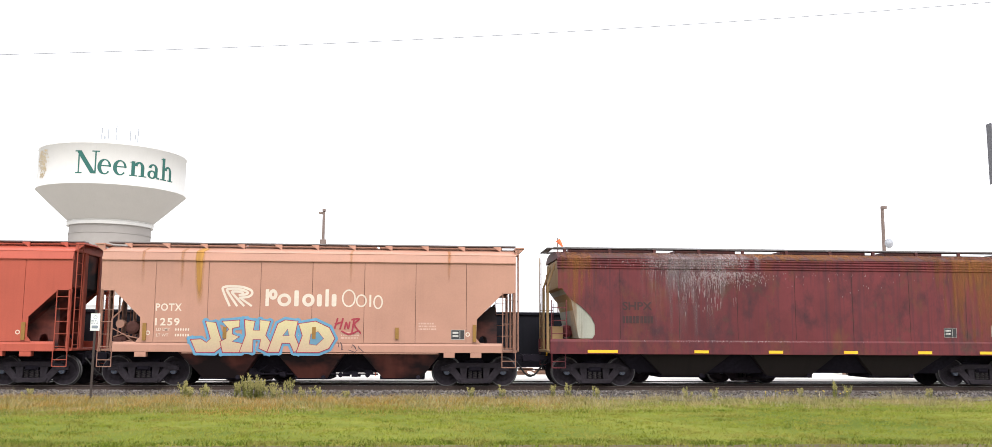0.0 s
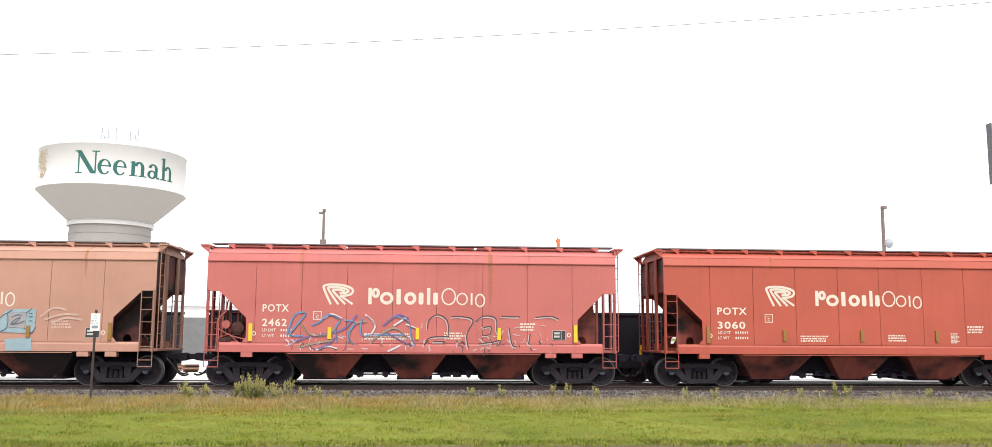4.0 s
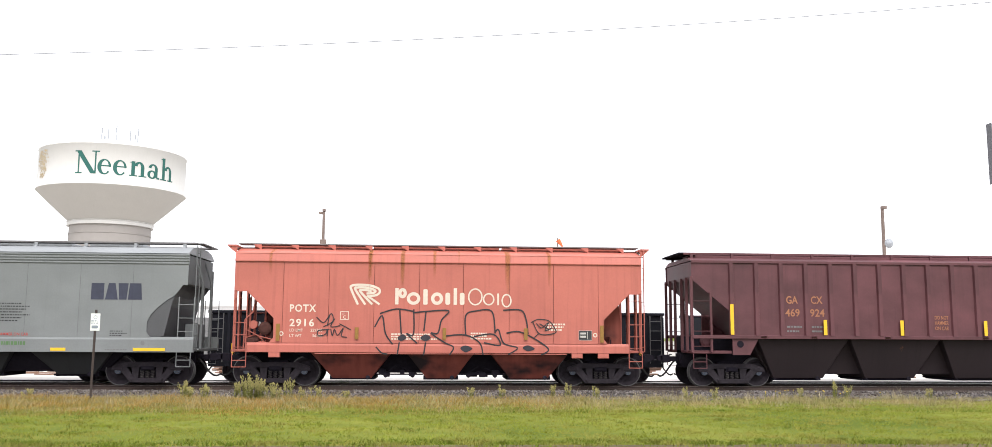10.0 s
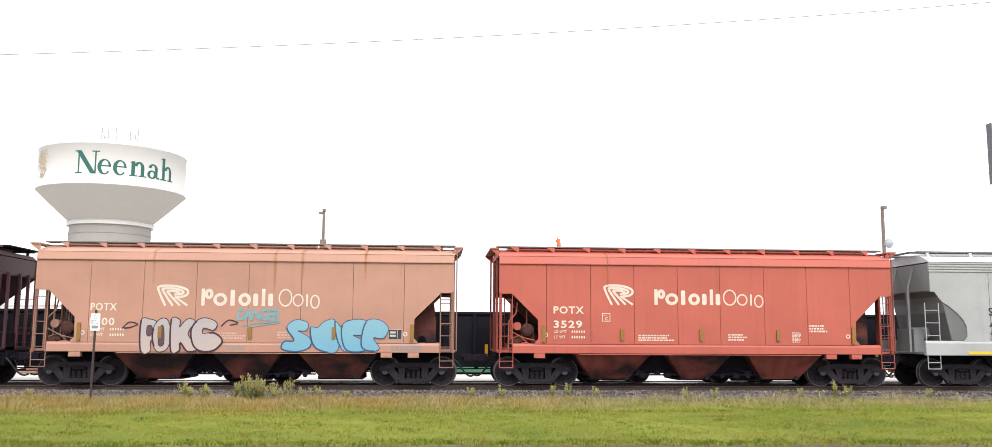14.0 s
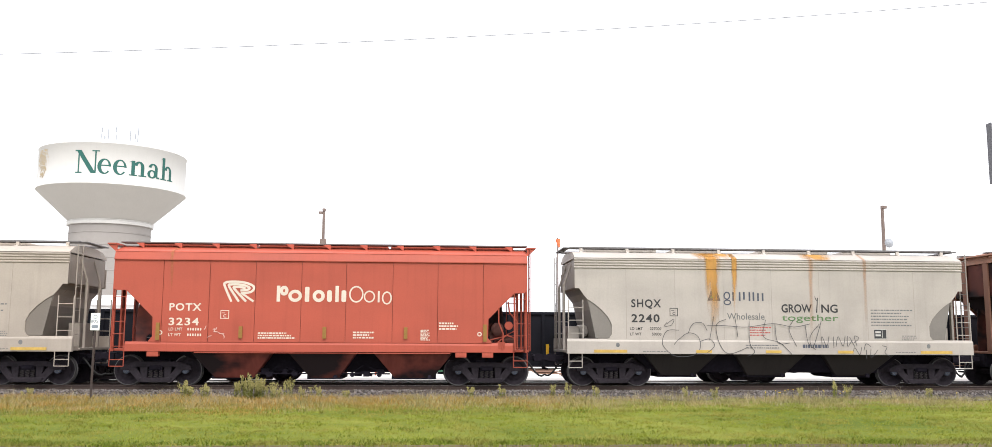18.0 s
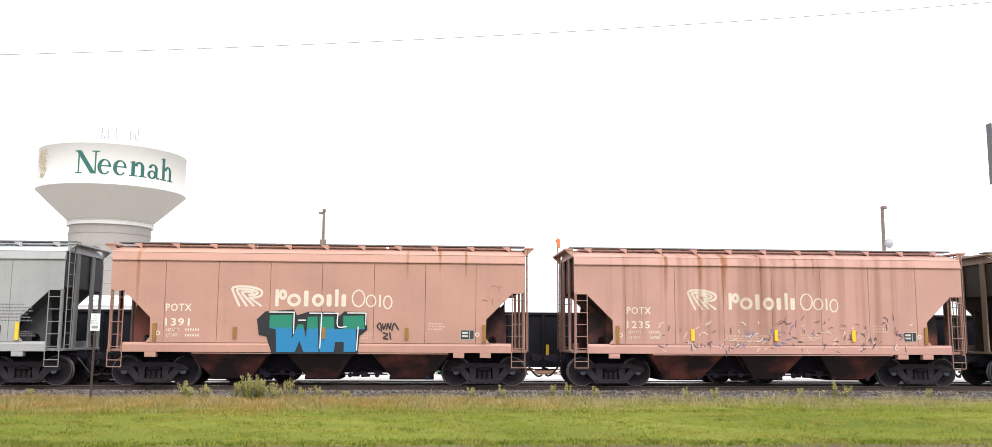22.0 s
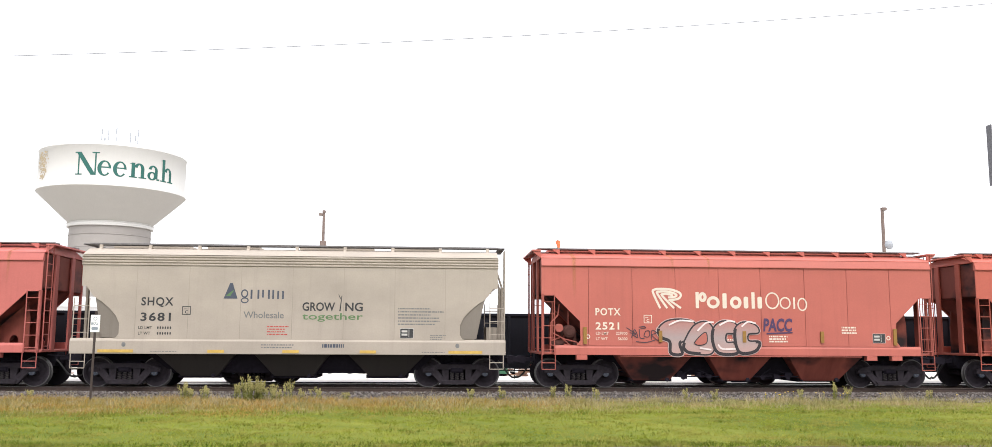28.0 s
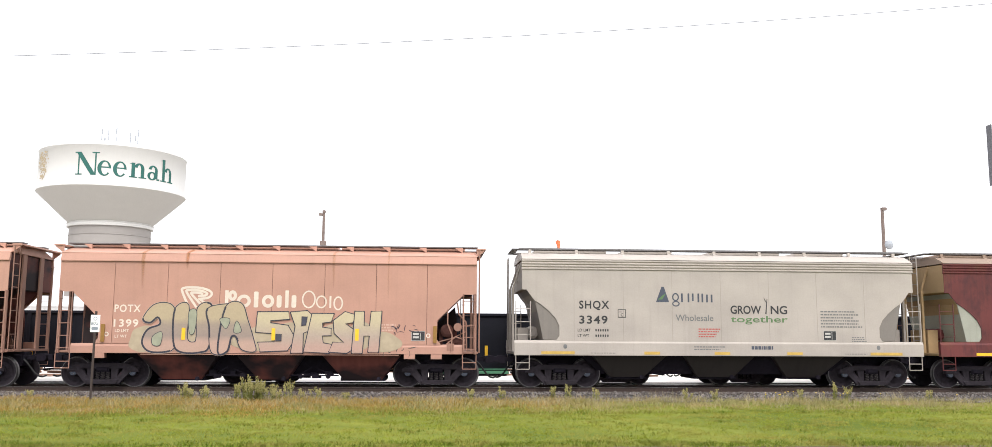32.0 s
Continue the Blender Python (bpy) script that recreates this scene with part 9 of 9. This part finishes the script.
# 32
c = potash(446.90, "1399", (0.475, 0.262, 0.195), 35, gear=1, tone="faded pink", tape=YELLOW, ends=OLIVE, rust=0.15)
cloud(c, -4.15, 1.06, 8.0, 0.95, (0.42, 0.34, 0.23), 90, 11, "pale green sprayed ground")
mural(c, (-3.95, -0.35, 1.14, 2.65), [
    [(0.04, 0.62), (0.11, 0.88), (0.21, 0.95), (0.29, 0.85), (0.31, 0.48), (0.31, 0.08), (0.24, -0.03), (0.1, -0.02), (0.04, 0.16), (0.08, 0.41), (0.18, 0.52), (0.16, 0.66), (0.1, 0.55)],
    [(0.3, 0.82), (0.41, 0.91), (0.41, 0.26), (0.47, 0.16), (0.49, 0.28), (0.49, 0.86), (0.61, 0.89), (0.6, 0.11), (0.52, -0.04), (0.36, -0.03), (0.3, 0.17)],
    [(0.57, 0.83), (0.73, 0.93), (0.79, 0.86), (0.78, 0.49), (0.75, -0.01), (0.62, -0.03), (0.59, 0.48)],
    [(0.72, 0.86), (0.85, 0.95), (0.91, 0.61), (0.97, 0.18), (0.98, -0.01), (0.87, 0.03), (0.82, 0.27), (0.78, 0.27), (0.75, -0.01), (0.67, -0.01)]], fade_ink("tan_to_grey_spray", [(1.40, (0.47, 0.31, 0.24)), (1.58, (0.31, 0.24, 0.20)), (1.92, (0.33, 0.26, 0.20)), (2.12, (0.44, 0.35, 0.22))]), (0.03, 0.03, 0.045), 0.028, True,
      [
    [(0.13, 0.28), (0.2, 0.36), (0.19, 0.11), (0.13, 0.12)],
    [(0.68, 0.63), (0.76, 0.63), (0.73, 0.44)],
    [(0.82, 0.59), (0.86, 0.39), (0.8, 0.37)],
    [(0.42, 0.77), (0.48, 0.79), (0.47, 0.38), (0.43, 0.36)]], (0.30, 0.31, 0.22), (0.50, 0.38, 0.30), 0.012, "large cream bubble-letter graffiti with dark outline", -TW - 0.028)
mural(c, (-0.45, 3.4, 1.14, 2.37), [
    [(0.02, 0.95), (0.26, 0.96), (0.27, 0.79), (0.12, 0.75), (0.12, 0.68), (0.26, 0.62), (0.32, 0.3), (0.26, 0.01), (0.05, -0.02), (0.03, 0.2), (0.16, 0.21), (0.15, 0.43), (0.01, 0.46)],
    [(0.28, 0.95), (0.41, 0.99), (0.48, 0.79), (0.44, 0.52), (0.38, 0.44), (0.38, -0.05), (0.29, -0.05), (0.32, 0.61)],
    [(0.45, 0.92), (0.62, 0.92), (0.6, 0.73), (0.53, 0.7), (0.53, 0.58), (0.6, 0.55), (0.6, 0.39), (0.53, 0.38), (0.54, 0.19), (0.62, 0.15), (0.59, -0.05), (0.39, -0.02)]] + [
    [(0.62, 0.75), (0.71, 0.97), (0.8, 0.89), (0.77, 0.71), (0.71, 0.68), (0.81, 0.46), (0.82, 0.14), (0.73, -0.05), (0.59, -0.02), (0.62, 0.21), (0.71, 0.21), (0.63, 0.44)],
    [(0.79, 0.98), (0.86, 0.98), (0.86, 0.62), (0.91, 0.62), (0.92, 0.98), (1, 0.99), (0.98, -0.02), (0.9, -0.02), (0.91, 0.38), (0.86, 0.38), (0.85, -0.05), (0.77, -0.05)]], fade_ink("cream_spray", [(1.25, (0.46, 0.30, 0.24)), (1.6, (0.42, 0.33, 0.26)), (2.1, (0.52, 0.44, 0.28))]), (0.03, 0.03, 0.045), 0.03,
      holes=[
    [(0.37, 0.84), (0.41, 0.84), (0.4, 0.64), (0.37, 0.62)],
    [(0.17, 0.4), (0.21, 0.4), (0.21, 0.25), (0.17, 0.24)]], hole=(0.05, 0.05, 0.07), label="large cream block-letter graffiti with dark outline", y=-TW - 0.034)
worn(c, 3.7, 1.7, 0.9, 0.25, (0.06, 0.04, 0.05), 93, 12, 0.012)
worn(c, 3.4, 1.1, 0.9, 0.15, (0.06, 0.06, 0.05), 94, 9, 0.012)
# 33
c = pellet_car(461.03, "3349", (0.42, 0.372, 0.33), 36, tone="pale grey")
# 34
# same near-black low tone, with the shade below painted in
p = (old_paint("maroon_paint", (0.125, 0.032, 0.030), (0.045, 0.018, 0.020), (0.16, 0.06, 0.03), 37), p[1], paint("maroon_low", (0.022, 0.016, 0.014), 38, 0.15, 0.5, rough=0.8))
ENDS[p[0].name] = paint("cream_end_paint", (0.40, 0.27, 0.14), 39, 0.3, 0.5, rough=0.7, rusty=(0.16, 0.06, 0.03))
c = round_car("hopper_car", "weathered maroon long hopper car with a cream end", p, 15.3, YELLOW, [(-6.25, 0.95), (-3.1, 0.46), (-0.7, 0.46), (1.75, 0.46)],
              paint("grey_slope", (0.36, 0.36, 0.30), 38, 0.2, 0.4))
TRAIN.append((c, 476.1, 7.65 - 1.24))


# ------------------------------------------------------------------ motion of the train and the windsock
def way(t):
    """Metres that the train has rolled by t seconds: 13.9 m/s, gaining a little."""
    return 13.90035 * t + 0.0069827 * t * t


def motions():
    keys = [0.0, 0.5] + [float(k) for k in range(2, 31, 2)] + [31.5, 32.0]
    for car, center, at in TRAIN:
        walk(car, [(t, pose(center - way(t), TRACK_Y, RAIL_TOP)) for t in keys])
    for car, center, at in TRAIN:
        t0 = max(0.0, (center - 31.0) / 14.0)
        t1 = min(32.0, (center + 25.0) / 13.9)
        n0, n1 = round(t0 * FPS), round(t1 * FPS)
        for axle, x in WHEELSETS[car]:
            rows = [(0.0, pose(x, 0, 0.457))] if n0 > 0 else []
            rows += [(k / FPS, pose(x, 0, 0.457, 0, -math.degrees((way(k / FPS) - way(n0 / FPS)) / 0.457), 0)) for k in range(n0, n1 + 1)]
            if n1 < 32 * FPS:
                rows.append((32.0, rows[-1][1]))
            walk(axle, rows)
    puffs = [(0, -40), (1.6, -50), (3, 70), (6, 62), (9, -42), (11.2, -55), (13, -38), (14.5, 75), (16.5, 80), (19, 72), (21, 65), (23, 55), (25, 60), (28, 70), (30, 72), (32, 68)]
    walk(windsock, [(t, pose(7.1, 51.95, 7.40) @ pose(0, 0, 0, 0, 55 if a < 0 else 75, 0 if a < 0 else -60)) for t, a in puffs])


motions()
